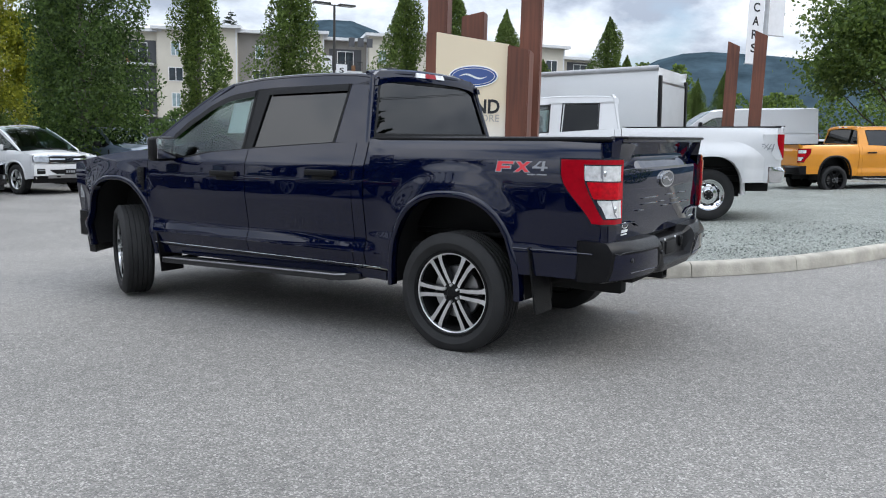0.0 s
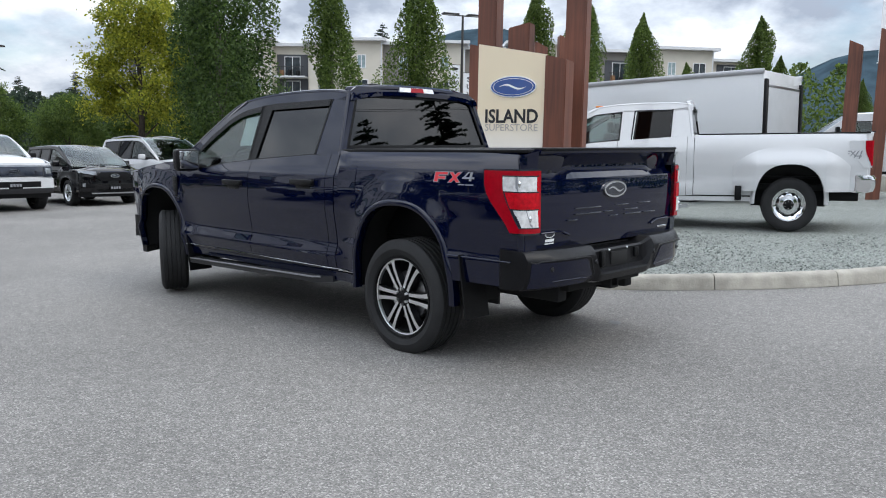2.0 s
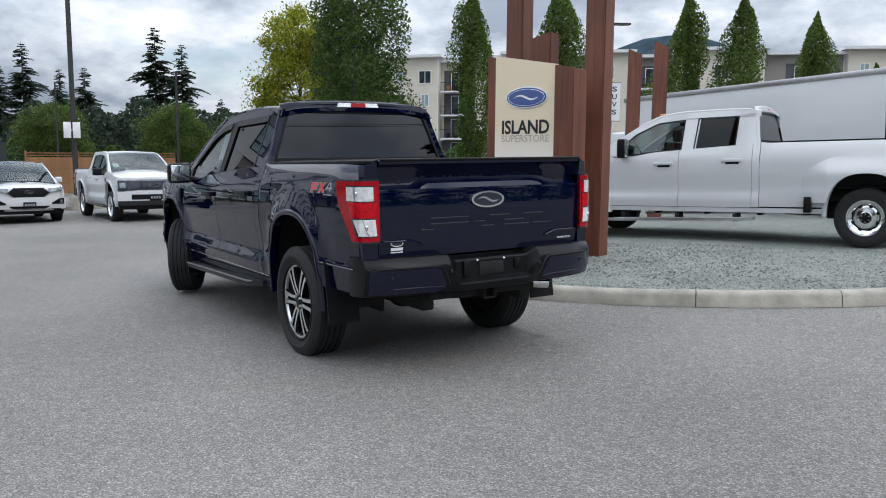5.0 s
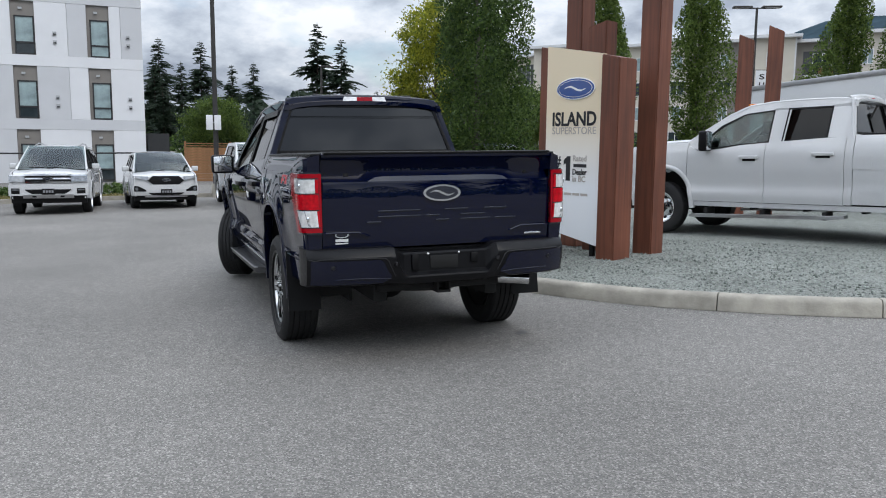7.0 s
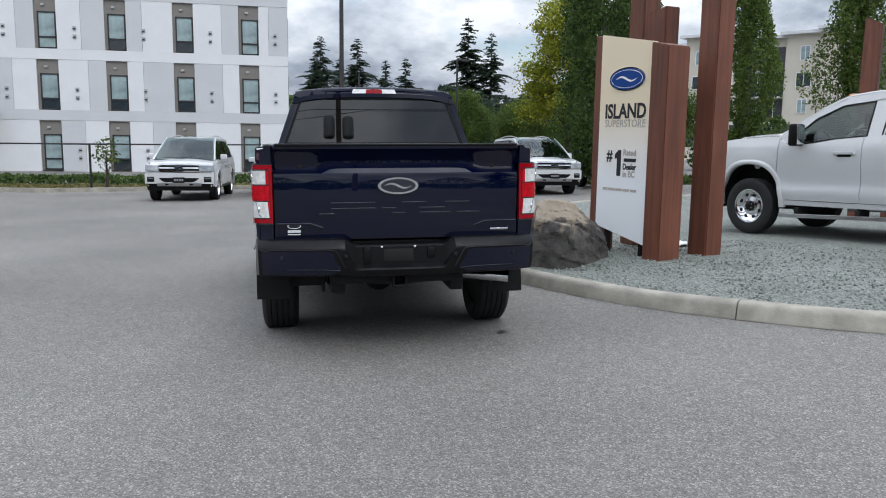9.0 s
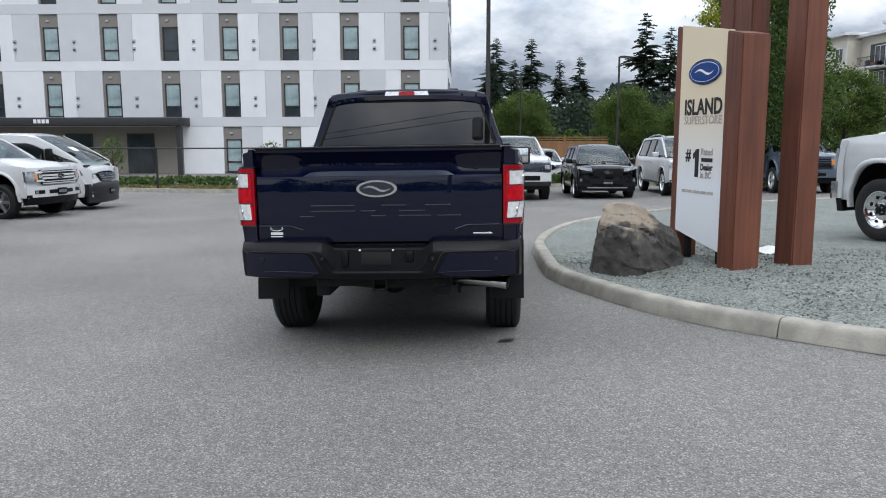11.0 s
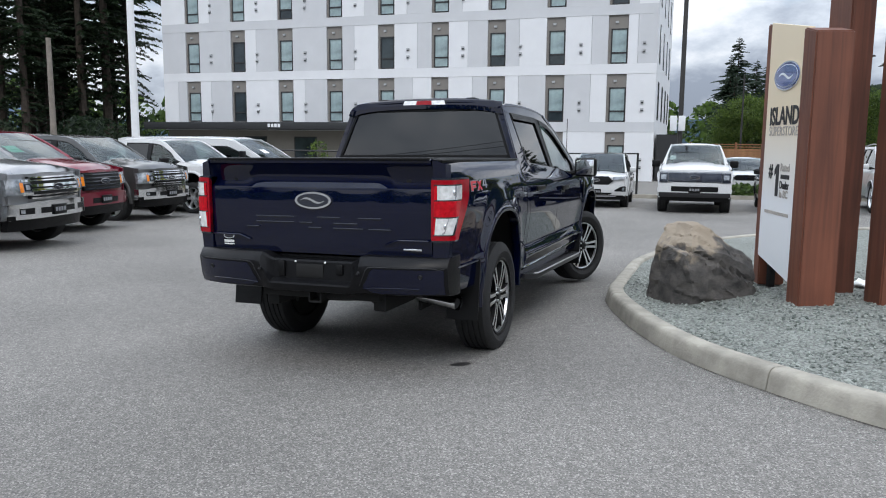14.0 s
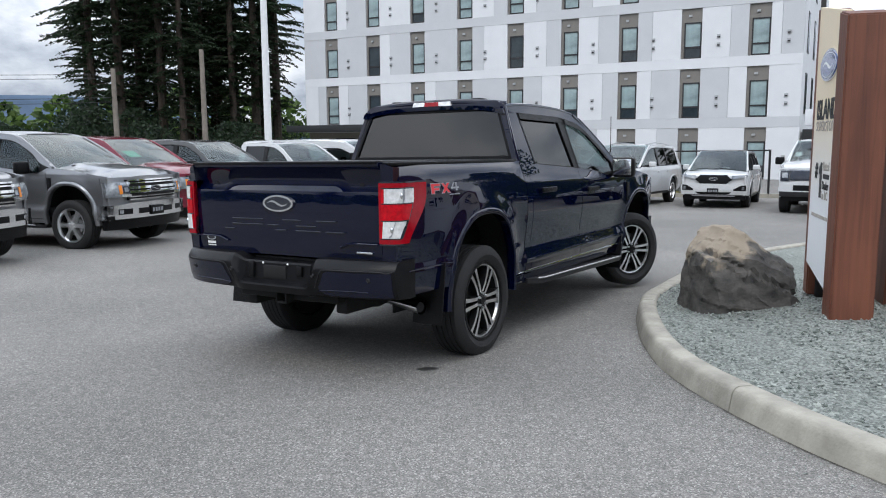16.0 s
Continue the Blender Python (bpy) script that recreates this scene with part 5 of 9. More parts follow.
        tl = None if s.get("plain_lamp") else lamp("tail_light", 0.955, 1.340, 0.0, 1.0, 0.016, LENS_RED, car, "red and clear wrapped tail light")
        tl and lamp("lamp_trim", 0.944, 1.350, -0.03, 1.0, 0.009, BADGE_DARK, tl, depth=0.025)
        if tl:
            lamp("lamp_pocket", 0.985, 1.312, 0.36, 0.955, 0.0175, BADGE_DARK, tl, "dark line round the lenses", depth=0.02)
            lamp("brake_lens", 1.106, 1.206, 0.40, 0.95, 0.022, LENS_BRIGHT, tl, "bright red lens", depth=0.03)
            for nm, z0, z1, u0 in (("reverse_lens", 1.214, 1.304, 0.375), ("signal_lens", 0.992, 1.098, 0.46)):
                q = lamp(nm, z0, z1, u0, 0.90, 0.022, LENS_CLEAR, tl, "clear lens", depth=0.03)
                lamp("lens_side", z0, z1, 0.902, 0.95, 0.0222, LENS_BRIGHT, q, "red strip of the lens", nu=3, depth=0.02)
                lamp("reflector_rib", z0, z1, (u0 + 0.90) / 2 - 0.012, (u0 + 0.90) / 2 + 0.004, 0.0245, DECAL_GREY, q, nu=2, depth=0.01)
                px, py, pz = lamp_pt((z0 + z1) / 2, (u0 + 0.90) / 2 + 0.03, 0.022)
                bm = bmesh.new()
                bmesh.ops.create_uvsphere(bm, u_segments=12, v_segments=8, radius=0.022, matrix=Matrix.Translation((px, py, pz)) @ Matrix.Diagonal((0.45, 0.45, 0.9, 1)))
                part("bulb", bm, CHROME, q)
        bm = bmesh.new()
        rf = [[(-1.10 + 0.01, side * 0.838, z), (-1.125, side * 0.845, z), (-1.112, side * 0.93, z), (-1.07, side * 0.955, z)] for z in (0.82, 0.88, 0.95)]
        slab(bm, rf, [[(x + 0.03, y - side * 0.02, z) for x, y, z in r] for r in rf])
        part("rear_corner", bm, mat, car)
        bm = bmesh.new()
        rf = [[(-1.10 + 0.01, side * 0.838, z), (-1.128 - (z - 1.345) * 0.15, side * 0.85, z), (-1.110, side * 0.925, z - 0.02 * (z > 1.4)), (-1.07, side * 0.945, z - 0.025 * (z > 1.4))] for z in (1.345, 1.40, 1.462)]
        slab(bm, rf, [[(x + 0.03, y - side * 0.02, z) for x, y, z in r] for r in rf])
        part("rear_corner", bm, mat, car)
    # rear bumper
    rear_bumper(car, s, mat, hero)
    # cab back
    xb = lambda z: 0.775 + dx + (z - 1.43) * 0.16
    back = lambda nm, pts, mt, o0, o1, lb="": part(nm, (lambda q: (prism(q, pts, lambda y, z: (xb(z) - o1, y, z), lambda y, z: (xb(z) - o0, y, z)), q)[1])(bmesh.new()), mt, car, lb)
    zt = 1.935
    back("cab_back", [(-0.66, 1.905), (0.66, 1.905), (0.655, zt + 0.03), (0.40, zt + 0.045), (-0.40, zt + 0.045), (-0.655, zt + 0.03)], mat, -0.03, 0.01)
    for side in (1, -1):
        pts = [(side * 0.805, 1.49), (side * 0.895, 1.40), (side * 0.72, 1.93), (side * 0.655, zt + 0.03), (side * 0.64, 1.905)]
        back("cab_back", pts, mat, -0.03, 0.012)
    back("cab_back", [(-0.88, 0.80), (0.88, 0.80), (0.895, 1.40), (0.805, 1.49), (-0.805, 1.49), (-0.895, 1.40)], mat, -0.03, 0.008)
    back("rear_window", [(-0.80, 1.49), (0.80, 1.49), (0.645, 1.905), (-0.645, 1.905)], GLASS_DARK, -0.008, 0.0)
    fr = [[(-0.825, 1.475), (0.825, 1.475), (0.80, 1.50), (-0.80, 1.50)], [(-0.66, 1.89), (0.66, 1.89), (0.65, 1.912), (-0.65, 1.912)], [(0.80, 1.48), (0.825, 1.48), (0.665, 1.91), (0.645, 1.91)], [(-0.80, 1.48), (-0.825, 1.48), (-0.665, 1.91), (-0.645, 1.91)]]
    for pts in fr:
        back("window_seal", pts, PLASTIC, -0.004, 0.014)
    # rounded edges of the cab's back and of the roof's sides
    for side in (1, -1):
        bm = bmesh.new()
        tube(bm, [(xb(z) + 0.018, side * (gh_y(s, z) - 0.018), z) for z in (1.42, 1.55, 1.68, 1.80, 1.90, 1.93)], 0.026, 10)
        part("cab_edge", bm, mat, car)
        bm = bmesh.new()
        x0, x1 = s["rail_x"]
        pts = [(x0 + 0.02 + (x1 - x0 - 0.10) * k / 24) for k in range(25)]
        tube(bm, [(x, side * (gh_y(s, lerp_table(s["rail_top"], x)) - 0.014), lerp_table(s["rail_top"], x) - 0.006) for x in pts], 0.020, 8)
        part("roof_edge", bm, mat, car)
    bm = bmesh.new()
    lip = [(-0.70 + 1.40 * k / 28) for k in range(29)]
    tube(bm, [(0.874 + dx + 0.05 * (abs(y) / 0.70) ** 6, y, lerp_table(s["rail_top"], 0.9 + dx) + 0.012 + s["crown"] * (1 - (abs(y) / 0.72) ** 2.6)) for y in lip], 0.030, 10)
    part("roof_lip", bm, mat, car)
    lampz = [(-0.205, 1.938), (0.205, 1.938), (0.19, 1.982), (-0.19, 1.982)]
    third = back("high_brake_light", lampz, LENS_CLEAR, 0.0, 0.028, "clear and red high brake light")
    back("brake_lens", [(-0.075, 1.939), (0.075, 1.939), (0.07, 1.981), (-0.07, 1.981)], LENS_RED, 0.0, 0.032).parent = third
    upper_body(car, s, mat)
    hood_part(car, s, mat, body)
    chassis(car, s)
    underhood(car, s)
    seats(car, s)
    add_wheels(car, s)
    front(car, s, mat, body, trim)
    return car, body


def rear_bumper(car, s, mat, hero):
    """Step bumper with a notch for the plate."""
    side_cut = [(0.590, -1.185), (0.600, -1.222), (0.655, -1.246), (0.772, -1.264), (0.786, -1.262), (0.826, -1.236), (0.842, -1.214), (0.845, -1.135)]
    mid_cut = [(0.580, -1.195), (0.590, -1.238), (0.636, -1.258), (0.648, -1.254), (0.668, -1.206), (0.785, -1.198), (0.797, -1.184), (0.800, -1.135)]

    def cut(y):
        k = smooth01(0.295, 0.385, abs(y))
        wrap = 0.120 * (abs(y) / 0.95) ** 5
        return [(a + (c - a) * k, b + (d - b) * k + wrap) for (a, b), (c, d) in zip(mid_cut, side_cut)]

    def fx(y, z):
        return lerp_table(cut(y), z)

    ys = [-0.95 + 1.9 * k / 76 for k in range(77)]
    rf = [[(x, y, z) for z, x in cut(y)] for y in ys]
    ends = []
    for e, sg in ((rf[0], -1), (rf[-1], 1)):
        mid = [(p[0] * 0.45 - 0.96 * 0.55, sg * 0.968, p[2]) for p in e]
        ends.append((mid, [(-0.93, sg * 0.962, p[2]) for p in e]))
    rf = [ends[0][1], ends[0][0]] + rf + [ends[1][0], ends[1][1]]
    rb = [[(x + 0.10 if -0.9 < y < 0.9 else x + 0.05, y * 0.96, z) for x, y, z in r] for r in rf]
    bm = bmesh.new()
    slab(bm, rf, rb)
    bp = part("rear_bumper", bm, s.get("bumper_mat", BUMPER_BLACK), car, "black step bumper", angle=24)
    if not hero:
        return
    for side in (1, -1):
        face_band("bumper_inset", fx, spread(side * 0.405, side * 0.928, lambda y: 0.606 + 0.03 * smooth01(0.47, 0.40, abs(y)), lambda y: 0.768 - 0.110 * smooth01(0.475, 0.405, abs(y)), 20), mat, bp, out=-0.004, thick=-0.012)
        bm = bmesh.new()
        tube(bm, [(fx(side * y, z) - 0.002, side * y, z) for y, z in ((0.375, 0.650), (0.40, 0.70), (0.425, 0.755), (0.445, 0.776), (0.5, 0.780), (0.65, 0.780), (0.8, 0.780), (0.87, 0.778), (0.90, 0.768), (0.935, 0.778))], 0.0035, 6)
        part("bumper_crease", bm, PLASTIC_GREY, bp)
        bm = bmesh.new()
        tube(bm, [(fx(side * y, z) - 0.006, side * y, z) for y, z in ((0.40, 0.632), (0.5, 0.642), (0.65, 0.645), (0.78, 0.642))], 0.004, 6)
        part("bumper_crease", bm, mat, bp)
        for y, z in ((0.79, 0.725), (0.372, 0.735)):
            bm = bmesh.new()
            revolve(bm, [(0.0, -0.006), (0.009, -0.006), (0.0095, -0.001), (0.0125, -0.0075), (0.0150, -0.002), (0.015, 0.01)], 16)
            bmesh.ops.transform(bm, matrix=Matrix.Translation((fx(side * y, z) - 0.004, side * y, z)) @ Matrix.Rotation(radians(-90), 4, "Z"), verts=bm.verts[:])
            part("parking_sensor", bm, PLASTIC_GREY, bp)
    bm = bmesh.new()
    box(bm, (-1.212, -0.09, 0.682), (-1.196, 0.115, 0.770), 0.004)
    part("plate_recess", bm, UNDER, bp)
    bm = bmesh.new()
    box(bm, (-1.224, 0.20, 0.675), (-1.19, 0.25, 0.79), 0.012)
    part("trailer_socket", bm, PLASTIC, bp)
    bm = bmesh.new()
    box(bm, (-1.220, -0.24, 0.705), (-1.19, -0.185, 0.78), 0.012)
    part("step_button", bm, PLASTIC, bp)
    for y in (0.125, -0.10):
        bm = bmesh.new()
        bmesh.ops.create_uvsphere(bm, u_segments=10, v_segments=6, radius=0.008, matrix=Matrix.Translation((-1.200, y, 0.784)))
        part("plate_bolt", bm, PAPER, bp)
    bm = bmesh.new()
    for a, b in (((-1.17, -0.05, 0.50), (-0.85, 0.05, 0.515)), ((-1.17, -0.05, 0.585), (-0.85, 0.05, 0.60)), ((-1.17, -0.05, 0.50), (-0.85, -0.036, 0.60)), ((-1.17, 0.036, 0.50), (-0.85, 0.05, 0.60))):
        box(bm, a, b, 0.003)
    box(bm, (-1.10, -0.45, 0.52), (-1.0, 0.45, 0.58), 0.01)
    part("hitch_receiver", bm, UNDER, car)


# ---- faces of the vehicles ----
def nose(s, k=2.4, tuck=0.13, rake=0.05, z0=0.95):
    hw = s["hw"]
    return lambda y, z: s["xf"] - tuck * (abs(y) / hw) ** k - rake * max(0.0, z - z0) / 0.3 - 0.04 * smooth01(0.55, 0.35, z)


def wheel_plate(car, s, fx, z):
    bm = bmesh.new()
    x = fx(0, z) + 0.05
    box(bm, (x - 0.01, -0.16, z - 0.08), (x + 0.012, 0.16, z + 0.08), 0.006)
    pl = part("plate_holder", bm, PLASTIC, car)
    bm = bmesh.new()
    for k in range(4):
        box(bm, (x + 0.010, -0.13 + k * 0.07, z - 0.03), (x + 0.0145, -0.08 + k * 0.07, z + 0.035))
    part("plate_bar", bm, DECAL_GREY, pl)


def front_face(style):
    def build(car, s, mat, body, trim):
        f = s.get("face", {})
        hw = s["hw"] * 0.965
        fx = nose(s, f.get("k", 2.4), f.get("tuck", 0.13), f.get("rake", 0.05), f.get("z0", 0.95))
        zt = s["fender_top"](s["xf"] - 0.15) - 0.012
        g0, g1, gw = f.get("grille", (0.82, 1.16, 0.58))
        l0, l1, lw = f.get("lamp", (0.90, 1.14, 0.56))
        b0, b1 = f.get("bumper", (0.52, 0.78))
        v0 = f.get("low", 0.34)
        face_band("nose", fx, spread(-hw, hw, b0, zt, 24), mat, car, out=-0.05, thick=0.10, nz=8)
        bump_mat = f.get("bumper_mat", trim)
        bp = face_band("front_bumper", fx, spread(-hw - 0.01, hw + 0.01, lambda y: b0, lambda y: b1 - 0.03 * smooth01(0.5, 0.9, abs(y) / hw), 24), bump_mat, car, out=0.035, thick=0.12, nz=5)
        face_band("air_dam", fx, spread(-hw * 0.96, hw * 0.96, v0, b0 + 0.01, 16), PLASTIC, car, out=-0.02, thick=0.10, nz=3)
        if style == "bars":
            gr = face_band("grille", fx, spread(-gw, gw, g0, g1, 16), PLASTIC, car, out=0.012, thick=0.05)
            for za, zb in ((0.0, 0.07), (0.14, 0.20), (0.34, 0.46), (0.54, 0.66), (0.80, 0.86), (0.93, 1.0)):
                face_band("grille_bar", fx, spread(-gw * 0.985, gw * 0.985, g0 + (g1 - g0) * za, g0 + (g1 - g0) * zb, 16), trim, gr, out=0.035, thick=0.02, nz=2)
            for side in (1, -1):
                hl = face_band("headlamp", fx, spread(side * lw, side * (hw - 0.005), lambda y: l0 - 0.02, lambda y: l1 - 0.03 * abs(y) + 0.01, 10), LAMP, car, out=0.014, thick=0.06, label="clear headlamp with amber corner")
                face_band("signal_lens", fx, spread(side * (lw + 0.135), side * (lw + 0.185), l0 + 0.03, l1 - 0.065, 3), LENS_AMBER, hl, out=0.022, thick=0.01)
                face_band("headlamp_block", fx, spread(side * (lw + 0.015), side * (lw + 0.120), l0 + 0.045, l1 - 0.085, 4), BADGE_DARK, hl, out=0.024, thick=0.02)
                face_band("headlamp_lens", fx, spread(side * (lw + 0.035), side * (lw + 0.100), l0 + 0.065, l1 - 0.105, 4), LAMP, hl, out=0.030, thick=0.02)
                for za, zb in ((l0 - 0.02, l0 + 0.022), (l1 - 0.058, l1 - 0.022)):
                    face_band("headlamp_bracket", fx, spread(side * (lw - 0.015), side * (lw + 0.16), za, zb, 5), trim, hl, out=0.030, thick=0.03, nz=1)
                face_band("fog_recess", fx, spread(side * 0.55, side * 0.80, b0 + 0.075, b0 + 0.165, 5), PLASTIC, bp, out=0.040, thick=0.02)
                face_band("fog_lamp", fx, spread(side * 0.72, side * 0.785, b0 + 0.090, b0 + 0.150, 3), LAMP, bp, out=0.046, thick=0.01)
                face_band("bumper_end", fx, spread(side * (hw - 0.09), side * (hw + 0.012), b0 - 0.005, b0 + 0.06, 4), PLASTIC, bp, out=0.039, thick=0.02)
            face_band("bumper_intake", fx, spread(-0.42, 0.42, b0 + 0.07, b0 + 0.16, 10), PLASTIC, bp, out=0.040, thick=0.02)
            emblem(car, (fx(0, (g0 + g1) / 2) + 0.036, 0, (g0 + g1) / 2), 0.14, 0.058, 1, blue=False)
        elif style == "mesh":
            gr = face_band("grille", fx, spread(-gw, gw, g0, g1, 16), PLASTIC, car, out=0.012, thick=0.05)
            for k in range(5):
                z = g0 + (g1 - g0) * (k + 0.5) / 5
                face_band("grille_bar", fx, spread(-gw * 0.96, gw * 0.96, z - 0.012, z + 0.012, 16), BADGE_DARK, gr, out=0.028, thick=0.02, nz=1)
            for side in (1, -1):
                hl = face_band("headlamp", fx, spread(side * lw, side * (hw - 0.01), l0, l1, 8), LAMP, car, out=0.020, thick=0.06)
                face_band("signal_lens", fx, spread(side * (lw + 0.02), side * (lw + 0.10), l0 + 0.015, l1 - 0.05, 3), LENS_AMBER, hl, out=0.026, thick=0.01)
            face_band("bumper_intake", fx, spread(-0.40, 0.40, b0 + 0.05, b0 + 0.15, 10), PLASTIC, bp, out=0.040, thick=0.02)
            emblem(car, (fx(0, (g0 + g1) / 2) + 0.032, 0, (g0 + g1) / 2), 0.14, 0.058, 1, blue=False)
        elif style == "electric":
            gr = face_band("grille_panel", fx, spread(-0.70, 0.70, g0, g1, 18), BADGE_DARK, car, out=0.020, thick=0.05, label="closed dark grille panel")
            face_band("light_bar", fx, spread(-hw + 0.02, hw - 0.02, g1 + 0.006, g1 + 0.034, 20), LAMP, car, out=0.026, thick=0.05, nz=1)
            for side in (1, -1):
                hl = face_band("headlamp", fx, spread(side * 0.72, side * (hw - 0.01), g0 - 0.02, g1, 6), BADGE_DARK, car, out=0.022, thick=0.06)
                face_band("headlamp_block", fx, spread(side * 0.76, side * (hw - 0.05), g0 + 0.06, g1 - 0.05, 4), LAMP, hl, out=0.03, thick=0.02)
            face_band("bumper_intake", fx, spread(-0.62, 0.62, b0 + 0.06, b0 + 0.20, 14), PLASTIC, bp, out=0.042, thick=0.02)
            face_band("lower_bumper", fx, spread(-hw, hw, b0 - 0.10, b0 + 0.03, 20), PLASTIC_GREY, bp, out=0.045, thick=0.05)
            emblem(car, (fx(0, (g0 + g1) / 2) + 0.022, 0, (g0 + g1) / 2), 0.14, 0.058, 1, blue=False)
        elif style == "chrome_suv":
            gr = face_band("grille", fx, spread(-gw, gw, g0, g1, 16), PLASTIC, car, out=0.012, thick=0.05)
            for za, zb in ((0.02, 0.16), (0.42, 0.58), (0.84, 0.98)):
                face_band("grille_bar", fx, spread(-gw * 0.99, gw * 0.99, g0 + (g1 - g0) * za, g0 + (g1 - g0) * zb, 16), CHROME, gr, out=0.034, thick=0.02, nz=2)
            for side in (1, -1):
                hl = face_band("headlamp", fx, spread(side * lw, side * (hw - 0.005), l0, lambda y: l1, 8), LAMP, car, out=0.020, thick=0.06)
                face_band("light_strip", fx, spread(side * (lw - 0.03), side * (hw - 0.02), l1 - 0.02, l1 + 0.012, 8), CHROME, hl, out=0.028, thick=0.02, nz=1)
                face_band("fog_recess", fx, spread(side * (hw - 0.27), side * (hw - 0.06), b0 + 0.05, lambda y: b0 + 0.20, 5), PLASTIC, bp, out=0.042, thick=0.02)
                face_band("fog_lamp", fx, spread(side * (hw - 0.25), side * (hw - 0.08), b0 + 0.14, b0 + 0.175, 3), LAMP, bp, out=0.048, thick=0.01)
            face_band("bumper_intake", fx, spread(-0.56, 0.56, lambda y: b0 + 0.05 + 0.10 * smooth01(0.42, 0.56, abs(y)), b0 + 0.17, 14), PLASTIC, bp, out=0.042, thick=0.02)
            face_band("skid_plate", fx, spread(-0.62, 0.62, b0 - 0.07, b0 + 0.03, 12), STEEL, bp, out=0.042, thick=0.03)
            for y in (-0.34, 0.34):
                face_band("tow_hook", fx, spread(y - 0.05, y + 0.05, b0 - 0.045, b0 + 0.0, 3), UNDER, bp, out=0.056, thick=0.02)
            emblem(car, (fx(0, (g0 + g1) / 2) + 0.036, 0, (g0 + g1) / 2), 0.13, 0.054, 1, blue=False)
        elif style == "wide_black":
            mid = (g0 + g1) / 2
            low = lambda y: g0 + (mid - g0) * smooth01(gw * 0.62, gw, abs(y))
            top = lambda y: g1 - (g1 - mid) * 0.85 * smooth01(gw * 0.70, gw, abs(y))
            gr = face_band("grille", fx, spread(-gw, gw, low, top, 24), PLASTIC, car, out=0.022, thick=0.05)
            face_band("grille_frame", fx, spread(-gw * 0.74, gw * 0.74, g1 - 0.004, g1 + 0.018, 16), BADGE_DARK, gr, out=0.028, thick=0.03, nz=1)
            for side in (1, -1):
                face_band("headlamp", fx, spread(side * lw, side * (hw - 0.005), lambda y: l0 + 0.06 * smooth01(lw, hw, abs(y)), lambda y: l1 + 0.02 * smooth01(lw, hw, abs(y)), 8), LAMP, car, out=0.020, thick=0.06)
                face_band("fog_recess", fx, spread(side * (hw - 0.36), side * (hw - 0.03), lambda y: b0 + 0.12 + 0.0 * y, lambda y: b0 + 0.16 + 0.12 * smooth01(hw - 0.40, hw - 0.12, abs(y)), 6), PLASTIC, bp, out=0.042, thick=0.02)
                face_band("fog_lamp", fx, spread(side * (hw - 0.14), side * (hw - 0.07), b0 + 0.15, b0 + 0.24, 3), LAMP, bp, out=0.048, thick=0.01)
            face_band("bumper_intake", fx, spread(-0.50, 0.50, lambda y: b0 + 0.01 + 0.06 * smooth01(0.4, 0.5, abs(y)), b0 + 0.08, 14), PLASTIC, bp, out=0.042, thick=0.02)
            face_band("skid_plate", fx, spread(-0.60, 0.60, b0 - 0.05, b0 - 0.015, 12), s.get("skid", STEEL), bp, out=0.042, thick=0.03, nz=1)
            emblem(car, (fx(0, mid + 0.03) + 0.024, 0, mid + 0.03), 0.12, 0.05, 1, blue=False)
        elif style == "van":
            gr = face_band("grille", fx, spread(-gw, gw, g0, g1, 14), PLASTIC, car, out=0.022, thick=0.05)
            for k in range(4):
                z = g0 + (g1 - g0) * (k + 0.5) / 4
                face_band("grille_bar", fx, spread(-gw * 0.92, gw * 0.92, z - 0.022, z + 0.010, 12), BADGE_DARK, gr, out=0.034, thick=0.02, nz=1)
            for side in (1, -1):
                face_band("headlamp", fx, spread(side * lw, side * (hw - 0.005), lambda y: l0 + 0.05 * smooth01(lw, hw, abs(y)), l1, 8), LAMP, car, out=0.020, thick=0.06)
            face_band("lower_bumper", fx, spread(-hw, hw, v0 + 0.02, b0 + 0.10, 20), PLASTIC_GREY, bp, out=0.045, thick=0.06)
            emblem(car, (fx(0, (g0 + g1) / 2) + 0.034, 0, (g0 + g1) / 2 + 0.04), 0.12, 0.05, 1)
        wheel_plate(car, s, fx, b0 + 0.11)
    return build


# ---- the dark blue pickup ----
hero_spec = pickup_spec(steer=-27.0, wheel="twin", rim=0.290, fine=36, flare=0.034, lip=(0.045, 0.008), face=dict(tuck=0.30, k=3.2))
hero_pose = Matrix.Translation((0.759, 6.080, 0.102)) @ Euler((radians(-0.84), radians(0.82), radians(146.5)), "XYZ").to_matrix().to_4x4()
hero, hero_body = pickup(hero_pose, "glossy dark blue crew-cab pickup with turned front wheels", NAVY, hero_spec, front_face("bars"), trim=PLASTIC, hero=True, lid=True)


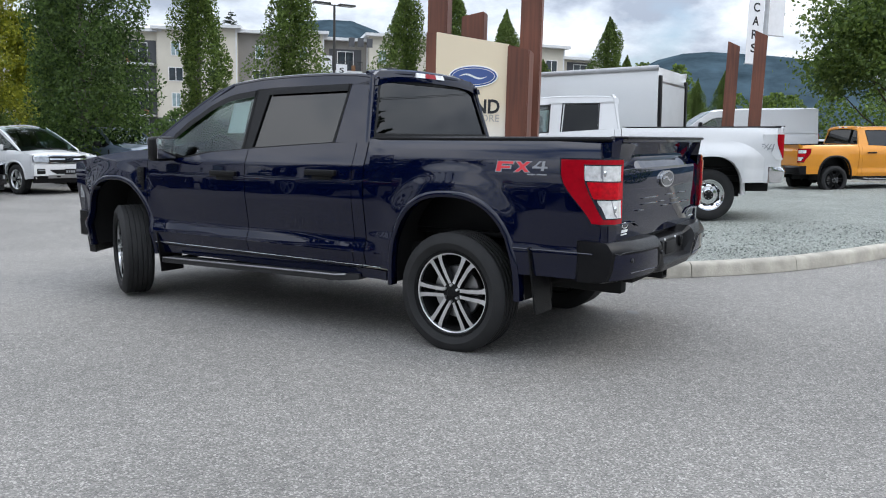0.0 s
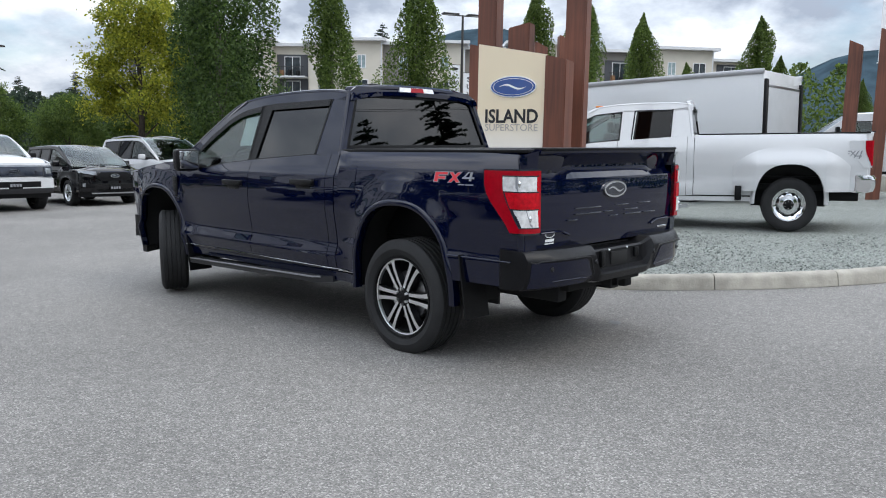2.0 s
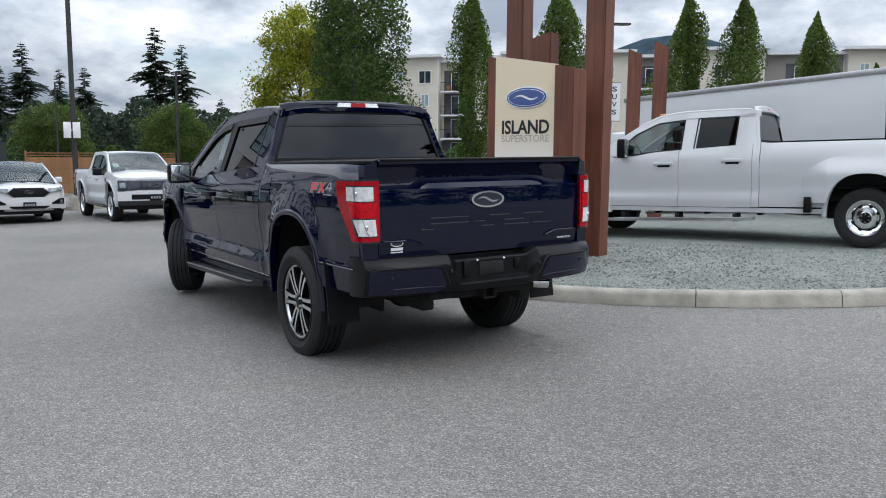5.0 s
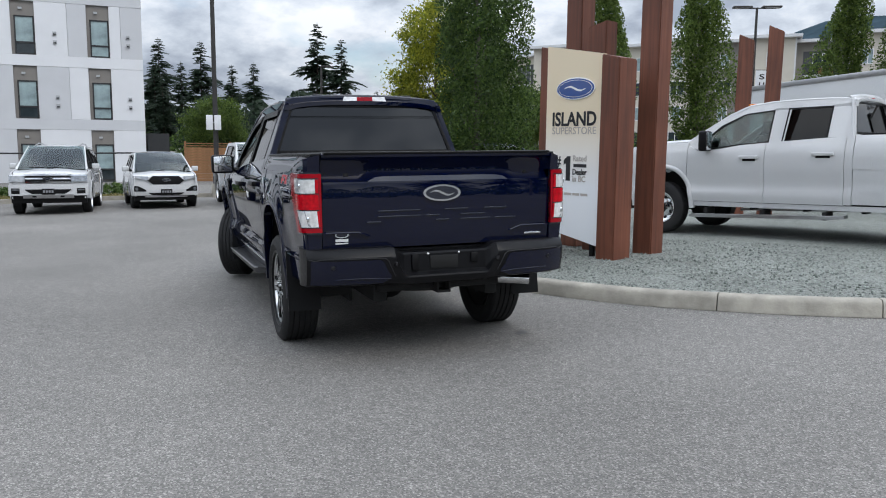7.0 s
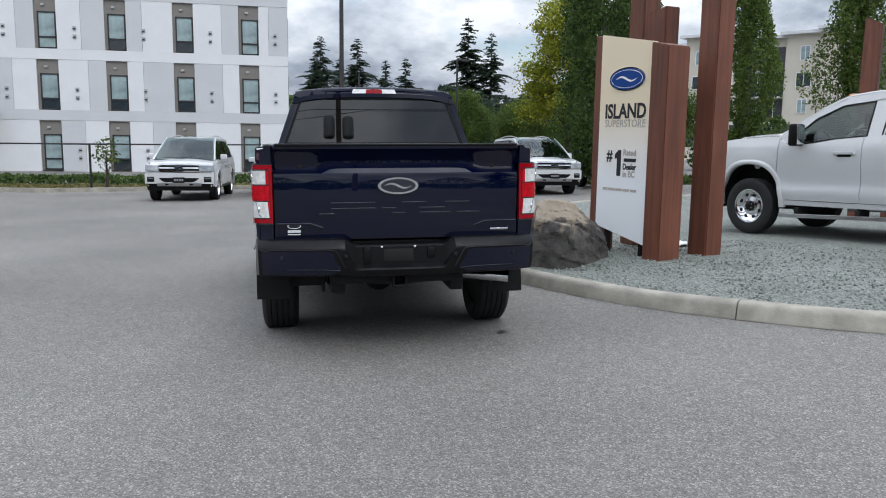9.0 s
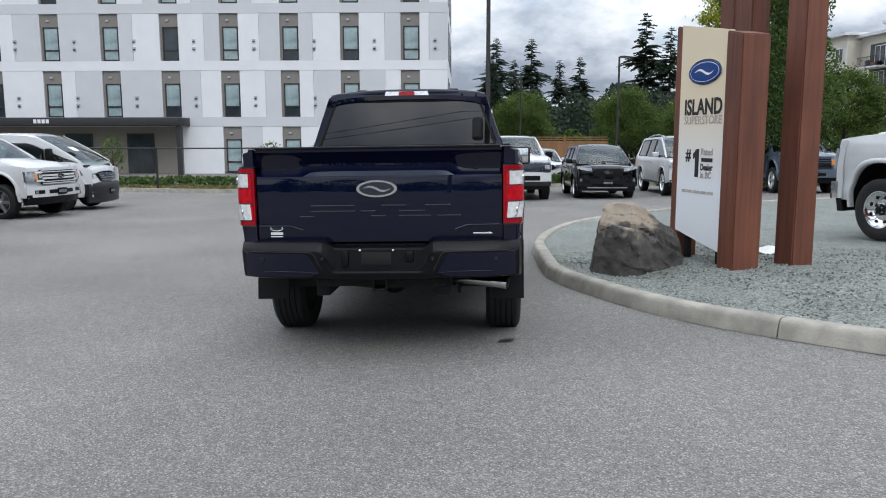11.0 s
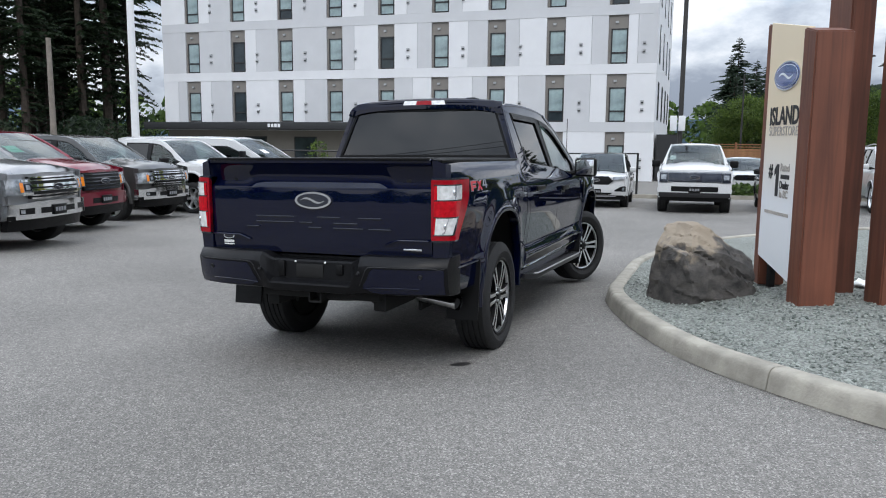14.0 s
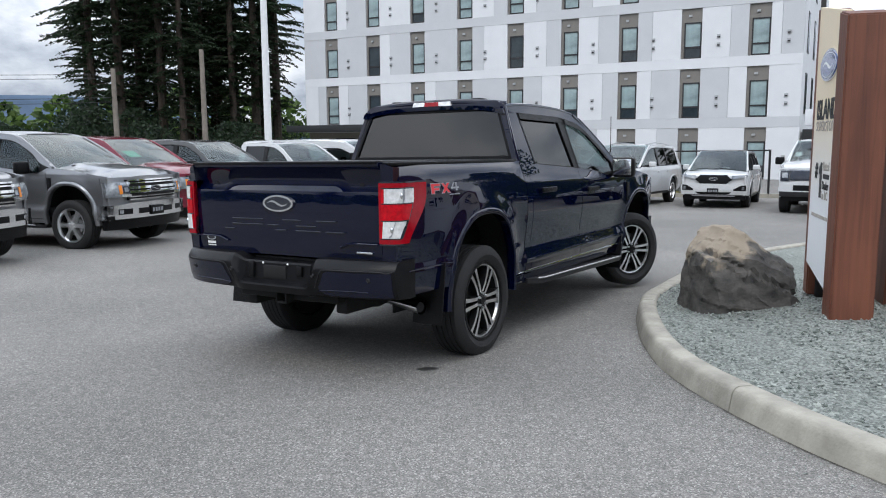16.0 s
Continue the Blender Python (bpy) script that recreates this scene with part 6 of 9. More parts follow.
def hero_details():
    s, car = hero_spec, hero
    gate = next(o for o in car.children if o.name.startswith("tailgate"))
    emblem(gate, (-1.150, 0.005, 1.196), 0.138, 0.057, -1, blue=False)
    # stamped marks of the gate, as plain bars
    for y0, y1, z in ((0.46, 0.16, 1.083), (-0.02, -0.19, 1.083), (-0.32, -0.49, 1.083), (0.46, 0.16, 1.045), (0.12, 0.02, 1.045), (-0.14, -0.32, 1.045), (0.54, 0.44, 1.010), (0.05, -0.05, 1.012), (-0.14, -0.36, 1.012), (-0.40, -0.56, 1.012)):
        bm = bmesh.new()
        box(bm, (-1.1515, min(y0, y1), z - 0.004), (-1.140, max(y0, y1), z + 0.004), 0.002)
        part("stamped_bar", bm, BADGE_DARK, gate)
    for side in (1, -1):
        bm = bmesh.new()
        tube(bm, [(-1.142, side * 0.82, 0.946), (-1.145, side * 0.60, 0.944), (-1.144, side * 0.52, 0.915)], 0.007, 6)
        part("gate_crease", bm, NAVY, gate)
    bm = bmesh.new()
    box(bm, (-1.1325, -0.770, 0.879), (-1.112, -0.640, 0.893), 0.003)
    part("gate_badge", bm, CHROME, gate)
    gx = lambda y, z: lerp_table([(0.835, -1.128), (0.90, -1.138), (1.10, -1.146)], z) + 0.022 * (abs(y) / 0.835) ** 3
    for nm, pts, mt in (("sticker", oval(0.708, 0.930, 0.046, 0.019, 18), PAPER), ("sticker_field", oval(0.708, 0.930, 0.038, 0.0135, 18), BADGE_DARK), ("sticker", [(0.665, 0.885), (0.751, 0.885), (0.751, 0.903), (0.665, 0.903)], PAPER), ("sticker", [(0.665, 0.869), (0.751, 0.869), (0.751, 0.877), (0.665, 0.877)], PAPER)):
        bm = bmesh.new()
        o = 0.0040 if mt is BADGE_DARK else 0.0028
        prism(bm, pts, lambda y, z: (gx(y, z) - o, y, z), lambda y, z: (gx(y, z) + 0.004, y, z))
        part(nm, bm, mt, gate)
    # side mark, as plain shapes: red and grey slabs
    for side in (1, -1):
        def mark(a, b, z0, z1, mt, out, shear=0.0, side=side):
            bm = bmesh.new()
            n = 6
            rf = []
            for k in range(n + 1):
                col = []
                for z in (z0, (z0 + z1) / 2, z1):
                    u = a + (b - a) * k / n + shear * (z - (z0 + z1) / 2) + 0.10 * (z - 1.29)
                    x = -0.345 - (u if side > 0 else 0.385 - u)
                    col.append((x, side * (hero_body.y(x, z) + out), z))
                rf.append(col)
            slab(bm, rf, [[(x, y - side * 0.004, z) for x, y, z in r] for r in rf])
            part("side_mark", bm, mt, car)

        for a, b, z0, z1, sh in ((0.0, 0.046, 1.252, 1.325, 0.0), (0.0, 0.128, 1.301, 1.325, 0.0), (0.0, 0.112, 1.272, 1.296, 0.0), (0.172, 0.212, 1.252, 1.325, 1.15), (0.172, 0.212, 1.252, 1.325, -1.15)):
            mark(a, b, z0, z1, DECAL_GREY, 0.0015, sh)
        for a, b, z0, z1, sh, mt, out in ((0.007, 0.039, 1.257, 1.320, 0.0, DECAL_RED, 0.0028), (0.039, 0.120, 1.306, 1.320, 0.0, DECAL_RED, 0.0028), (0.039, 0.104, 1.277, 1.291, 0.0, DECAL_RED, 0.0028),
                                          (0.178, 0.206, 1.257, 1.320, 1.15, DECAL_RED, 0.0028), (0.178, 0.206, 1.257, 1.320, -1.15, DECAL_RED, 0.0034),
                                          (0.325, 0.345, 1.266, 1.325, 0.0, DECAL_GREY, 0.0028), (0.262, 0.366, 1.280, 1.292, 0.0, DECAL_GREY, 0.0032), (0.283, 0.300, 1.285, 1.325, 0.95, DECAL_GREY, 0.0024),
                                          (0.235, 0.290, 1.238, 1.246, 0.0, DECAL_GREY, 0.0024), (0.300, 0.370, 1.238, 1.246, 0.0, DECAL_GREY, 0.0024)):
            mark(a, b, z0, z1, mt, out, sh)
        # dark rain guards over the side windows
        for cols in ([(1.07 + 0.83 * k / 6, lerp_table(s["rail_low"], 1.07 + 0.83 * k / 6) - 0.048, lerp_table(s["rail_low"], 1.07 + 0.83 * k / 6) + 0.006) for k in range(7)],
                     [(2.07 + 0.90 * k / 9, lerp_table(s["rail_low"], 2.07 + 0.90 * k / 9) - 0.045, lerp_table(s["rail_low"], 2.07 + 0.90 * k / 9) + 0.006) for k in range(10)]):
            gh_band("rain_guard", s, cols, side, PLASTIC, car, out=0.010, thick=0.006, nz=2)
        bm = bmesh.new()
        box(bm, (0.88, side * 0.42 - 0.05, 1.965), (1.02, side * 0.42 + 0.05, 2.005), 0.015)
        part("roof_pad", bm, PLASTIC, car)
        # crease along the doors and the lower body line
        for z0, x0, x1 in ((0.634, 0.60, 3.12),):
            bm = bmesh.new()
            pts = [(x0 + (x1 - x0) * k / 20, side * (hero_body.y(x0 + (x1 - x0) * k / 20, z0) - 0.003), z0 - 0.0 * k) for k in range(21)]
            tube(bm, pts, 0.006, 5)
            part("body_crease", bm, NAVY, car)
        bm = bmesh.new()
        pts = [(0.60 + 2.55 * k / 20, side * (hero_body.y(0.6 + 2.55 * k / 20, 0.53) + 0.006), 0.535) for k in range(21)]
        tube(bm, pts, 0.005, 5)
        part("sill_strip", bm, CHROME, car)
        bm = bmesh.new()
        pts = [(-0.47 - 0.56 * k / 8, side * (hero_body.y(-0.5, 0.77) * (1 - 0.012 * k / 8) + 0.002), 0.770) for k in range(9)]
        tube(bm, pts, 0.005, 5)
        part("body_crease", bm, NAVY, car)
    # fuel door
    bm = bmesh.new()
    rf = [[(x, hero_body.y(x, z) + 0.004, z) for z in (1.15, 1.22, 1.29, 1.345)] for x in (0.49, 0.56, 0.64, 0.70)]
    slab(bm, rf, [[(x, y - 0.006, z) for x, y, z in r] for r in rf])
    part("fuel_door", bm, NAVY, car)
    # exhaust
    bm = bmesh.new()
    pts = [(-0.35, -0.44, 0.47), (-0.52, -0.47, 0.50), (-0.64, -0.58, 0.50), (-0.73, -0.88, 0.475)]
    tube(bm, pts, 0.048, 16, cap=False)
    part("exhaust_tip", bm, CHROME, car)
    bm = bmesh.new()
    tube(bm, [(-0.36, -0.44, 0.47), (-0.52, -0.47, 0.50), (-0.64, -0.58, 0.50), (-0.725, -0.865, 0.475)], 0.036, 12)
    tube(bm, [(2.2, -0.35, 0.45), (0.6, -0.35, 0.45), (0.45, -0.42, 0.55), (-0.35, -0.44, 0.47)], 0.04, 10)
    box(bm, (0.8, -0.55, 0.38), (1.6, -0.20, 0.55), 0.06)
    part("exhaust_pipe", bm, UNDER, car)
    bm = bmesh.new()
    revolve(bm, [(0.0, 0.09), (0.34, 0.09), (0.36, 0.05), (0.36, -0.06), (0.33, -0.10), (0.0, -0.10)], 28, axis="z")
    bmesh.ops.transform(bm, matrix=Matrix.Translation((-0.62, 0.0, 0.58)), verts=bm.verts[:])
    part("spare_tyre", bm, RUBBER, car)
    # rear dampers and springs
    for side in (1, -1):
        bm = bmesh.new()
        tube(bm, [(-0.12, side * 0.45, 0.36), (0.10, side * 0.50, 0.80)], 0.03, 8)
        tube(bm, [(-0.75, side * 0.50, 0.55), (-0.3, side * 0.50, 0.42), (0.0, side * 0.50, 0.38), (0.3, side * 0.50, 0.42), (0.65, side * 0.50, 0.56)], 0.025, 6)
        part("suspension", bm, UNDER, car)
    # window papers
    bm = bmesh.new()
    prism(bm, [(2.13, 1.50), (2.13, 1.765), (2.33, 1.75), (2.33, 1.50)], lambda x, z: (x, gh_y(s, z) - 0.022, z), lambda x, z: (x, gh_y(s, z) - 0.024, z))
    part("window_paper", bm, PAPER, car, "white price paper inside the window")
    bm = bmesh.new()
    tube(bm, [(3.36, -0.78, 1.36), (3.34, -0.785, 1.62), (3.33, -0.79, 1.92)], 0.004, 5)
    part("aerial", bm, PLASTIC, car)


hero_details()


# ---- the other vehicles ----
def stand(x, y, heading, wb, up=0.0, ground=rise, size=(1, 1, 1)):
    """A vehicle's pose with its rear axle at x, y, tilted with the ground between its axles."""
    h = radians(heading)
    za, zb = ground(x, y) + up, ground(x + wb * math.cos(h), y + wb * math.sin(h)) + up
    return Matrix.Translation((x, y, za)) @ Euler((0, -math.atan2(zb - za, wb), h), "XYZ").to_matrix().to_4x4() @ Matrix.Diagonal((*size, 1))


def by_front_axle(x, y, heading, wb, **k):
    h = radians(heading)
    return stand(x - wb * math.cos(h), y - wb * math.sin(h), heading, wb, **k)


def by_wheel(x, y, heading, wb, side=-1, half=0.90, **k):
    """From the spot where a front wheel stands; side -1 is the right one."""
    h = radians(heading)
    return by_front_axle(x + side * half * math.sin(h), y - side * half * math.cos(h), heading, wb, **k)


ROW = "pickups parked in a row"
for (x, y, heading), mat, label, style, trim, extra in (
        ((-6.03, 0.72, 69.0), SILVER, "silver-grey crew-cab pickup with a chrome barred grille", "bars", CHROME, {}),
        ((-9.15, 0.85, 66.0), RED, "dark red crew-cab pickup with a paper in its windscreen", "mesh", RED, {}),
        ((-12.15, 1.75, 60.0), BRONZE, "dark grey crew-cab pickup with a chrome barred grille", "bars", CHROME, {}),
        ((-14.5, 3.35, 49.0), WHITE, "white crew-cab pickup with a white barred grille", "bars", WHITE, {}),
        ((-3.15, -0.66, 69.0), SILVER, "silver crew-cab pickup with a chrome grille", "bars", CHROME, {})):
    sp = pickup_spec(wheel="six", flaps=False, face=dict(bumper_mat=trim, tuck=0.20, k=3.0), handle_mat=mat if mat is not BRONZE else PLASTIC, **extra)
    pickup(by_wheel(x, y, heading, sp["wb"]), label, mat, sp, front_face(style), group=ROW, trim=trim)


def window_paper(car_name, label, mat, place, size):
    bm = bmesh.new()
    box(bm, (-0.002, -size[0] / 2, -size[1] / 2), (0.002, size[0] / 2, size[1] / 2))
    bmesh.ops.transform(bm, matrix=Matrix.Translation(place) @ Matrix.Rotation(radians(-62), 4, "Y"), verts=bm.verts[:])
    part("window_paper", bm, mat, car_name, label)


red_truck = next(o for o in scene.objects if o.get("label", "").startswith("dark red crew-cab"))
window_paper(red_truck, "green paper inside the windscreen", PAPER_GREEN, (2.84, -0.30, 1.60), (0.34, 0.26))

# white heavy pickup on the gravel, with twin rear wheels
duty = pickup_spec(dx=0.69, wheel="dish", rim=0.235, rt=0.405, tw=0.235, track=0.985, hw=1.0, dual=True, mirror_size=(0.25, 0.30, 0.14), face=dict(grille=(0.86, 1.24, 0.66), lamp=(0.92, 1.22, 0.70)),
                   no_vent=True, rear_glass_mat=GLASS_TINTED, handle_mat=WHITE, step_mat=STEEL, step=(-0.085, 0.05), fender=[(3.20, 1.40), (3.60, 1.39), (4.00, 1.37), (4.30, 1.34), (4.60, 1.30)], flaps=False, arch=(0.50, 0.60), mirror_mat=PLASTIC, flare=0.01, plain_lamp=True, bumper_mat=CHROME,
                   side_glass=[[(1.15, 1.415), (1.13, 1.845), (1.72, 1.840), (1.755, 1.385)], [(1.98, 1.395), (1.96, 1.825), (2.40, 1.785), (2.72, 1.625), (2.98, 1.44), (2.99, 1.30), (2.80, 1.31), (2.50, 1.355)]],
                   rail_top=[(0.80, 1.92), (0.95, 1.955), (1.25, 1.965), (1.60, 1.965), (2.00, 1.955), (2.35, 1.915), (2.62, 1.80), (2.95, 1.605), (3.30, 1.385)],
                   rail_low=[(0.80, 1.84), (1.05, 1.845), (1.90, 1.835), (2.05, 1.825), (2.42, 1.790), (2.75, 1.615), (3.06, 1.400), (3.30, 1.345)],
                   pillars=[([(0.765, 1.43), (1.15, 1.43), (1.13, 1.87), (0.83, 1.90)], False), ([(1.74, 1.37), (1.98, 1.37), (1.96, 1.86), (1.70, 1.86)], False), ([(2.98, 1.27), (3.25, 1.34), (3.24, 1.37), (2.98, 1.45)], False)])
duty_pose = stand(4.74, 13.86, 170.0, 4.38, ground=lambda x, y: gravel_top(x, y) + 0.01, size=(1, 1, 1.045))
duty_car, duty_body = pickup(duty_pose, "white crew-cab long-bed pickup with twin rear wheels standing on the gravel", WHITE, duty, front_face("bars"), trim=CHROME)
side_panel("fuel_door", duty_body, 1.20, 1.44, 1.0, lambda x: 1.17, 1, WHITE, duty_car, nz=3, thick=0.012, out=lambda x, z: 0.005)
for side in (1, -1):
    side_panel("wide_fender", duty_body, -0.84, 0.84, 0.60, lambda x: 1.26 - 0.28 * (abs(x) / 0.84) ** 3, side, WHITE, duty_car, nz=14, thick=0.05,
               out=lambda x, z: 0.008 + 0.14 * (1 - smooth01(0.50, 0.86, abs(x))) * (1 - 0.75 * smooth01(0.98, 1.26, z)))
    bm = bmesh.new()
    revolve(bm, [(0.0, 0.004), (0.05, 0.004), (0.06, 0.0)], 16)
    bmesh.ops.transform(bm, matrix=Matrix.Translation((3.55 + 0.69, side * 0.985, 1.0)), verts=bm.verts[:])
    part("fender_badge", bm, DECAL_GREY, duty_car)
    bm = bmesh.new()
    box(bm, (0.70, min(side * 0.92, side * 1.06), 0.46), (0.80, max(side * 0.92, side * 1.06), 0.68), 0.01)
    part("mud_flap", bm, PLASTIC, duty_car)
    # side mark, as plain slanted outlines
    for a, b, z0, z1, sh in ((0.00, 0.018, 1.17, 1.27, 0.6), (0.00, 0.10, 1.185, 1.20, 0.0), (0.07, 0.088, 1.15, 1.27, 0.3), (0.11, 0.128, 1.12, 1.20, -0.9), (0.11, 0.128, 1.12, 1.20, 0.9), (0.16, 0.178, 1.10, 1.20, 0.6), (0.15, 0.24, 1.115, 1.13, 0.0), (0.215, 0.233, 1.08, 1.20, 0.3)):
        bm = bmesh.new()
        rf = [[(-0.74 - u - sh * (z - (z0 + z1) / 2), side * (duty_body.y(-0.85, z) + 0.003), z) for z in (z0, z1)] for u in (a, b)]
        slab(bm, rf, [[(x, y - side * 0.005, z) for x, y, z in r] for r in rf])
        part("side_mark", bm, DECAL_GREY, duty_car)
for k in range(5):
    bm = bmesh.new()
    box(bm, (2.30 + 0.69, -0.56 + 0.28 * k - 0.05, 1.925), (2.42 + 0.69, -0.56 + 0.28 * k + 0.05, 1.955), 0.012)
    part("roof_marker", bm, LENS_AMBER, duty_car)

# electric pickup, and the small orange and blue-grey ones
ele = pickup_spec(wheel="five", flaps=False, face=dict(grille=(0.88, 1.12, 0.7), bumper_mat=WHITE, bumper=(0.55, 0.86)), handle_mat=WHITE, mirror_mat=PLASTIC, rim=0.28)
ele_car, _ = pickup(by_front_axle(-13.2, 17.17, -30.0, 3.69), "white electric crew-cab pickup with a closed dark grille", WHITE, ele, front_face("electric"), trim=WHITE)
window_paper(ele_car, "white paper inside the windscreen", PAPER, (3.0, -0.62, 1.55), (0.16, 0.24))
small = pickup_spec(wheel="dark", flaps=False, handle_mat=PLASTIC, arch_mat=PLASTIC, rim=0.285, black_rocker=True)
pickup(stand(10.35, 21.35, 6.0, 3.69 * 0.86, size=(0.86, 0.90, 0.885)), "orange crew-cab compact pickup with dark wheels", ORANGE, small, front_face("mesh"), trim=PLASTIC)
mid = pickup_spec(wheel="six", flaps=False, handle_mat=BLUEGREY)
pickup(by_front_axle(-9.9, 26.3, -34.0, 3.69, size=(1.0, 1.0, 1.0)), "dark blue-grey crew-cab pickup parked at the edge of the lot", BLUEGREY, mid, front_face("mesh"), trim=BLUEGREY)


# ---- closed cars ----
def suv(m, label, mat, s, front, category="suv", name="suv", group=""):
    body = Body(s)
    car = thing(name, m, label, category, group)
    belt = lambda x: lerp_table(s["belt"], x)
    q = s["cuts"]
    low = s["sill"] + 0.02
    for side in (1, -1):
        side_panel("rear_quarter", body, s["xr"] + 0.10, q[0] - 0.004, lambda x: low + 0.12 * smooth01(-0.4, s["xr"], x), belt, side, mat, car, nz=12)
        for a, b, nm in ((q[0], q[1], "rear_door"), (q[1], q[2], "front_door")):
            d = side_panel(nm, body, a + 0.003, b - 0.003, low, belt, side, mat, car)
            hx, zc = a + 0.22, belt(a + 0.3) - 0.16
            bm = bmesh.new()
            yb = body.y(hx, zc)
            box(bm, (hx - 0.10, side * (yb + 0.004) - 0.010, zc - 0.02), (hx + 0.12, side * (yb + 0.03) + 0.004 * side, zc + 0.02), 0.009)
            part("door_handle", bm, s.get("handle_mat", mat), d)
        side_panel("front_fender", body, q[2] + 0.003, s["xf"] - 0.13, low, s["fender_top"], side, mat, car, nz=12)
        side_panel("rocker", body, 0.50, s["wb"] - 0.48, s["sill"] - 0.06, s["sill"] + 0.012, side, s.get("rocker_mat", PLASTIC), car, nz=3, out=-0.01)
        for xc in (0.0, s["wb"]):
            arch_trim(body, xc, side, s.get("arch_mat", mat), car, w=0.05, out=0.014)
        mirror_part(car, s, side, s.get("mirror_mat", mat))
        if s.get("rack"):
            bm = bmesh.new()
            x0, x1 = s["roof_x"][0] + 0.25, s["roof_x"][1] - 0.25
            y = gh_y(s, lerp_table(s["rail_top"], 1.0)) - 0.10
            pts = [(x0 + (x1 - x0) * k / 10, side * y, lerp_table(s["rail_top"], x0 + (x1 - x0) * k / 10) + s["crown"] * 0.6 + 0.05 * min(1, 3 * min(k, 10 - k) / 10)) for k in range(11)]
            tube(bm, pts, 0.018, 6)
            part("roof_rack", bm, s["rack"], car)
    upper_body(car, s, mat)
    hood_part(car, s, mat, body)
    chassis(car, s)
    underhood(car, s)
    seats(car, s)
    add_wheels(car, s)
    front(car, s, mat, body, CHROME)
    # tail
    hy, z1 = s["hw"] * 0.95, belt(s["xr"] + 0.2)
    fb = lambda y, z: s["xr"] + 0.06 + 0.10 * (abs(y) / s["hw"]) ** 3
    rf = [[(fb(y, z), y, z) for z in (s["sill"] + 0.05, 0.75, 0.95, z1)] for y in [-hy + 2 * hy * k / 16 for k in range(17)]]
    bm = bmesh.new()
    slab(bm, rf, [[(x + 0.05, y, z) for x, y, z in r] for r in rf])
    part("tailgate", bm, mat, car)
    rb = [[(s["xr"] + 0.0 + 0.12 * (abs(y) / s["hw"]) ** 3, y, z) for z in (s["sill"] - 0.08, s["sill"] + 0.10, s["sill"] + 0.26)] for y in [-hy + 2 * hy * k / 16 for k in range(17)]]
    bm = bmesh.new()
    slab(bm, rb, [[(x + 0.10, y, z) for x, y, z in r] for r in rb])
    part("rear_bumper", bm, mat if not s.get("dark_bumper") else PLASTIC, car)
    rt = lerp_table(s["rail_top"], s["rail_x"][0])
    gy = gh_y(s, z1) - 0.03
    ty = gh_y(s, rt) - 0.02
    bm = bmesh.new()
    prism(bm, [(-gy, z1 + 0.01), (gy, z1 + 0.01), (ty, rt - 0.02), (-ty, rt - 0.02)], lambda y, z: (s["xr"] + 0.08 + (z - z1) / (rt - z1) * (s["rail_x"][0] - s["xr"] - 0.06), y, z), lambda y, z: (s["xr"] + 0.095 + (z - z1) / (rt - z1) * (s["rail_x"][0] - s["xr"] - 0.06), y, z))
    part("rear_window", bm, GLASS_DARK, car)
    for side in (1, -1):
        bm = bmesh.new()
        box(bm, (s["xr"] + 0.06, side * (hy - 0.12) - 0.07, z1 - 0.26), (s["xr"] + 0.24, side * (hy - 0.12) + 0.09, z1 - 0.04), 0.02)
        part("tail_light", bm, LENS_RED, car)
    return car


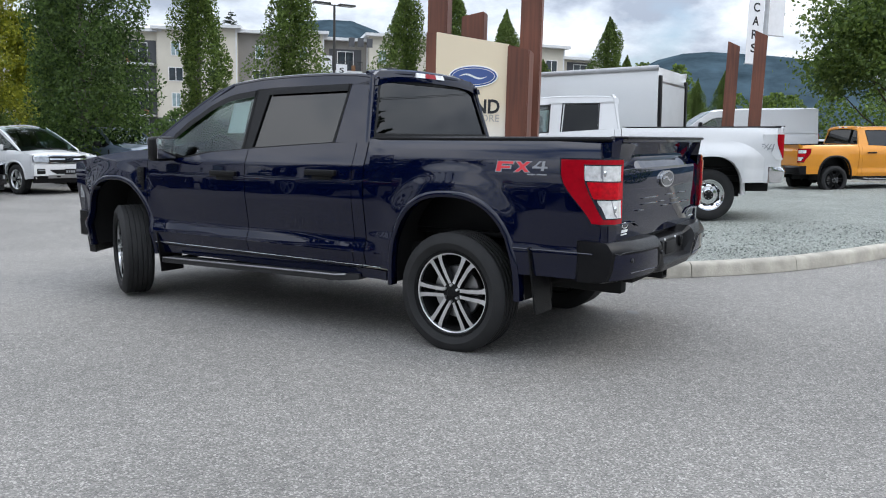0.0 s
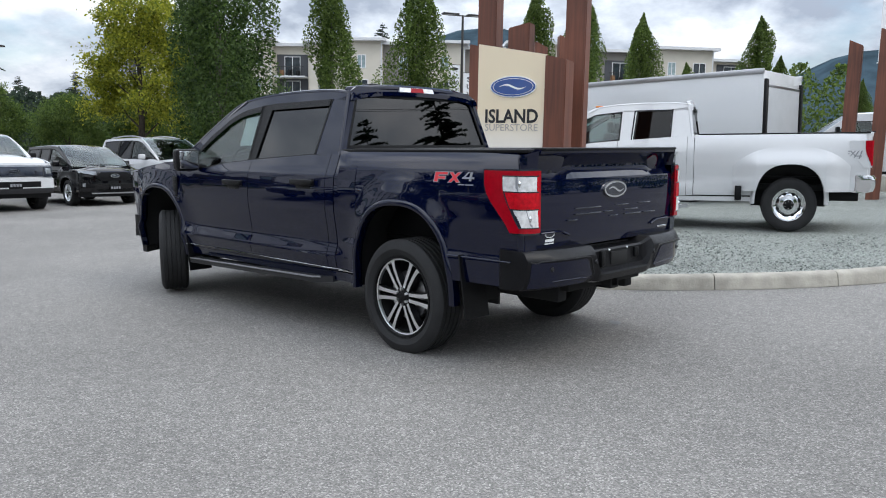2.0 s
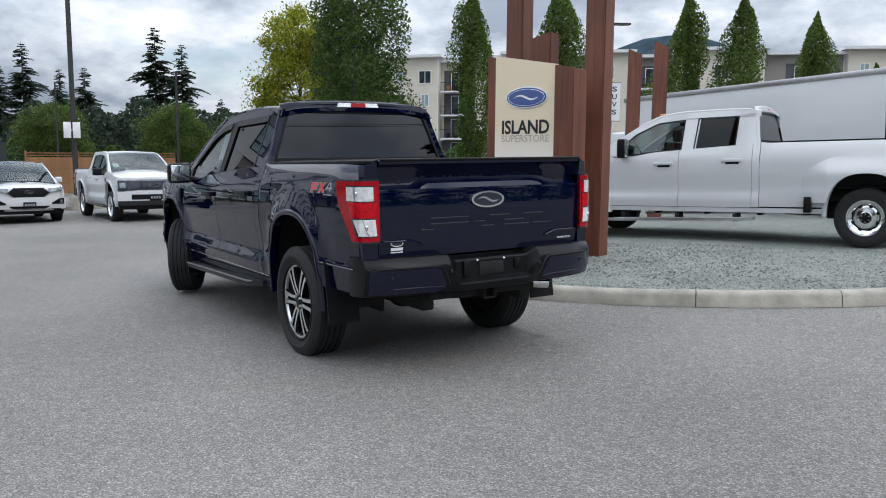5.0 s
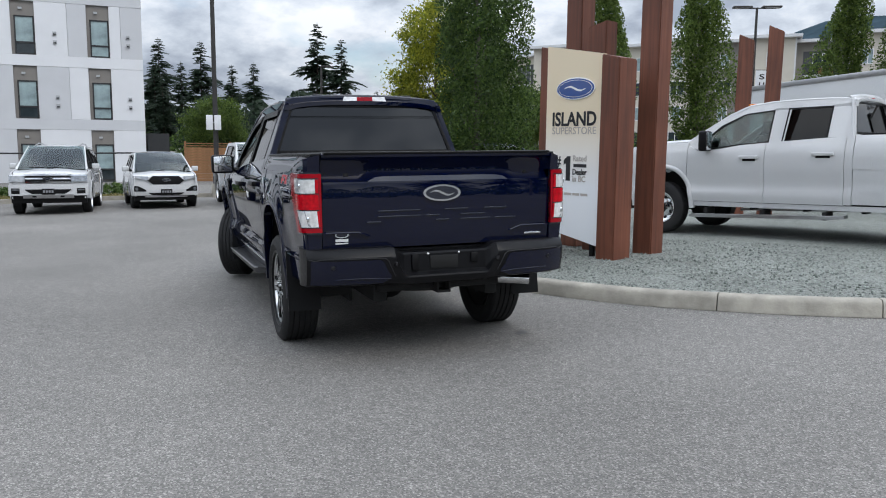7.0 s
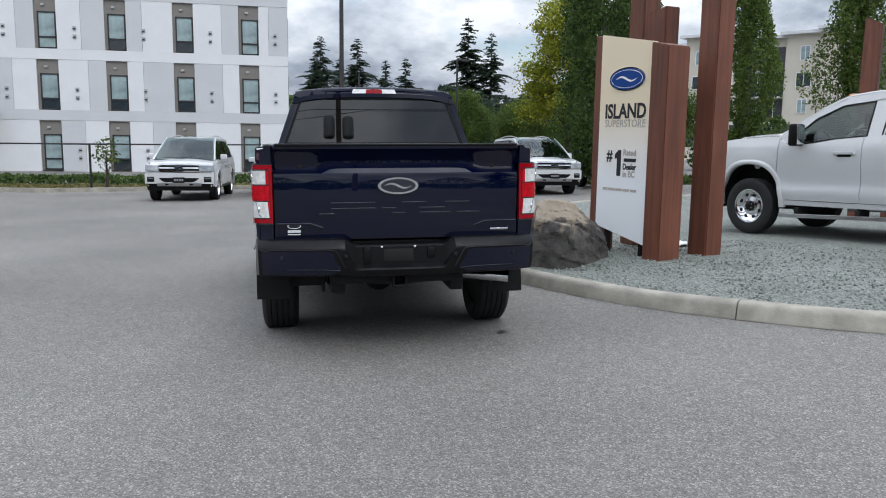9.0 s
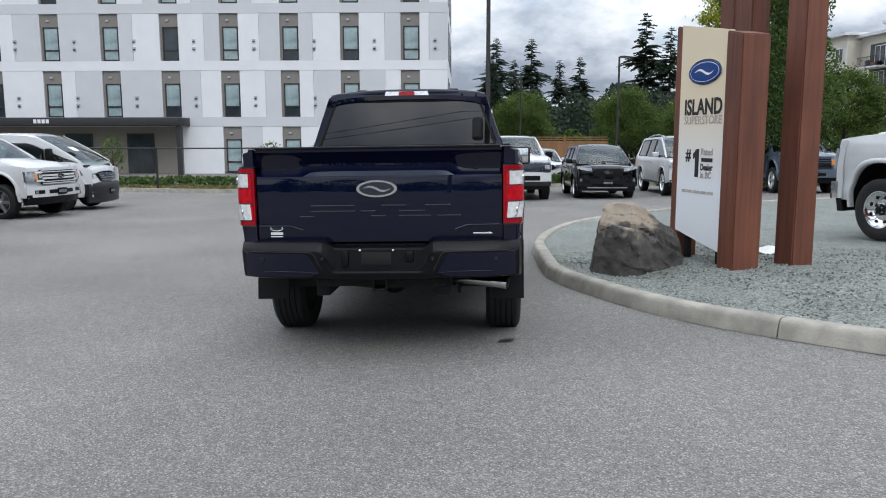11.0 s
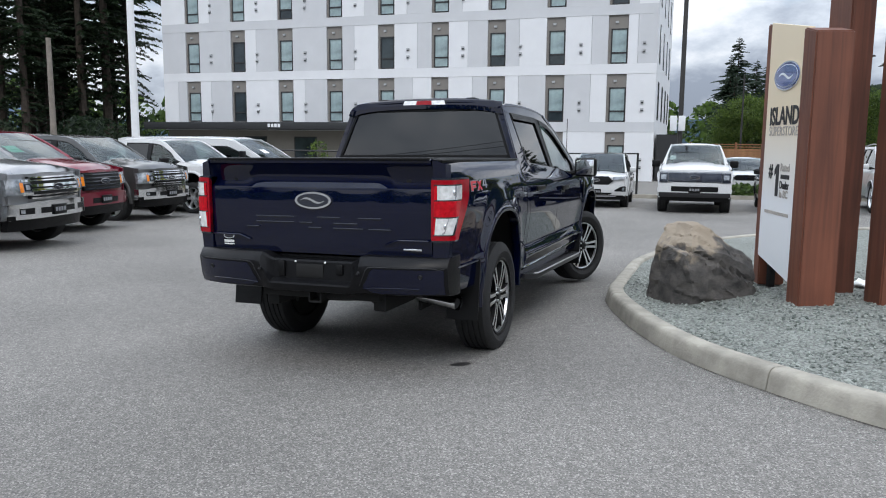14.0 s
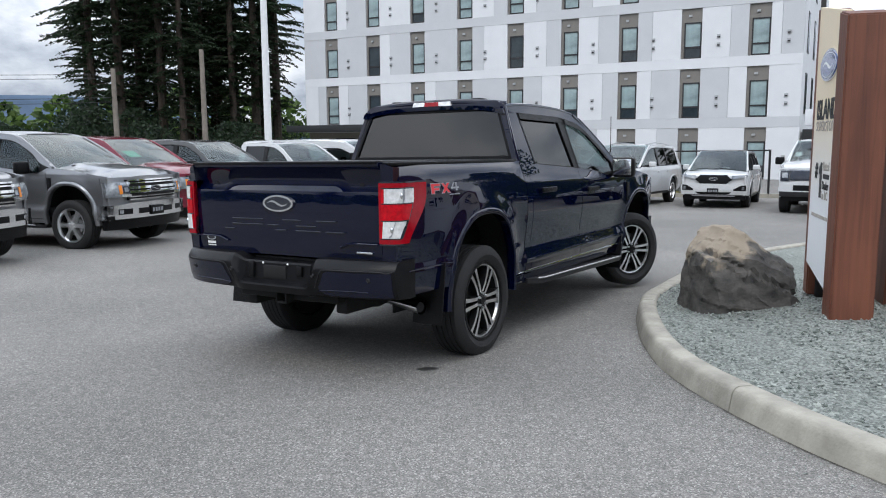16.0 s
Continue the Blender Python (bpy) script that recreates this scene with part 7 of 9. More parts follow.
def suv_spec(wb, xr, xf, hw, belt_z, roof_z, rt=0.38, **kw):
    """Sizes of a closed car from its main lengths."""
    k = belt_z
    cx = wb * 0.98  # foot of the windscreen pillar
    r0 = xr + 0.30
    rz = roof_z - 0.05
    s = dict(
        wb=wb, xr=xr, xf=xf, hw=hw, rt=rt, rim=rt * 0.64, tw=0.25, track=hw - 0.01, sill=0.36, arch=(rt + 0.055, rt + 0.05), flare=0.012,
        prof=[(0.28, hw - 0.05), (0.45, hw - 0.01), (0.70, hw), (0.95, hw), (k - 0.10, hw - 0.02), (k - 0.03, hw - 0.05), (k + 0.02, hw - 0.075)],
        belt=[(xr, k + 0.03), (0.6, k + 0.01), (wb * 0.55, k), (wb * 0.9, k - 0.02), (cx + 0.12, k - 0.01)], cabin=(xr + 0.3, wb * 0.86), floor=0.42, gh=(hw - 0.075, k, 0.34),
        rail_x=(r0, cx + 0.15),
        rail_top=[(r0, rz - 0.02), (r0 + 0.3, rz), (wb * 0.30, rz + 0.015), (wb * 0.52, rz), (wb * 0.66, rz - 0.06), (cx + 0.15, k + 0.03)],
        rail_low=[(r0, rz - 0.09), (wb * 0.30, rz - 0.06), (wb * 0.52, rz - 0.08), (wb * 0.64, rz - 0.15), (cx + 0.02, k + 0.05), (cx + 0.15, k + 0.0)],
        side_glass=[[(xr + 0.42, k + 0.06), (r0 + 0.10, rz - 0.10), (0.30, rz - 0.075), (0.36, k + 0.04)], [(0.46, k + 0.04), (0.40, rz - 0.075), (wb * 0.40, rz - 0.075), (wb * 0.43, k + 0.02)], [(wb * 0.46, k + 0.02), (wb * 0.43, rz - 0.085), (wb * 0.52, rz - 0.09), (wb * 0.64, rz - 0.16), (cx - 0.03, k + 0.08), (cx - 0.02, k + 0.015)]],
        pillars=[([(xr + 0.08, k + 0.01), (xr + 0.42, k + 0.01), (r0 + 0.10, rz - 0.08), (r0, rz - 0.05)], False), ([(0.36, k), (0.46, k), (0.40, rz - 0.06), (0.30, rz - 0.06)], True), ([(wb * 0.43, k), (wb * 0.46, k), (wb * 0.43, rz - 0.07), (wb * 0.40, rz - 0.06)], True)],
        roof_x=(r0 + 0.02, wb * 0.65), crown=0.05, ws=((cx + 0.28, k + 0.0, hw - 0.125), (wb * 0.64, rz + 0.005, hw - 0.275)), hood=(cx + 0.16, xf - 0.13), hood_crown=0.06, cuts=(0.42, wb * 0.44, wb * 0.86),
        mirror=(wb * 0.80, hw - 0.03, k + 0.0), mirror_size=(0.20, 0.16, 0.11), seats=(wb * 0.16, wb * 0.48), wheel="five", nose_in=0.10)
    s.update(kw)
    tab = s.get("fender", [(cx, k + 0.0), (wb + 0.1, k - 0.03), (xf - 0.35, k - 0.10), (xf, k - 0.18)])
    s["fender_top"] = lambda x: lerp_table(tab, x)
    return s


FACERS = "cars facing the lot"
big_suv = lambda: suv_spec(3.11, -1.15, 4.10, 1.0, 1.22, 1.93, rt=0.415, rack=STEEL, sill=0.42, face=dict(grille=(0.86, 1.10, 0.56), lamp=(0.90, 1.07, 0.57), bumper=(0.52, 0.84), bumper_mat=WHITE, low=0.32, z0=0.9), arch=(0.475, 0.475))
suv(by_front_axle(-16.85, 12.5, -35.0, 3.11), "white full-size suv with three chrome grille bars", WHITE, big_suv(), front_face("chrome_suv"), group=FACERS)
suv(by_front_axle(-11.25, 22.7, -32.0, 3.11), "white full-size suv with three chrome grille bars and roof rack", WHITE, big_suv(), front_face("chrome_suv"), group=FACERS)
edge_spec = suv_spec(2.85, -0.95, 3.78, 0.955, 1.10, 1.72, rt=0.375, face=dict(grille=(0.70, 0.96, 0.52), lamp=(0.86, 0.96, 0.50), bumper=(0.40, 0.72), bumper_mat=WHITE, low=0.26, z0=0.85, tuck=0.20), wheel="dark", roof_mat=BLACK)
suv(by_front_axle(-16.15, 15.55, -29.0, 2.85), "white mid-size suv with a wide black grille and dark roof", WHITE, edge_spec, front_face("wide_black"), group=FACERS)
esc_spec = suv_spec(2.71, -0.92, 3.62, 0.93, 1.06, 1.67, rt=0.355, face=dict(grille=(0.66, 0.92, 0.50), lamp=(0.84, 0.94, 0.48), bumper=(0.38, 0.68), bumper_mat=BLACK, low=0.25, z0=0.82, tuck=0.20), wheel="five", skid=STEEL)
suv(by_front_axle(-12.14, 19.71, -32.0, 2.71), "black compact suv with a wide dark grille", BLACK, esc_spec, front_face("wide_black"), group=FACERS)
far_spec = suv_spec(2.85, -0.95, 3.78, 0.955, 1.12, 1.75, rt=0.375, face=dict(grille=(0.70, 0.96, 0.52), lamp=(0.86, 0.96, 0.50), bumper=(0.40, 0.72), bumper_mat=BRONZE, low=0.26))
suv(by_front_axle(-3.4, 31.0, -100.0, 2.85), "dark grey suv parked beyond the gravel", BRONZE, far_spec, front_face("wide_black"))
wht_spec = suv_spec(2.71, -0.92, 3.62, 0.93, 1.04, 1.60, rt=0.34, face=dict(grille=(0.66, 0.88, 0.50), lamp=(0.80, 0.90, 0.48), bumper=(0.38, 0.68), bumper_mat=WHITE, low=0.25))
suv(by_front_axle(17.5, 41.0, 175.0, 2.71), "white car parked far off behind the orange pickup", WHITE, wht_spec, front_face("wide_black"), category="car", name="car")
suv(by_front_axle(-20.9, 24.0, -30.0, 2.71), "white car parked near the wooden fence", WHITE, wht_spec, front_face("wide_black"), category="car", name="car")


# ---- vans and the box truck ----
def van(m, label, mat):
    wb, xr, xf, hw, k, rz = 3.75, -1.05, 4.72, 1.0, 1.34, 2.06
    s = suv_spec(wb, xr, xf, hw, k, rz + 0.05, rt=0.35, sill=0.36,
                 face=dict(grille=(0.80, 1.04, 0.42), lamp=(0.92, 1.12, 0.55), bumper=(0.40, 0.76), bumper_mat=PLASTIC_GREY, low=0.20, rake=0.16, z0=0.7, tuck=0.22), nose_in=0.14)
    cx = wb * 1.02
    s.update(belt=[(xr, k), (cx, k), (cx + 0.4, k - 0.02)], gh=(hw - 0.03, k, 0.10), rail_x=(xr + 0.12, cx + 0.45),
             rail_top=[(xr + 0.12, rz), (wb * 0.5, rz + 0.01), (wb * 0.78, rz - 0.02), (wb * 0.86, rz - 0.10), (cx + 0.45, k + 0.02)],
             rail_low=[(xr + 0.12, k - 0.02), (wb * 0.62, k - 0.02), (wb * 0.623, rz - 0.22), (wb * 0.80, rz - 0.22), (cx + 0.10, k + 0.10), (cx + 0.45, k - 0.02)],
             side_glass=[[(wb * 0.635, k + 0.01), (wb * 0.635, rz - 0.24), (wb * 0.79, rz - 0.24), (cx + 0.02, k + 0.12), (cx + 0.03, k + 0.01)]], pillars=[], roof_x=(xr + 0.14, wb * 0.84), crown=0.06,
             ws=((cx + 0.62, k - 0.02, hw - 0.12), (wb * 0.85, rz - 0.02, hw - 0.20)), hood=(cx + 0.50, xf - 0.10), cuts=(0.55, wb * 0.60, wb * 0.88), mirror=(wb * 0.95, hw, k + 0.02), mirror_size=(0.20, 0.34, 0.12), mirror_mat=PLASTIC, seats=(wb * 0.62,), cabin=(xr + 0.2, wb * 0.9))
    tab = [(wb * 0.88, k), (cx + 0.5, k - 0.02), (xf - 0.35, k - 0.16), (xf, k - 0.26)]
    s["fender_top"] = lambda x: lerp_table(tab, x)
    return suv(m, label, mat, s, front_face("van"), category="van", name="van")


v1 = van(by_front_axle(-17.75, 5.25, 60.0, 3.75), "white cargo van with a black grille", WHITE)
window_paper(v1, "green-white paper inside the windscreen", PAPER, (4.0, -0.55, 1.68), (0.30, 0.22))
van(stand(13.9, 31.6, 176.0, 3.75, size=(1.0, 1.0, 1.25)), "white high-roof van parked behind the box truck", WHITE)


# toned below the box's white: shade put into the sun-facing door's colour
DOOR_TONED = plain("grey_door_skin", (0.40, 0.41, 0.42), 0.6, vary=0.06, scale=2.0)


def box_truck(m):
    car = thing("box_truck", m, "white box truck with a roller door and black corner posts", "truck")
    L, w, z0, z1 = 7.2, 1.22, 0.95, 3.22
    bm = bmesh.new()
    box(bm, (-2.0, -w, z0), (-2.0 + L, w, z1 - 0.06), 0.02)
    part("cargo_box", bm, WHITE, car)
    for y in (-w, w):
        bm = bmesh.new()
        box(bm, (-2.01, y - 0.03, z1 - 0.14), (-2.0 + L, y + 0.03, z1 - 0.02), 0.012)
        part("roof_edge", bm, STEEL, car)
        bm = bmesh.new()
        box(bm, (-2.01, y - 0.02, z0 - 0.05), (-2.0 + L, y + 0.02, z0 + 0.10), 0.01)
        part("lower_rail", bm, STEEL, car)
    bm = bmesh.new()
    box(bm, (-2.03, -w + 0.22, z0 + 0.05), (-1.995, w - 0.22, z1 - 0.36), 0.01)
    door = part("roller_door", bm, DOOR_TONED, car, "plain light grey rear door")
    for z in (z0 + 0.07, z1 - 0.42):
        bm = bmesh.new()
        box(bm, (-2.040, -w + 0.24, z), (-2.028, w - 0.24, z + 0.05), 0.003)
        part("door_rail", bm, STEEL, door)
    for y in (-w + 0.11, w - 0.11):
        bm = bmesh.new()
        box(bm, (-2.06, y - 0.075, z0), (-1.99, y + 0.075, z1 - 0.25), 0.015)
        part("corner_post", bm, PLASTIC, car)
    bm = bmesh.new()
    box(bm, (-2.0, -0.45, 0.62), (L - 0.5, 0.45, 0.93), 0.02)
    part("frame", bm, UNDER, car)
    bm = bmesh.new()
    box(bm, (5.25, -1.0, 0.55), (6.9, 1.0, 1.45), 0.12)
    box(bm, (5.25, -0.95, 1.40), (6.3, 0.95, 2.30), 0.18)
    part("cab", bm, WHITE, car)
    s = dict(rt=0.40, tw=0.24, rim=0.24, wb=5.6, track=1.08, dual=True, wheel="dish")
    add_wheels(car, s)
    return car


bt = Vector((5.95, 19.9))
box_truck(stand(bt.x + 2.0 * math.cos(radians(147.7)), bt.y + 2.0 * math.sin(radians(147.7)), 147.7, 5.6, up=0.0))


# ---- materials of the far things ----
PANEL_WHITE = plain("white_wall_panel", (0.71, 0.72, 0.74), 0.7, vary=0.035, scale=0.8)
PANEL_GREY = plain("light_grey_wall_panel", (0.56, 0.57, 0.59), 0.7, vary=0.035, scale=0.8)
SURROUND = plain("brown_grey_panel", (0.215, 0.20, 0.183), 0.7, vary=0.06, scale=2)
FRAME_DARK = plain("dark_window_frame", (0.025, 0.026, 0.028), 0.5, vary=0.05)
FRAME_WHITE = plain("white_window_frame", (0.75, 0.75, 0.74), 0.5, vary=0.04)
PANE = plain("building_pane", (0.030, 0.040, 0.046), 0.06, vary=0.6, scale=0.9, spec=0.6)
# drawn blinds, with the sky's teal reflection painted into the colour
PANE_BLIND_SKY = plain("pane_with_blind", (0.27, 0.35, 0.36), 0.08, vary=0.35, scale=1.6, spec=0.6)
STUCCO = plain("cream_stucco", (0.58, 0.54, 0.46), 0.85, vary=0.06, scale=0.6)
STUCCO_GREY = plain("grey_siding", (0.23, 0.215, 0.195), 0.85, vary=0.07, scale=0.6)
STUCCO_DARK = plain("dark_siding", (0.075, 0.078, 0.085), 0.8, vary=0.08, scale=0.6)
ROOF_TRIM = plain("white_roof_trim", (0.62, 0.63, 0.64), 0.6, vary=0.04)
CANOPY = plain("dark_canopy", (0.025, 0.026, 0.028), 0.6, vary=0.1)
TAUPE = plain("taupe_wall", (0.24, 0.22, 0.19), 0.8, vary=0.08, scale=1)
FENCE_WOOD = plain("cedar_fence", (0.25, 0.125, 0.056), 0.75, vary=0.25, scale=4, bump=0.3)
IRON = plain("black_iron", (0.015, 0.015, 0.016), 0.5, vary=0.1)
POLE_GREY = plain("galvanised_pole", (0.42, 0.43, 0.44), 0.5, 0.4, vary=0.1)
POLE_WHITE = plain("white_pole", (0.72, 0.73, 0.74), 0.5, vary=0.05)
POLE_DARK = plain("dark_bronze_pole", (0.035, 0.033, 0.032), 0.5, vary=0.1)
GREY_POLE_WOOD = plain("weathered_pole_wood", (0.20, 0.175, 0.15), 0.85, vary=0.2, scale=3)
BANNER = plain("banner_cloth", (0.74, 0.75, 0.77), 0.7, vary=0.05)


def wall_frame(origin, along, normal):
    """A pose whose x runs along a wall, y out of it, z up."""
    a, n = Vector((*along, 0)).normalized(), Vector((*normal, 0)).normalized()
    m = Matrix.Identity(4)
    m.col[0][:3], m.col[1][:3], m.col[2][:3], m.col[3][:3] = a, n, (0, 0, 1), origin
    return m


def block(name, lo, hi, mat, parent, bevel=0.0, label=""):
    bm = bmesh.new()
    box(bm, lo, hi, bevel)
    return part(name, bm, mat, parent, label, smooth=bevel > 0)


def shared(name, me, parent, m):
    ob = new(name, me)
    ob.parent, ob.matrix_basis = parent, m
    return ob


def box_mesh(name, boxes, mats):
    bm = bmesh.new()
    for lo, hi, k in boxes:
        box(bm, lo, hi, mat=k)
    return finish(bm, name, mats, smooth=False)


# ---- the white apartment building ----
def white_building():
    right, left = Vector((-30.07, 24.70)), Vector((-45.66, -0.87))
    along = (right - left).normalized()
    nrm = Vector((along.y, -along.x))  # towards the lot
    L = (right - left).length
    base = -0.62
    ob = thing("apartment_building", wall_frame((-51.27, -1.41, -0.181), along, nrm) @ Matrix.Scale(1.107, 4), "white and light grey panelled apartment building with narrow dark windows", "building")
    tops = [2.26 + 2.97 * k for k in range(4)]
    H = tops[-1] + 0.55
    cols = [L - 2.48 - 3.222 * k for k in range(9)]
    # solid body behind the cladding, then bands and panels between the windows
    block("wall", (0, -16, base), (L, -0.30, H), PANEL_WHITE, ob)
    edges = sorted(cols)
    spans = []
    x = 0.0
    for c in edges:
        spans.append((x, c))
        x = c + 1.0
    spans.append((x, L))
    rng = random.Random(5)
    for f, zt in enumerate(tops):
        zb = zt - 2.46 if f else base
        if f == 0:
            zb = base
        for k, (a, b) in enumerate(spans):
            if f == 0 and b < 16.4:
                continue
            cut = a + (b - a) * rng.choice((0.0, 0.34, 0.5, 0.62, 1.0))
            for p, q, mt in ((a, cut, PANEL_WHITE), (cut, b, PANEL_GREY)):
                if q - p > 0.05:
                    block("wall_panel", (p + 0.006, -0.30, zb), (q - 0.006, 0.0, zt), mt if (k + f) % 3 else (PANEL_GREY if mt is PANEL_WHITE else PANEL_WHITE), ob)
        z2 = tops[f + 1] - 2.46 if f + 1 < len(tops) else H
        block("floor_band", (0, -0.30, zt + 0.004), (L, 0.012, z2 - 0.004), PANEL_WHITE if f % 2 else PANEL_GREY, ob)
    # windows
    sur = box_mesh("window", [((0, -0.26, 0), (1.0, -0.10, 2.46), 0)], [SURROUND])
    frm = box_mesh("window_frame", [((0.14, -0.10, 0.02), (0.20, -0.03, 1.78), 0), ((0.92, -0.10, 0.02), (0.98, -0.03, 1.78), 0), ((0.14, -0.10, 1.72), (0.98, -0.03, 1.78), 0), ((0.14, -0.10, 0.02), (0.98, -0.03, 0.08), 0), ((0.14, -0.10, 0.52), (0.98, -0.03, 0.60), 0)], [FRAME_DARK])
    panes = [box_mesh("pane", [((0.20, -0.085, 0.08), (0.92, -0.07, 0.52), 0), ((0.20, -0.085, 0.60), (0.92, -0.07, 1.72), 1)], mm) for mm in ([PANE, PANE], [PANE, PANE_BLIND_SKY], [PANE_BLIND_SKY, PANE_BLIND_SKY], [PANE_BLIND_SKY, PANE_BLIND_SKY])]
    lamp_me = box_mesh("wall_lamp", [((0.34, -0.10, 2.06), (0.50, -0.02, 2.16), 0)], [POLE_GREY])
    vent_me = box_mesh("vent", [((0, 0.0, 0), (0.16, 0.07, 0.16), 0), ((0.02, 0.07, 0.01), (0.14, 0.075, 0.07), 1)], [POLE_GREY, FRAME_DARK])
    for f, zt in enumerate(tops):
        for k, c in enumerate(cols):
            if f == 0 and c < 16.0:
                continue
            w = shared("window", sur, ob, Matrix.Translation((c, 0, zt - 2.46)))
            shared("window_frame", frm, w, Matrix.Identity(4))
            shared("pane", panes[rng.randrange(4)], w, Matrix.Identity(4))
            shared("wall_lamp", lamp_me, w, Matrix.Identity(4))
            for dz in (0.55, 0.95):
                shared("vent", vent_me, ob, Matrix.Translation((c + 1.75, 0.0, zt - 2.46 + dz)))
    # canopy and recessed ground floor
    block("canopy", (-0.4, -0.28, 2.30), (16.0, 1.6, 2.72), CANOPY, ob, 0.02)
    block("canopy_post", (15.75, 1.2, base), (15.95, 1.45, 2.30), CANOPY, ob)
    block("entrance_wall", (0, -0.34, base), (16.3, -0.295, 2.3), TAUPE, ob)
    for k in range(4):
        x = 2.2 + 3.4 * k
        w = block("entrance_window", (x, -0.30, base + 0.2), (x + 1.5, -0.24, 1.9), FRAME_DARK, ob)
        block("pane", (x + 0.08, -0.25, base + 0.28), (x + 1.42, -0.225, 1.82), PANE, w)
    for k in range(4):
        block("number_bar", (8.3 + 0.22 * k, 1.6, 2.42), (8.46 + 0.22 * k, 1.612, 2.62), BANNER, ob)
    # the end wall with its slot windows
    for f, zt in enumerate(tops[1:]):
        for y in (-2.2, -6.0, -9.8, -13.4):
            w = block("end_window", (L - 0.02, y - 0.45, zt - 2.3), (L + 0.03, y + 0.45, zt - 0.3), FRAME_DARK, ob)
            block("pane", (L + 0.028, y - 0.36, zt - 2.2), (L + 0.036, y + 0.36, zt - 0.4), PANE, w)
    block("parapet", (-0.1, -16.1, H), (L + 0.1, 0.1, H + 0.35), PANEL_GREY, ob)
    block("bin_store", (L + 0.1, -3.0, base), (L + 1.15, -0.6, 2.15), CANOPY, ob)
    return ob


white_building()


# ---- the cream apartment building behind the trees ----
def window_set(w, h, split, mats):
    frame_me = box_mesh("window", [((0, -0.05, 0), (0.07, 0.05, h), 0), ((w - 0.07, -0.05, 0), (w, 0.05, h), 0), ((0, -0.05, 0), (w, 0.05, 0.07), 0), ((0, -0.05, h - 0.07), (w, 0.05, h), 0), ((w * split - 0.03, -0.04, 0.07), (w * split + 0.03, 0.045, h - 0.07), 0)], [mats[0]])
    pane_me = box_mesh("pane", [((0.07, -0.02, 0.07), (w - 0.07, 0.01, h - 0.07), 0)], [mats[1]])
    return frame_me, pane_me


WIN_A = window_set(1.5, 1.45, 0.5, (FRAME_WHITE, PANE))
WIN_B = window_set(0.95, 1.45, 0.5, (FRAME_WHITE, PANE_BLIND_SKY))
WIN_DOOR = window_set(1.8, 2.1, 0.5, (FRAME_WHITE, PANE))


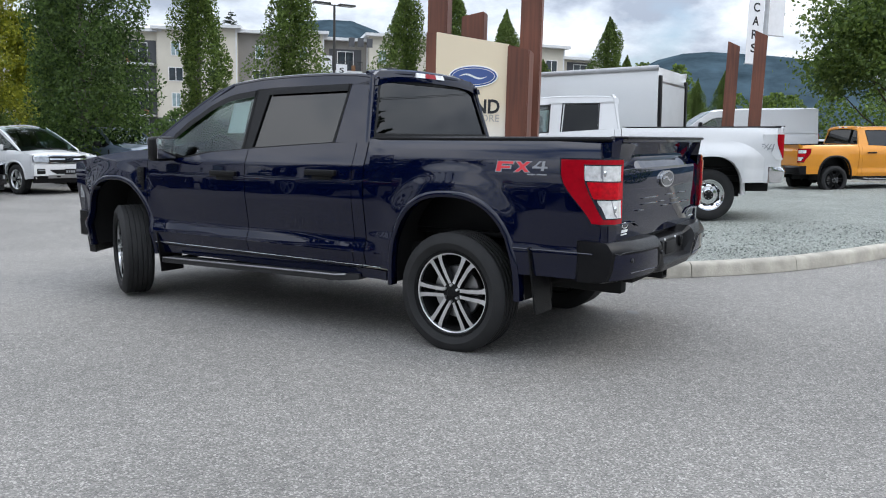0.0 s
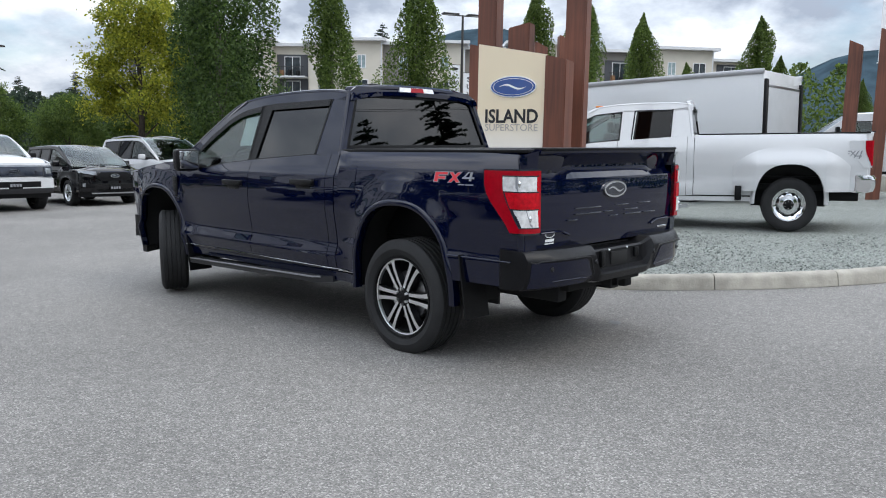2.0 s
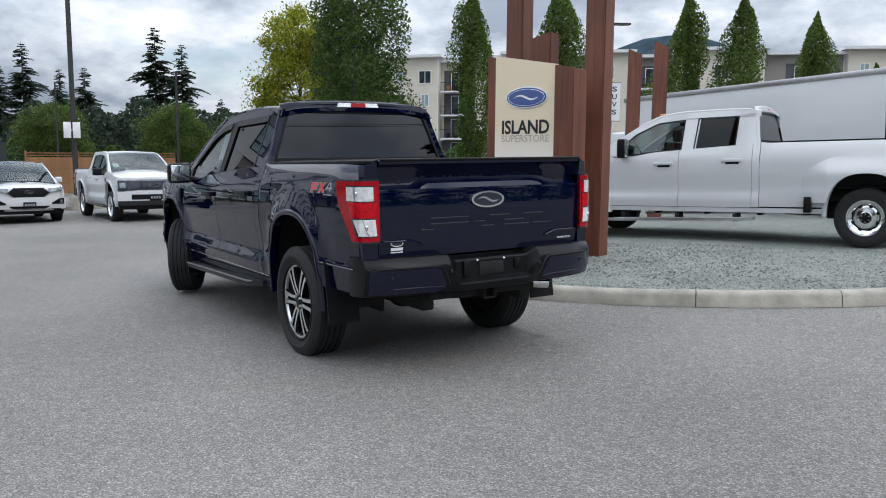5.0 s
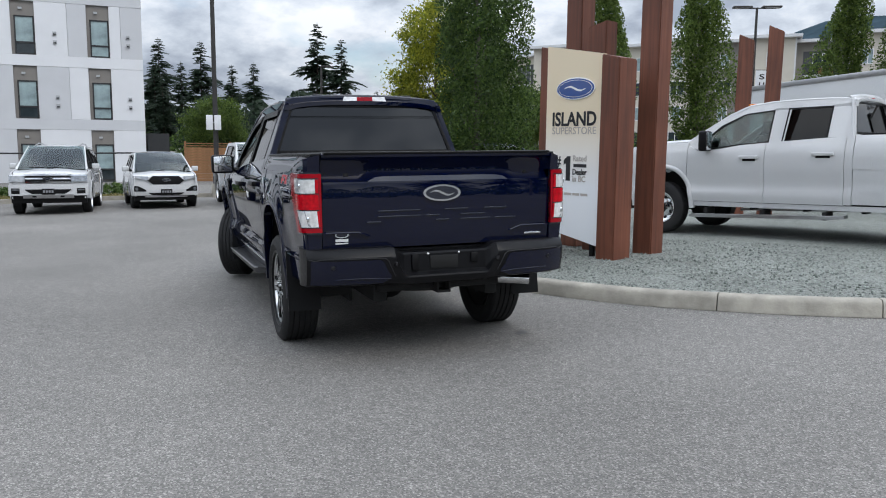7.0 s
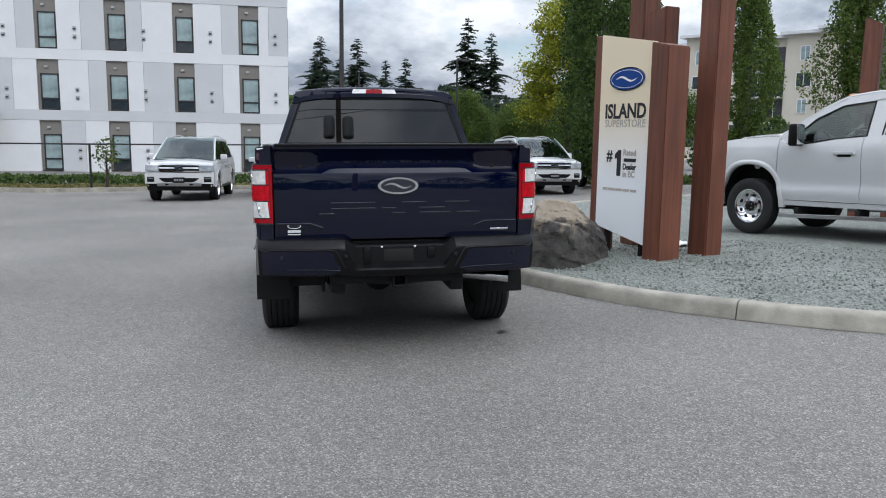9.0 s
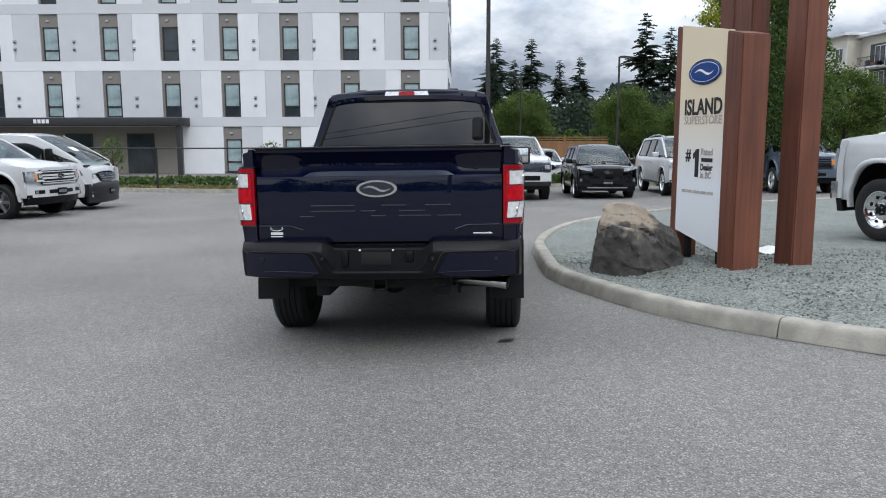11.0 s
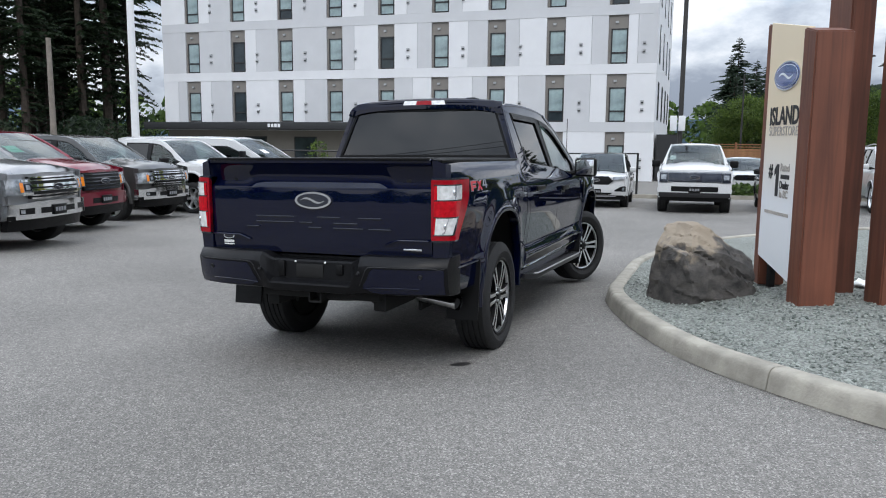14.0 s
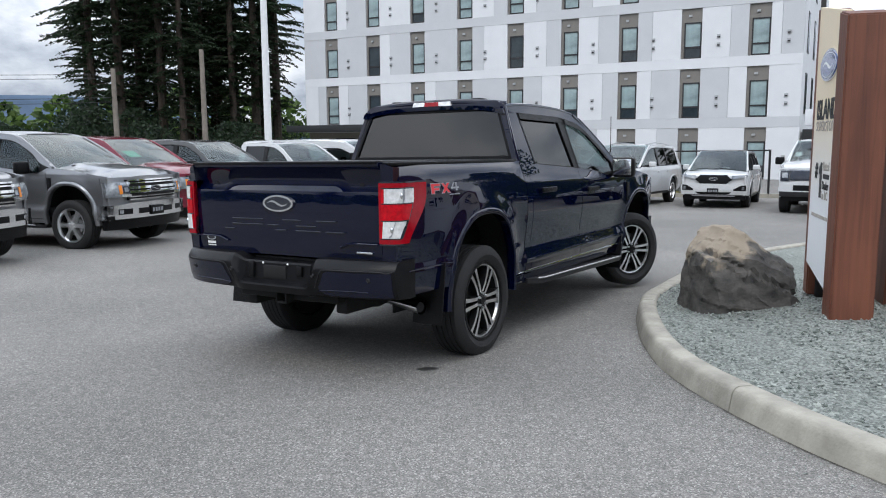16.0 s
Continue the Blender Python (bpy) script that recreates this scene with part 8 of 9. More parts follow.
def cream_building():
    """Four storeys, in bays that step forwards and back, along a bent front."""
    ob = thing("apartment_house", None, "cream stucco apartment house with grey bays, balconies and flat white eaves", "building")
    z0, storey, n = 1.0, 2.62, 4
    # (start, end, forward step, wall, roof lift, windows, balcony)
    runs = [((-44.0, 70.5), (-31.5, 64.5), [(0.0, 0.30, 0.0, STUCCO_GREY, 0.0, True), (0.30, 0.62, 0.7, STUCCO, 0.3, False), (0.62, 1.0, -0.9, STUCCO, 0.0, True)]),
            ((-31.5, 64.5), (-17.0, 66.0), [(0.0, 0.34, 0.9, STUCCO, 0.5, False), (0.34, 0.56, -0.4, STUCCO, 0.0, True), (0.56, 0.76, 0.3, STUCCO, 0.2, False), (0.76, 1.0, 0.8, STUCCO, 0.5, False)]),
            ((-17.0, 66.0), (0.0, 70.0), [(0.0, 0.20, 0.0, STUCCO_GREY, 0.2, False), (0.20, 0.40, 0.8, STUCCO, 0.4, False), (0.40, 0.62, -0.6, STUCCO_GREY, 0.0, True), (0.62, 1.0, 0.8, STUCCO, 0.5, False)]),
            ((0.0, 70.0), (15.0, 75.0), [(0.0, 0.4, 0.0, STUCCO_GREY, 0.0, True), (0.4, 0.72, 0.9, STUCCO, 0.4, False), (0.72, 1.0, -0.4, STUCCO, -0.6, True)])]
    rng = random.Random(3)
    for a, b, bays in runs:
        a, b = Vector(a) * 1.27, Vector(b) * 1.27
        d = (b - a).normalized()
        nr = Vector((d.y, -d.x))
        L = (b - a).length
        m = wall_frame((a.x, a.y, z0), d, nr)
        for u, v, fwd, mt, lift, balc in bays:
            x0, x1 = u * L, v * L
            top = storey * n + 0.7 + lift
            bay = block("wall", (x0, -12, -1.8), (x1, fwd, top), mt, ob)
            bay.matrix_basis = m
            eave = block("roof", (x0 - 0.5, -12.4, top), (x1 + 0.5, fwd + 0.7, top + 0.30), ROOF_TRIM, ob)
            eave.matrix_basis = m
            ends = block("corner_trim", (x1 - 0.12, fwd - 0.05, 0), (x1 + 0.02, fwd + 0.03, top), ROOF_TRIM, ob)
            ends.matrix_basis = m
            for f in range(n):
                z = f * storey
                if f == 0:
                    pl = block("plinth", (x0 + 0.02, fwd, 0), (x1 - 0.14, fwd + 0.02, storey - 0.2), STUCCO_DARK, ob)
                    pl.matrix_basis = m
                if balc:
                    xc = (x0 + x1) / 2
                    bm = bmesh.new()
                    box(bm, (xc - 1.7, fwd, z - 0.10), (xc + 1.7, fwd + 1.5, z + 0.06))
                    bl = part("balcony", bm, ROOF_TRIM, ob, smooth=False)
                    bl.matrix_basis = m
                    bm = bmesh.new()
                    box(bm, (xc - 1.7, fwd + 1.42, z + 1.0), (xc + 1.7, fwd + 1.48, z + 1.06))
                    for k in range(24):
                        x = xc - 1.68 + 3.36 * k / 23
                        box(bm, (x - 0.012, fwd + 1.44, z + 0.06), (x + 0.012, fwd + 1.46, z + 1.0))
                    part("railing", bm, IRON, bl, smooth=False)
                    for k in range(3):
                        bm = bmesh.new()
                        box(bm, (xc - 1.2 + 0.9 * k, fwd + 0.4, z + 0.06), (xc - 0.8 + 0.9 * k, fwd + 0.9, z + 0.5 + 0.3 * rng.random()), 0.03)
                        part("balcony_chair", bm, rng.choice((STUCCO_DARK, FENCE_WOOD, PLASTIC)), bl)
                    w = shared("window", WIN_DOOR[0], ob, m @ Matrix.Translation((xc - 0.9, fwd + 0.02, z + 0.15)))
                    shared("pane", WIN_DOOR[1], w, Matrix.Identity(4))
                    # dark sheet on the wall that paints the shade inside the balcony
                    dk = block("balcony_shade", (xc - 1.75, fwd, z + 0.07), (xc + 1.75, fwd + 0.015, z + storey - 0.15), STUCCO_DARK, ob)
                    dk.matrix_basis = m
                else:
                    cnt = max(1, int((x1 - x0) / 2.6))
                    for k in range(cnt):
                        x = x0 + (x1 - x0) * (k + 0.5) / cnt
                        fr, pn = WIN_A if (k + f) % 2 == 0 else WIN_B
                        wd = 1.5 if fr is WIN_A[0] else 0.95
                        w = shared("window", fr, ob, m @ Matrix.Translation((x - wd / 2, fwd + 0.03, z + 0.95)))
                        shared("pane", pn, w, Matrix.Identity(4))
    for k in range(3):
        nb = block("number_bar", (-14.3 + 0.9 * k, 0, 9.6), (-13.7 + 0.9 * k, 0.03, 10.5), STUCCO_DARK, ob)
        nb.matrix_basis = Matrix.Translation((4.0, 84.9, 1.2)) @ Matrix.Rotation(radians(13), 4, "Z") @ Matrix.Translation((0, -2.0, 0))


cream_building()


# ---- fences, hedges' kerbs, posts ----
def iron_fence(a, b, label):
    a, b = Vector(a), Vector(b)
    d = (b - a)
    n = max(2, round(d.length / 3.6))
    ob = thing("metal_fence", Matrix.Translation((a.x, a.y, rise(a.x, a.y))), label, "fence")
    for k in range(n + 1):
        p = d * (k / n)
        dz = rise(a.x + p.x, a.y + p.y) - rise(a.x, a.y)
        bm = bmesh.new()
        tube(bm, [(p.x, p.y, dz - 0.05), (p.x, p.y, dz + 1.75)], 0.045, 8)
        part("post", bm, IRON, ob)
    for z in (1.72,):
        bm = bmesh.new()
        tube(bm, [(d.x * k / n, d.y * k / n, z + rise(a.x + d.x * k / n, a.y + d.y * k / n) - rise(a.x, a.y)) for k in range(n + 1)], 0.03, 6)
        part("rail", bm, IRON, ob)
    return ob


iron_fence((-30.5, 2.0), (-21.5, 19.6), "black metal post-and-rail fence in front of the white building")


def board_fence(a, b, h, label):
    a, b = Vector(a), Vector(b)
    d = b - a
    n = int(d.length / 0.155)
    turn = math.degrees(math.atan2(d.y, d.x))
    ob = thing("wooden_fence", Matrix.Translation((a.x, a.y, rise(a.x, a.y) - 0.02)) @ Matrix.Rotation(radians(turn), 4, "Z"), label, "fence")
    bay = 2.44
    me = box_mesh("board", [((0.01, -0.012, 0), (bay - 0.01, 0.012, 0.138), 0)], [FENCE_WOOD])
    slim_me = box_mesh("board", [((0.01, -0.012, 0), (bay - 0.01, 0.012, 0.05), 0)], [FENCE_WOOD])
    for k in range(int(d.length / bay)):
        z = 0.06
        while z < h - 0.42:
            shared("board", me, ob, Matrix.Translation((k * bay, random.uniform(-0.004, 0.004), z)))
            z += 0.146
        for q in range(3):
            shared("board", slim_me, ob, Matrix.Translation((k * bay, 0, h - 0.36 + 0.13 * q)))
        block("post", (k * bay - 0.05, 0.014, 0), (k * bay + 0.05, 0.11, h + 0.04), FENCE_WOOD, ob)
    return ob


board_fence((-32.6, 28.4), (-27.0, 34.0), 2.25, "brown cedar board fence along the edge of the lot")


def far_kerb(pts, label):
    ob = thing("kerb_far", None, label, "kerb", kind="structure")
    for p, q in zip(pts, pts[1:]):
        p, q = Vector(p), Vector(q)
        d = (q - p).normalized()
        nr = Vector((-d.y, d.x)) * 0.15
        a, b = p + d * 0.004, q - d * 0.004
        vs = []
        for v in (a, b):
            for s, h in ((0, 0), (0, 0.15), (1, 0.15), (1, 0)):
                w = v + nr * s
                vs.append((w.x, w.y, rise(w.x, w.y) + h - (0.03 if h == 0 else 0)))
        raw("kerb_length", vs, [(0, 1, 5, 4), (1, 2, 6, 5), (2, 3, 7, 6), (0, 3, 2, 1), (4, 5, 6, 7)], CONCRETE, ob)
    return ob


far_kerb([(-33, 0.5), (-24.2, 10.8), (-20.6, 19.2), (-17.6, 25.8), (-13.6, 31.5), (-6, 37.5), (4, 42)], "pale concrete kerb at the far edge of the lot")


def lamp_post(x, y, h, heading, mat, label, arms=1, banner=(), reach=0.9, r=0.09):
    ob = thing("street_lamp", Matrix.Translation((x, y, rise(x, y))) @ Matrix.Rotation(radians(heading), 4, "Z"), label, "lamp post")
    bm = bmesh.new()
    tube(bm, [(0, 0, -0.1), (0, 0, h * 0.5), (0, 0, h)], [r, r * 0.85, r * 0.65], 10)
    part("pole", bm, mat, ob)
    bm = bmesh.new()
    revolve(bm, [(0.0, 0.55), (0.20, 0.55), (0.22, 0.5), (0.22, -0.05)], 18, axis="z")
    part("base", bm, CONCRETE, ob)
    for k in range(arms):
        s = 1 if k == 0 else -1
        bm = bmesh.new()
        box(bm, (min(0, s * reach), -0.03, h - 0.06), (max(0, s * reach), 0.03, h), 0.01)
        part("arm", bm, mat, ob)
        bm = bmesh.new()
        box(bm, (min(s * 0.25, s * (0.25 + reach)), -0.19, h - 0.02), (max(s * 0.25, s * (0.25 + reach)), 0.19, h + 0.07), 0.02)
        hd = part("lamp_head", bm, mat, ob)
        bm = bmesh.new()
        box(bm, (min(s * 0.35, s * (0.15 + reach)), -0.15, h - 0.035), (max(s * 0.35, s * (0.15 + reach)), 0.15, h - 0.02), 0.004)
        part("lens", bm, LENS_CLEAR, hd)
    for s, text, z0, z1 in banner:
        w = 0.62
        bm = bmesh.new()
        box(bm, (min(s * 0.12, s * (0.12 + w)), -0.006, z0), (max(s * 0.12, s * (0.12 + w)), 0.006, z1))
        bn = part("banner", bm, BANNER, ob, "white hanging banner with black lettering")
        for z in (z0, z1):
            bm = bmesh.new()
            tube(bm, [(0, 0, z), (s * (0.15 + w), 0, z)], 0.018, 6)
            part("banner_rod", bm, mat, ob)
        xl = min(s * 0.12, s * (0.12 + w))
        for face in (1, -1):
            turn = Matrix.Rotation(radians(0 if face > 0 else 180), 4, "Z") @ Matrix.Rotation(radians(90), 4, "X")
            if "|" in text:
                for k, word in enumerate(text.split("|")):
                    wd = 0.105 * len(word) ** 0.85
                    lettering("lettering", word, 0.26, INK, Matrix.Translation((xl + w / 2 - face * wd / 2, -0.008 * face, z0 + 1.35 - 0.46 * k)) @ turn, bn, bold=0.006, width=wd)
                bm = bmesh.new()
                prism(bm, oval(xl + w / 2, z1 - 0.22, 0.22, 0.085, 18), lambda u, v: (u, -0.009 * face, v), lambda u, v: (u, -0.005 * face, v))
                part("banner_emblem", bm, INK, bn)
                continue
            for k, ch in enumerate(text):
                if ch != "-":
                    lettering("lettering", ch, 0.36, INK, Matrix.Translation((xl + w / 2 - 0.13 * face, -0.008 * face, z0 + 0.35 + 0.40 * (len(text) - 1 - k))) @ turn, bn, bold=0.008, width=0.26)
    return ob


lamp_post(-5.7, 42.1, 8.6, 30, POLE_DARK, "dark lamp post with two flat heads and white banners", arms=2, banner=((1, "SUVS", 3.6, 5.6), (-1, "QUALITY|PRE|OWNED", 3.6, 6.0)))
lamp_post(9.88, 24.4, 8.8, 25, POLE_GREY, "tall lamp post with two white lettered banners", arms=2, banner=((-1, "CARS", 3.7, 8.0), (1, "---", 4.6, 8.0)))
lamp_post(-19.6, 20.3, 11.5, 60, POLE_DARK, "tall slender lamp post with a small square sign", arms=2, r=0.10)
lamp_post(-30.2, 36.8, 7.0, 100, POLE_DARK, "dark lamp post beyond the wooden fence", arms=1)


def sign_on_pole():
    ob = thing("lot_sign", on_ground(-19.45, 20.1, -32), "small square double sign strapped to a lamp post", "sign")
    for s in (-1, 1):
        bm = bmesh.new()
        box(bm, (-0.03, s * 0.15 - 0.12, 2.55), (0.0, s * 0.15 + 0.12, 3.10), 0.008)
        part("panel", bm, BANNER, ob)
    bm = bmesh.new()
    box(bm, (-0.05, -0.28, 2.8), (-0.03, 0.28, 2.85), 0.004)
    part("bracket", bm, POLE_GREY, ob)


sign_on_pole()


def bare_pole(x, y, h, r, mat, label, name="flag_pole"):
    ob = thing(name, Matrix.Translation((x, y, rise(x, y))), label, "pole")
    bm = bmesh.new()
    tube(bm, [(0, 0, -0.1), (0, 0, h)], [r, r * 0.7], 12)
    part("pole", bm, mat, ob)
    bm = bmesh.new()
    revolve(bm, [(0.0, 0.35), (r * 2.0, 0.35), (r * 2.2, 0.30), (r * 2.2, -0.05)], 18, axis="z")
    part("base", bm, CONCRETE, ob)


bare_pole(-27.9, 0.0, 14.0, 0.17, POLE_WHITE, "tall white steel pole behind the parked pickups")
bare_pole(-40.0, 36.5, 6.7, 0.07, POLE_DARK, "thin dark post behind the wooden fence", name="thin_post")
bare_pole(-45.0, -7.2, 8.0, 0.20, GREY_POLE_WOOD, "weathered wooden utility pole under the firs", name="utility_pole")
bare_pole(-45.0, -12.9, 6.8, 0.20, GREY_POLE_WOOD, "weathered wooden utility pole under the firs", name="utility_pole")


def timber_pair(x0, y0, x1, y1, h0, h1, turn, label):
    ob = thing("timber_marker", None, label, "sign")
    for (x, y, h) in ((x0, y0, h0), (x1, y1, h1)):
        z = gravel_top(x, y) - 0.05
        part("timber_post", one_timber((x, y), 0.30, 0.36, z, h + 0.10, h - 0.04, turn=turn, lean=(0.03, 0.0)), TIMBER, ob)
    return ob


timber_pair(7.66, 20.9, 8.30, 20.75, 4.22, 4.48, -20, "two red-brown stained timber posts standing on the gravel")
timber_pair(0.17, 18.50, 0.72, 18.65, 3.92, 4.08, 12, "two red-brown stained timber posts standing on the gravel")


# ---- overhead wires between the utility poles ----
for z0, z1, off in ((6.1, 7.2, 0.0), (5.8, 6.9, 0.5), (4.6, 5.6, 0.2), (4.3, 5.2, 0.3)):
    bm = bmesh.new()
    a, b = Vector((-45.0 + off, -12.9, z0)), Vector((-38.0 + off, -52.0, z1))
    tube(bm, [a.lerp(b, k / 16) - Vector((0, 0, 0.6 * (1 - (2 * k / 16 - 1) ** 2))) for k in range(17)], 0.018, 5)
    tagged(part("overhead_wire", bm, IRON), "thin black overhead wire strung from the utility pole", "wire")


def utility_pole(x, y, h, heading, cans, label):
    """A wooden pole with a crossarm, insulators and, where it has them, transformer cans."""
    ob = thing("utility_pole", Matrix.Translation((x, y, rise(x, y))) @ Matrix.Rotation(radians(heading), 4, "Z"), label, "utility pole")
    bm = bmesh.new()
    tube(bm, [(0, 0, -0.2), (0.02, 0, h * 0.5), (0, 0, h)], [0.17, 0.14, 0.10], 12)
    part("pole", bm, GREY_POLE_WOOD, ob)
    bm = bmesh.new()
    box(bm, (-1.2, -0.16, h - 0.75), (1.2, -0.05, h - 0.62), 0.01)
    arm = part("crossarm", bm, GREY_POLE_WOOD, ob)
    for u in (-1.1, -0.5, 0.5, 1.1):
        bm = bmesh.new()
        revolve(bm, [(0.0, 0.16), (0.035, 0.15), (0.05, 0.10), (0.035, 0.05), (0.05, 0.03), (0.0, 0.0)], 10, axis="z")
        bmesh.ops.transform(bm, matrix=Matrix.Translation((u, -0.10, h - 0.62)), verts=bm.verts[:])
        part("insulator", bm, POLE_GREY, arm)
    for k in range(cans):
        bm = bmesh.new()
        revolve(bm, [(0.0, 0.95), (0.20, 0.92), (0.24, 0.85), (0.24, 0.05), (0.20, 0.0), (0.0, 0.0)], 18, axis="z")
        bmesh.ops.transform(bm, matrix=Matrix.Translation((0.40 - 0.80 * k, 0.05, h - 2.6)), verts=bm.verts[:])
        part("transformer", bm, POLE_GREY, ob)
    return ob


# poles by the road behind the lot, seen in the glass and the paint
utility_pole(21.2, -6.9, 12.5, 55, 2, "weathered wooden utility pole with two transformer cans")
utility_pole(27.0, 6.0, 9.0, 55, 0, "short weathered wooden utility pole")
for z, off in ((11.85, -1.1), (11.85, 1.1), (8.6, 0.0)):
    bm = bmesh.new()
    a, b = Vector((21.2, -6.9, z)) + Vector((math.cos(radians(55)), math.sin(radians(55)), 0)) * off, Vector((44.0, 40.0, z + 1.5))
    c = Vector((8.0, -40.0, z + 0.5))
    for p, q in ((a, b), (a, c)):
        tube(bm, [p.lerp(q, k / 16) - Vector((0, 0, 1.1 * math.sin(math.pi * k / 16))) for k in range(17)], 0.012, 5)
    ob = part("overhead_wire", bm, IRON)
    tagged(ob, "thin black overhead wire strung from the utility pole", "wire")


# ---- trees and distance ----
BARK = plain("bark", (0.048, 0.037, 0.029), 0.9, vary=0.35, scale=5, bump=0.8, bump_scale=14)
BARK_GREY = plain("grey_bark", (0.15, 0.135, 0.12), 0.9, vary=0.3, scale=5, bump=0.8, bump_scale=14)
LEAF = leaf_material("leaves", (0.032, 0.066, 0.010), (0.165, 0.235, 0.045))
LEAF_DARK = leaf_material("dark_leaves", (0.015, 0.040, 0.008), (0.112, 0.180, 0.038))
LEAF_YELLOW = leaf_material("yellowing_leaves", (0.095, 0.135, 0.012), (0.42, 0.42, 0.035))
LEAF_BRIGHT = leaf_material("maple_leaves", (0.026, 0.060, 0.010), (0.140, 0.20, 0.036))
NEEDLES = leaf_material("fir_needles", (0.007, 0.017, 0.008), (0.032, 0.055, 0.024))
# same needles made paler and greyer: distance haze painted into the colour
NEEDLES_HAZED = leaf_material("far_fir_needles", (0.014, 0.028, 0.018), (0.050, 0.078, 0.046))
HEDGE = leaf_material("hedge_leaves", (0.030, 0.062, 0.014), (0.110, 0.17, 0.04))
GRASS = leaf_material("dry_grass", (0.10, 0.10, 0.03), (0.28, 0.24, 0.10))


def leaf_cloud(spots, size, rng, squash=0.6):
    """Many small leaves, each a bent diamond, at the given spots."""
    vs, fs = [], []
    for p in spots:
        a = Vector((rng.gauss(0, 1), rng.gauss(0, 1), rng.gauss(0, 1))).normalized()
        b = a.orthogonal().normalized()
        b = (b * math.cos(1.0) + a.cross(b) * math.sin(rng.random() * 6.28)).normalized()
        s = size * rng.uniform(0.6, 1.4)
        c = a.cross(b) * s * 0.18
        k = len(vs)
        vs += [p - a * s, p + b * s * squash + c, p + a * s, p - b * s * squash + c]
        fs += [(k, k + 1, k + 2), (k, k + 2, k + 3)]
    return vs, fs


def joined(name, vs, fs, mat, parent):
    ob = raw(name, [tuple(v) for v in vs], fs, mat, parent)
    ob["kind"] = "stuff"
    return ob


def trunk_mesh(h, r, rng, limbs, spread_r, z0, up=0.75):
    bm = bmesh.new()
    bend = [Vector((rng.uniform(-0.05, 0.05) * h * 0.1, rng.uniform(-0.05, 0.05) * h * 0.1, h * k / 6)) for k in range(7)]
    bend[0] = Vector((0, 0, -0.15))
    tube(bm, bend, [r * (1.15 - 0.95 * k / 6) for k in range(7)], 9)
    tips = []
    for k in range(limbs):
        t = z0 + (0.92 - z0) * k / limbs
        ang = k * 2.4 + rng.uniform(-0.4, 0.4)
        s = Vector((0, 0, h * t))
        ln = spread_r * (1.1 - 0.7 * t) * rng.uniform(0.7, 1.1)
        e = s + Vector((math.cos(ang) * ln, math.sin(ang) * ln, ln * up * 1.6))
        mid = (s + e) / 2 + Vector((0, 0, -0.08 * ln))
        tube(bm, [s, mid, e], [r * 0.35 * (1 - 0.6 * t), r * 0.22 * (1 - 0.6 * t), r * 0.06], 5)
        tips.append((mid, e))
    return bm, tips


def column_tree(name, h, w, leaf, size, count, seed, z0=0.10, label="", ragged=0.50, taper=3.4):
    """A narrow upright tree; width by height from a bulging spindle with lobes."""
    rng = random.Random(seed)
    ob = thing(name, None, label, "tree")
    bm, tips = trunk_mesh(h * 0.9, 0.05 + h * 0.010, rng, 22, w * 0.42, z0 + 0.02, 1.1)
    part("trunk", bm, BARK_GREY, ob)
    spots = []
    lobes = [(rng.uniform(0, 6.28), rng.uniform(z0, 0.95), rng.uniform(0.5, 1.0)) for _ in range(46)]
    while len(spots) < count:
        t = rng.random() ** 0.85
        z = z0 + (1 - z0) * t
        prof = 0.70 + 0.30 * math.sin(math.pi * t) if t < 0.5 else (1 - ((t - 0.5) / 0.5) ** taper) ** (0.75 if taper > 3 else 0.95)
        ang = rng.uniform(0, 6.28)
        lob = 1.0
        for la, lz, ls in lobes:
            d = math.hypot(math.atan2(math.sin(ang - la), math.cos(ang - la)) * 1.5, (z - lz) * 4.5)
            lob += ragged * ls * math.exp(-d * d * 2.2)
        lob -= ragged * 0.9
        rr = w / 2 * max(0.05, prof) * lob * (rng.random() ** 0.40)
        p = Vector((rr * math.cos(ang), rr * math.sin(ang), h * z + rng.gauss(0, 0.05)))
        if noise.noise(p * (3.2 / w)) < -0.30 and rng.random() < 0.8:
            continue
        spots.append(p)
    vs, fs = leaf_cloud(spots, size, rng)
    joined("crown", vs, fs, leaf, ob)
    return ob


def round_tree(name, h, w, leaf, size, count, seed, z0=0.25, label=""):
    rng = random.Random(seed)
    ob = thing(name, None, label, "tree")
    bm, tips = trunk_mesh(h * 0.72, 0.06 + h * 0.013, rng, 14, w * 0.48, z0, 0.6)
    part("trunk", bm, BARK, ob)
    clumps = []
    for _ in range(70):
        u = rng.random()
        ang = rng.uniform(0, 6.28)
        el = rng.uniform(-0.5, 1.0)
        r = (0.55 + 0.45 * rng.random()) * w / 2
        c = Vector((r * math.cos(ang) * math.sqrt(1 - min(0.95, el * el)), r * math.sin(ang) * math.sqrt(1 - min(0.95, el * el)), h * (z0 + (1 - z0) * 0.45) + el * h * (1 - z0) * 0.47))
        clumps.append((c, w * rng.uniform(0.07, 0.15)))
    clumps += [(e, w * 0.11) for _, e in tips]
    spots = []
    while len(spots) < count:
        c, r = clumps[rng.randrange(len(clumps))]
        d = Vector((rng.gauss(0, 1), rng.gauss(0, 1), rng.gauss(0, 0.7)))
        spots.append(c + d * r * 0.62)
    vs, fs = leaf_cloud(spots, size, rng)
    joined("crown", vs, fs, leaf, ob)
    return ob


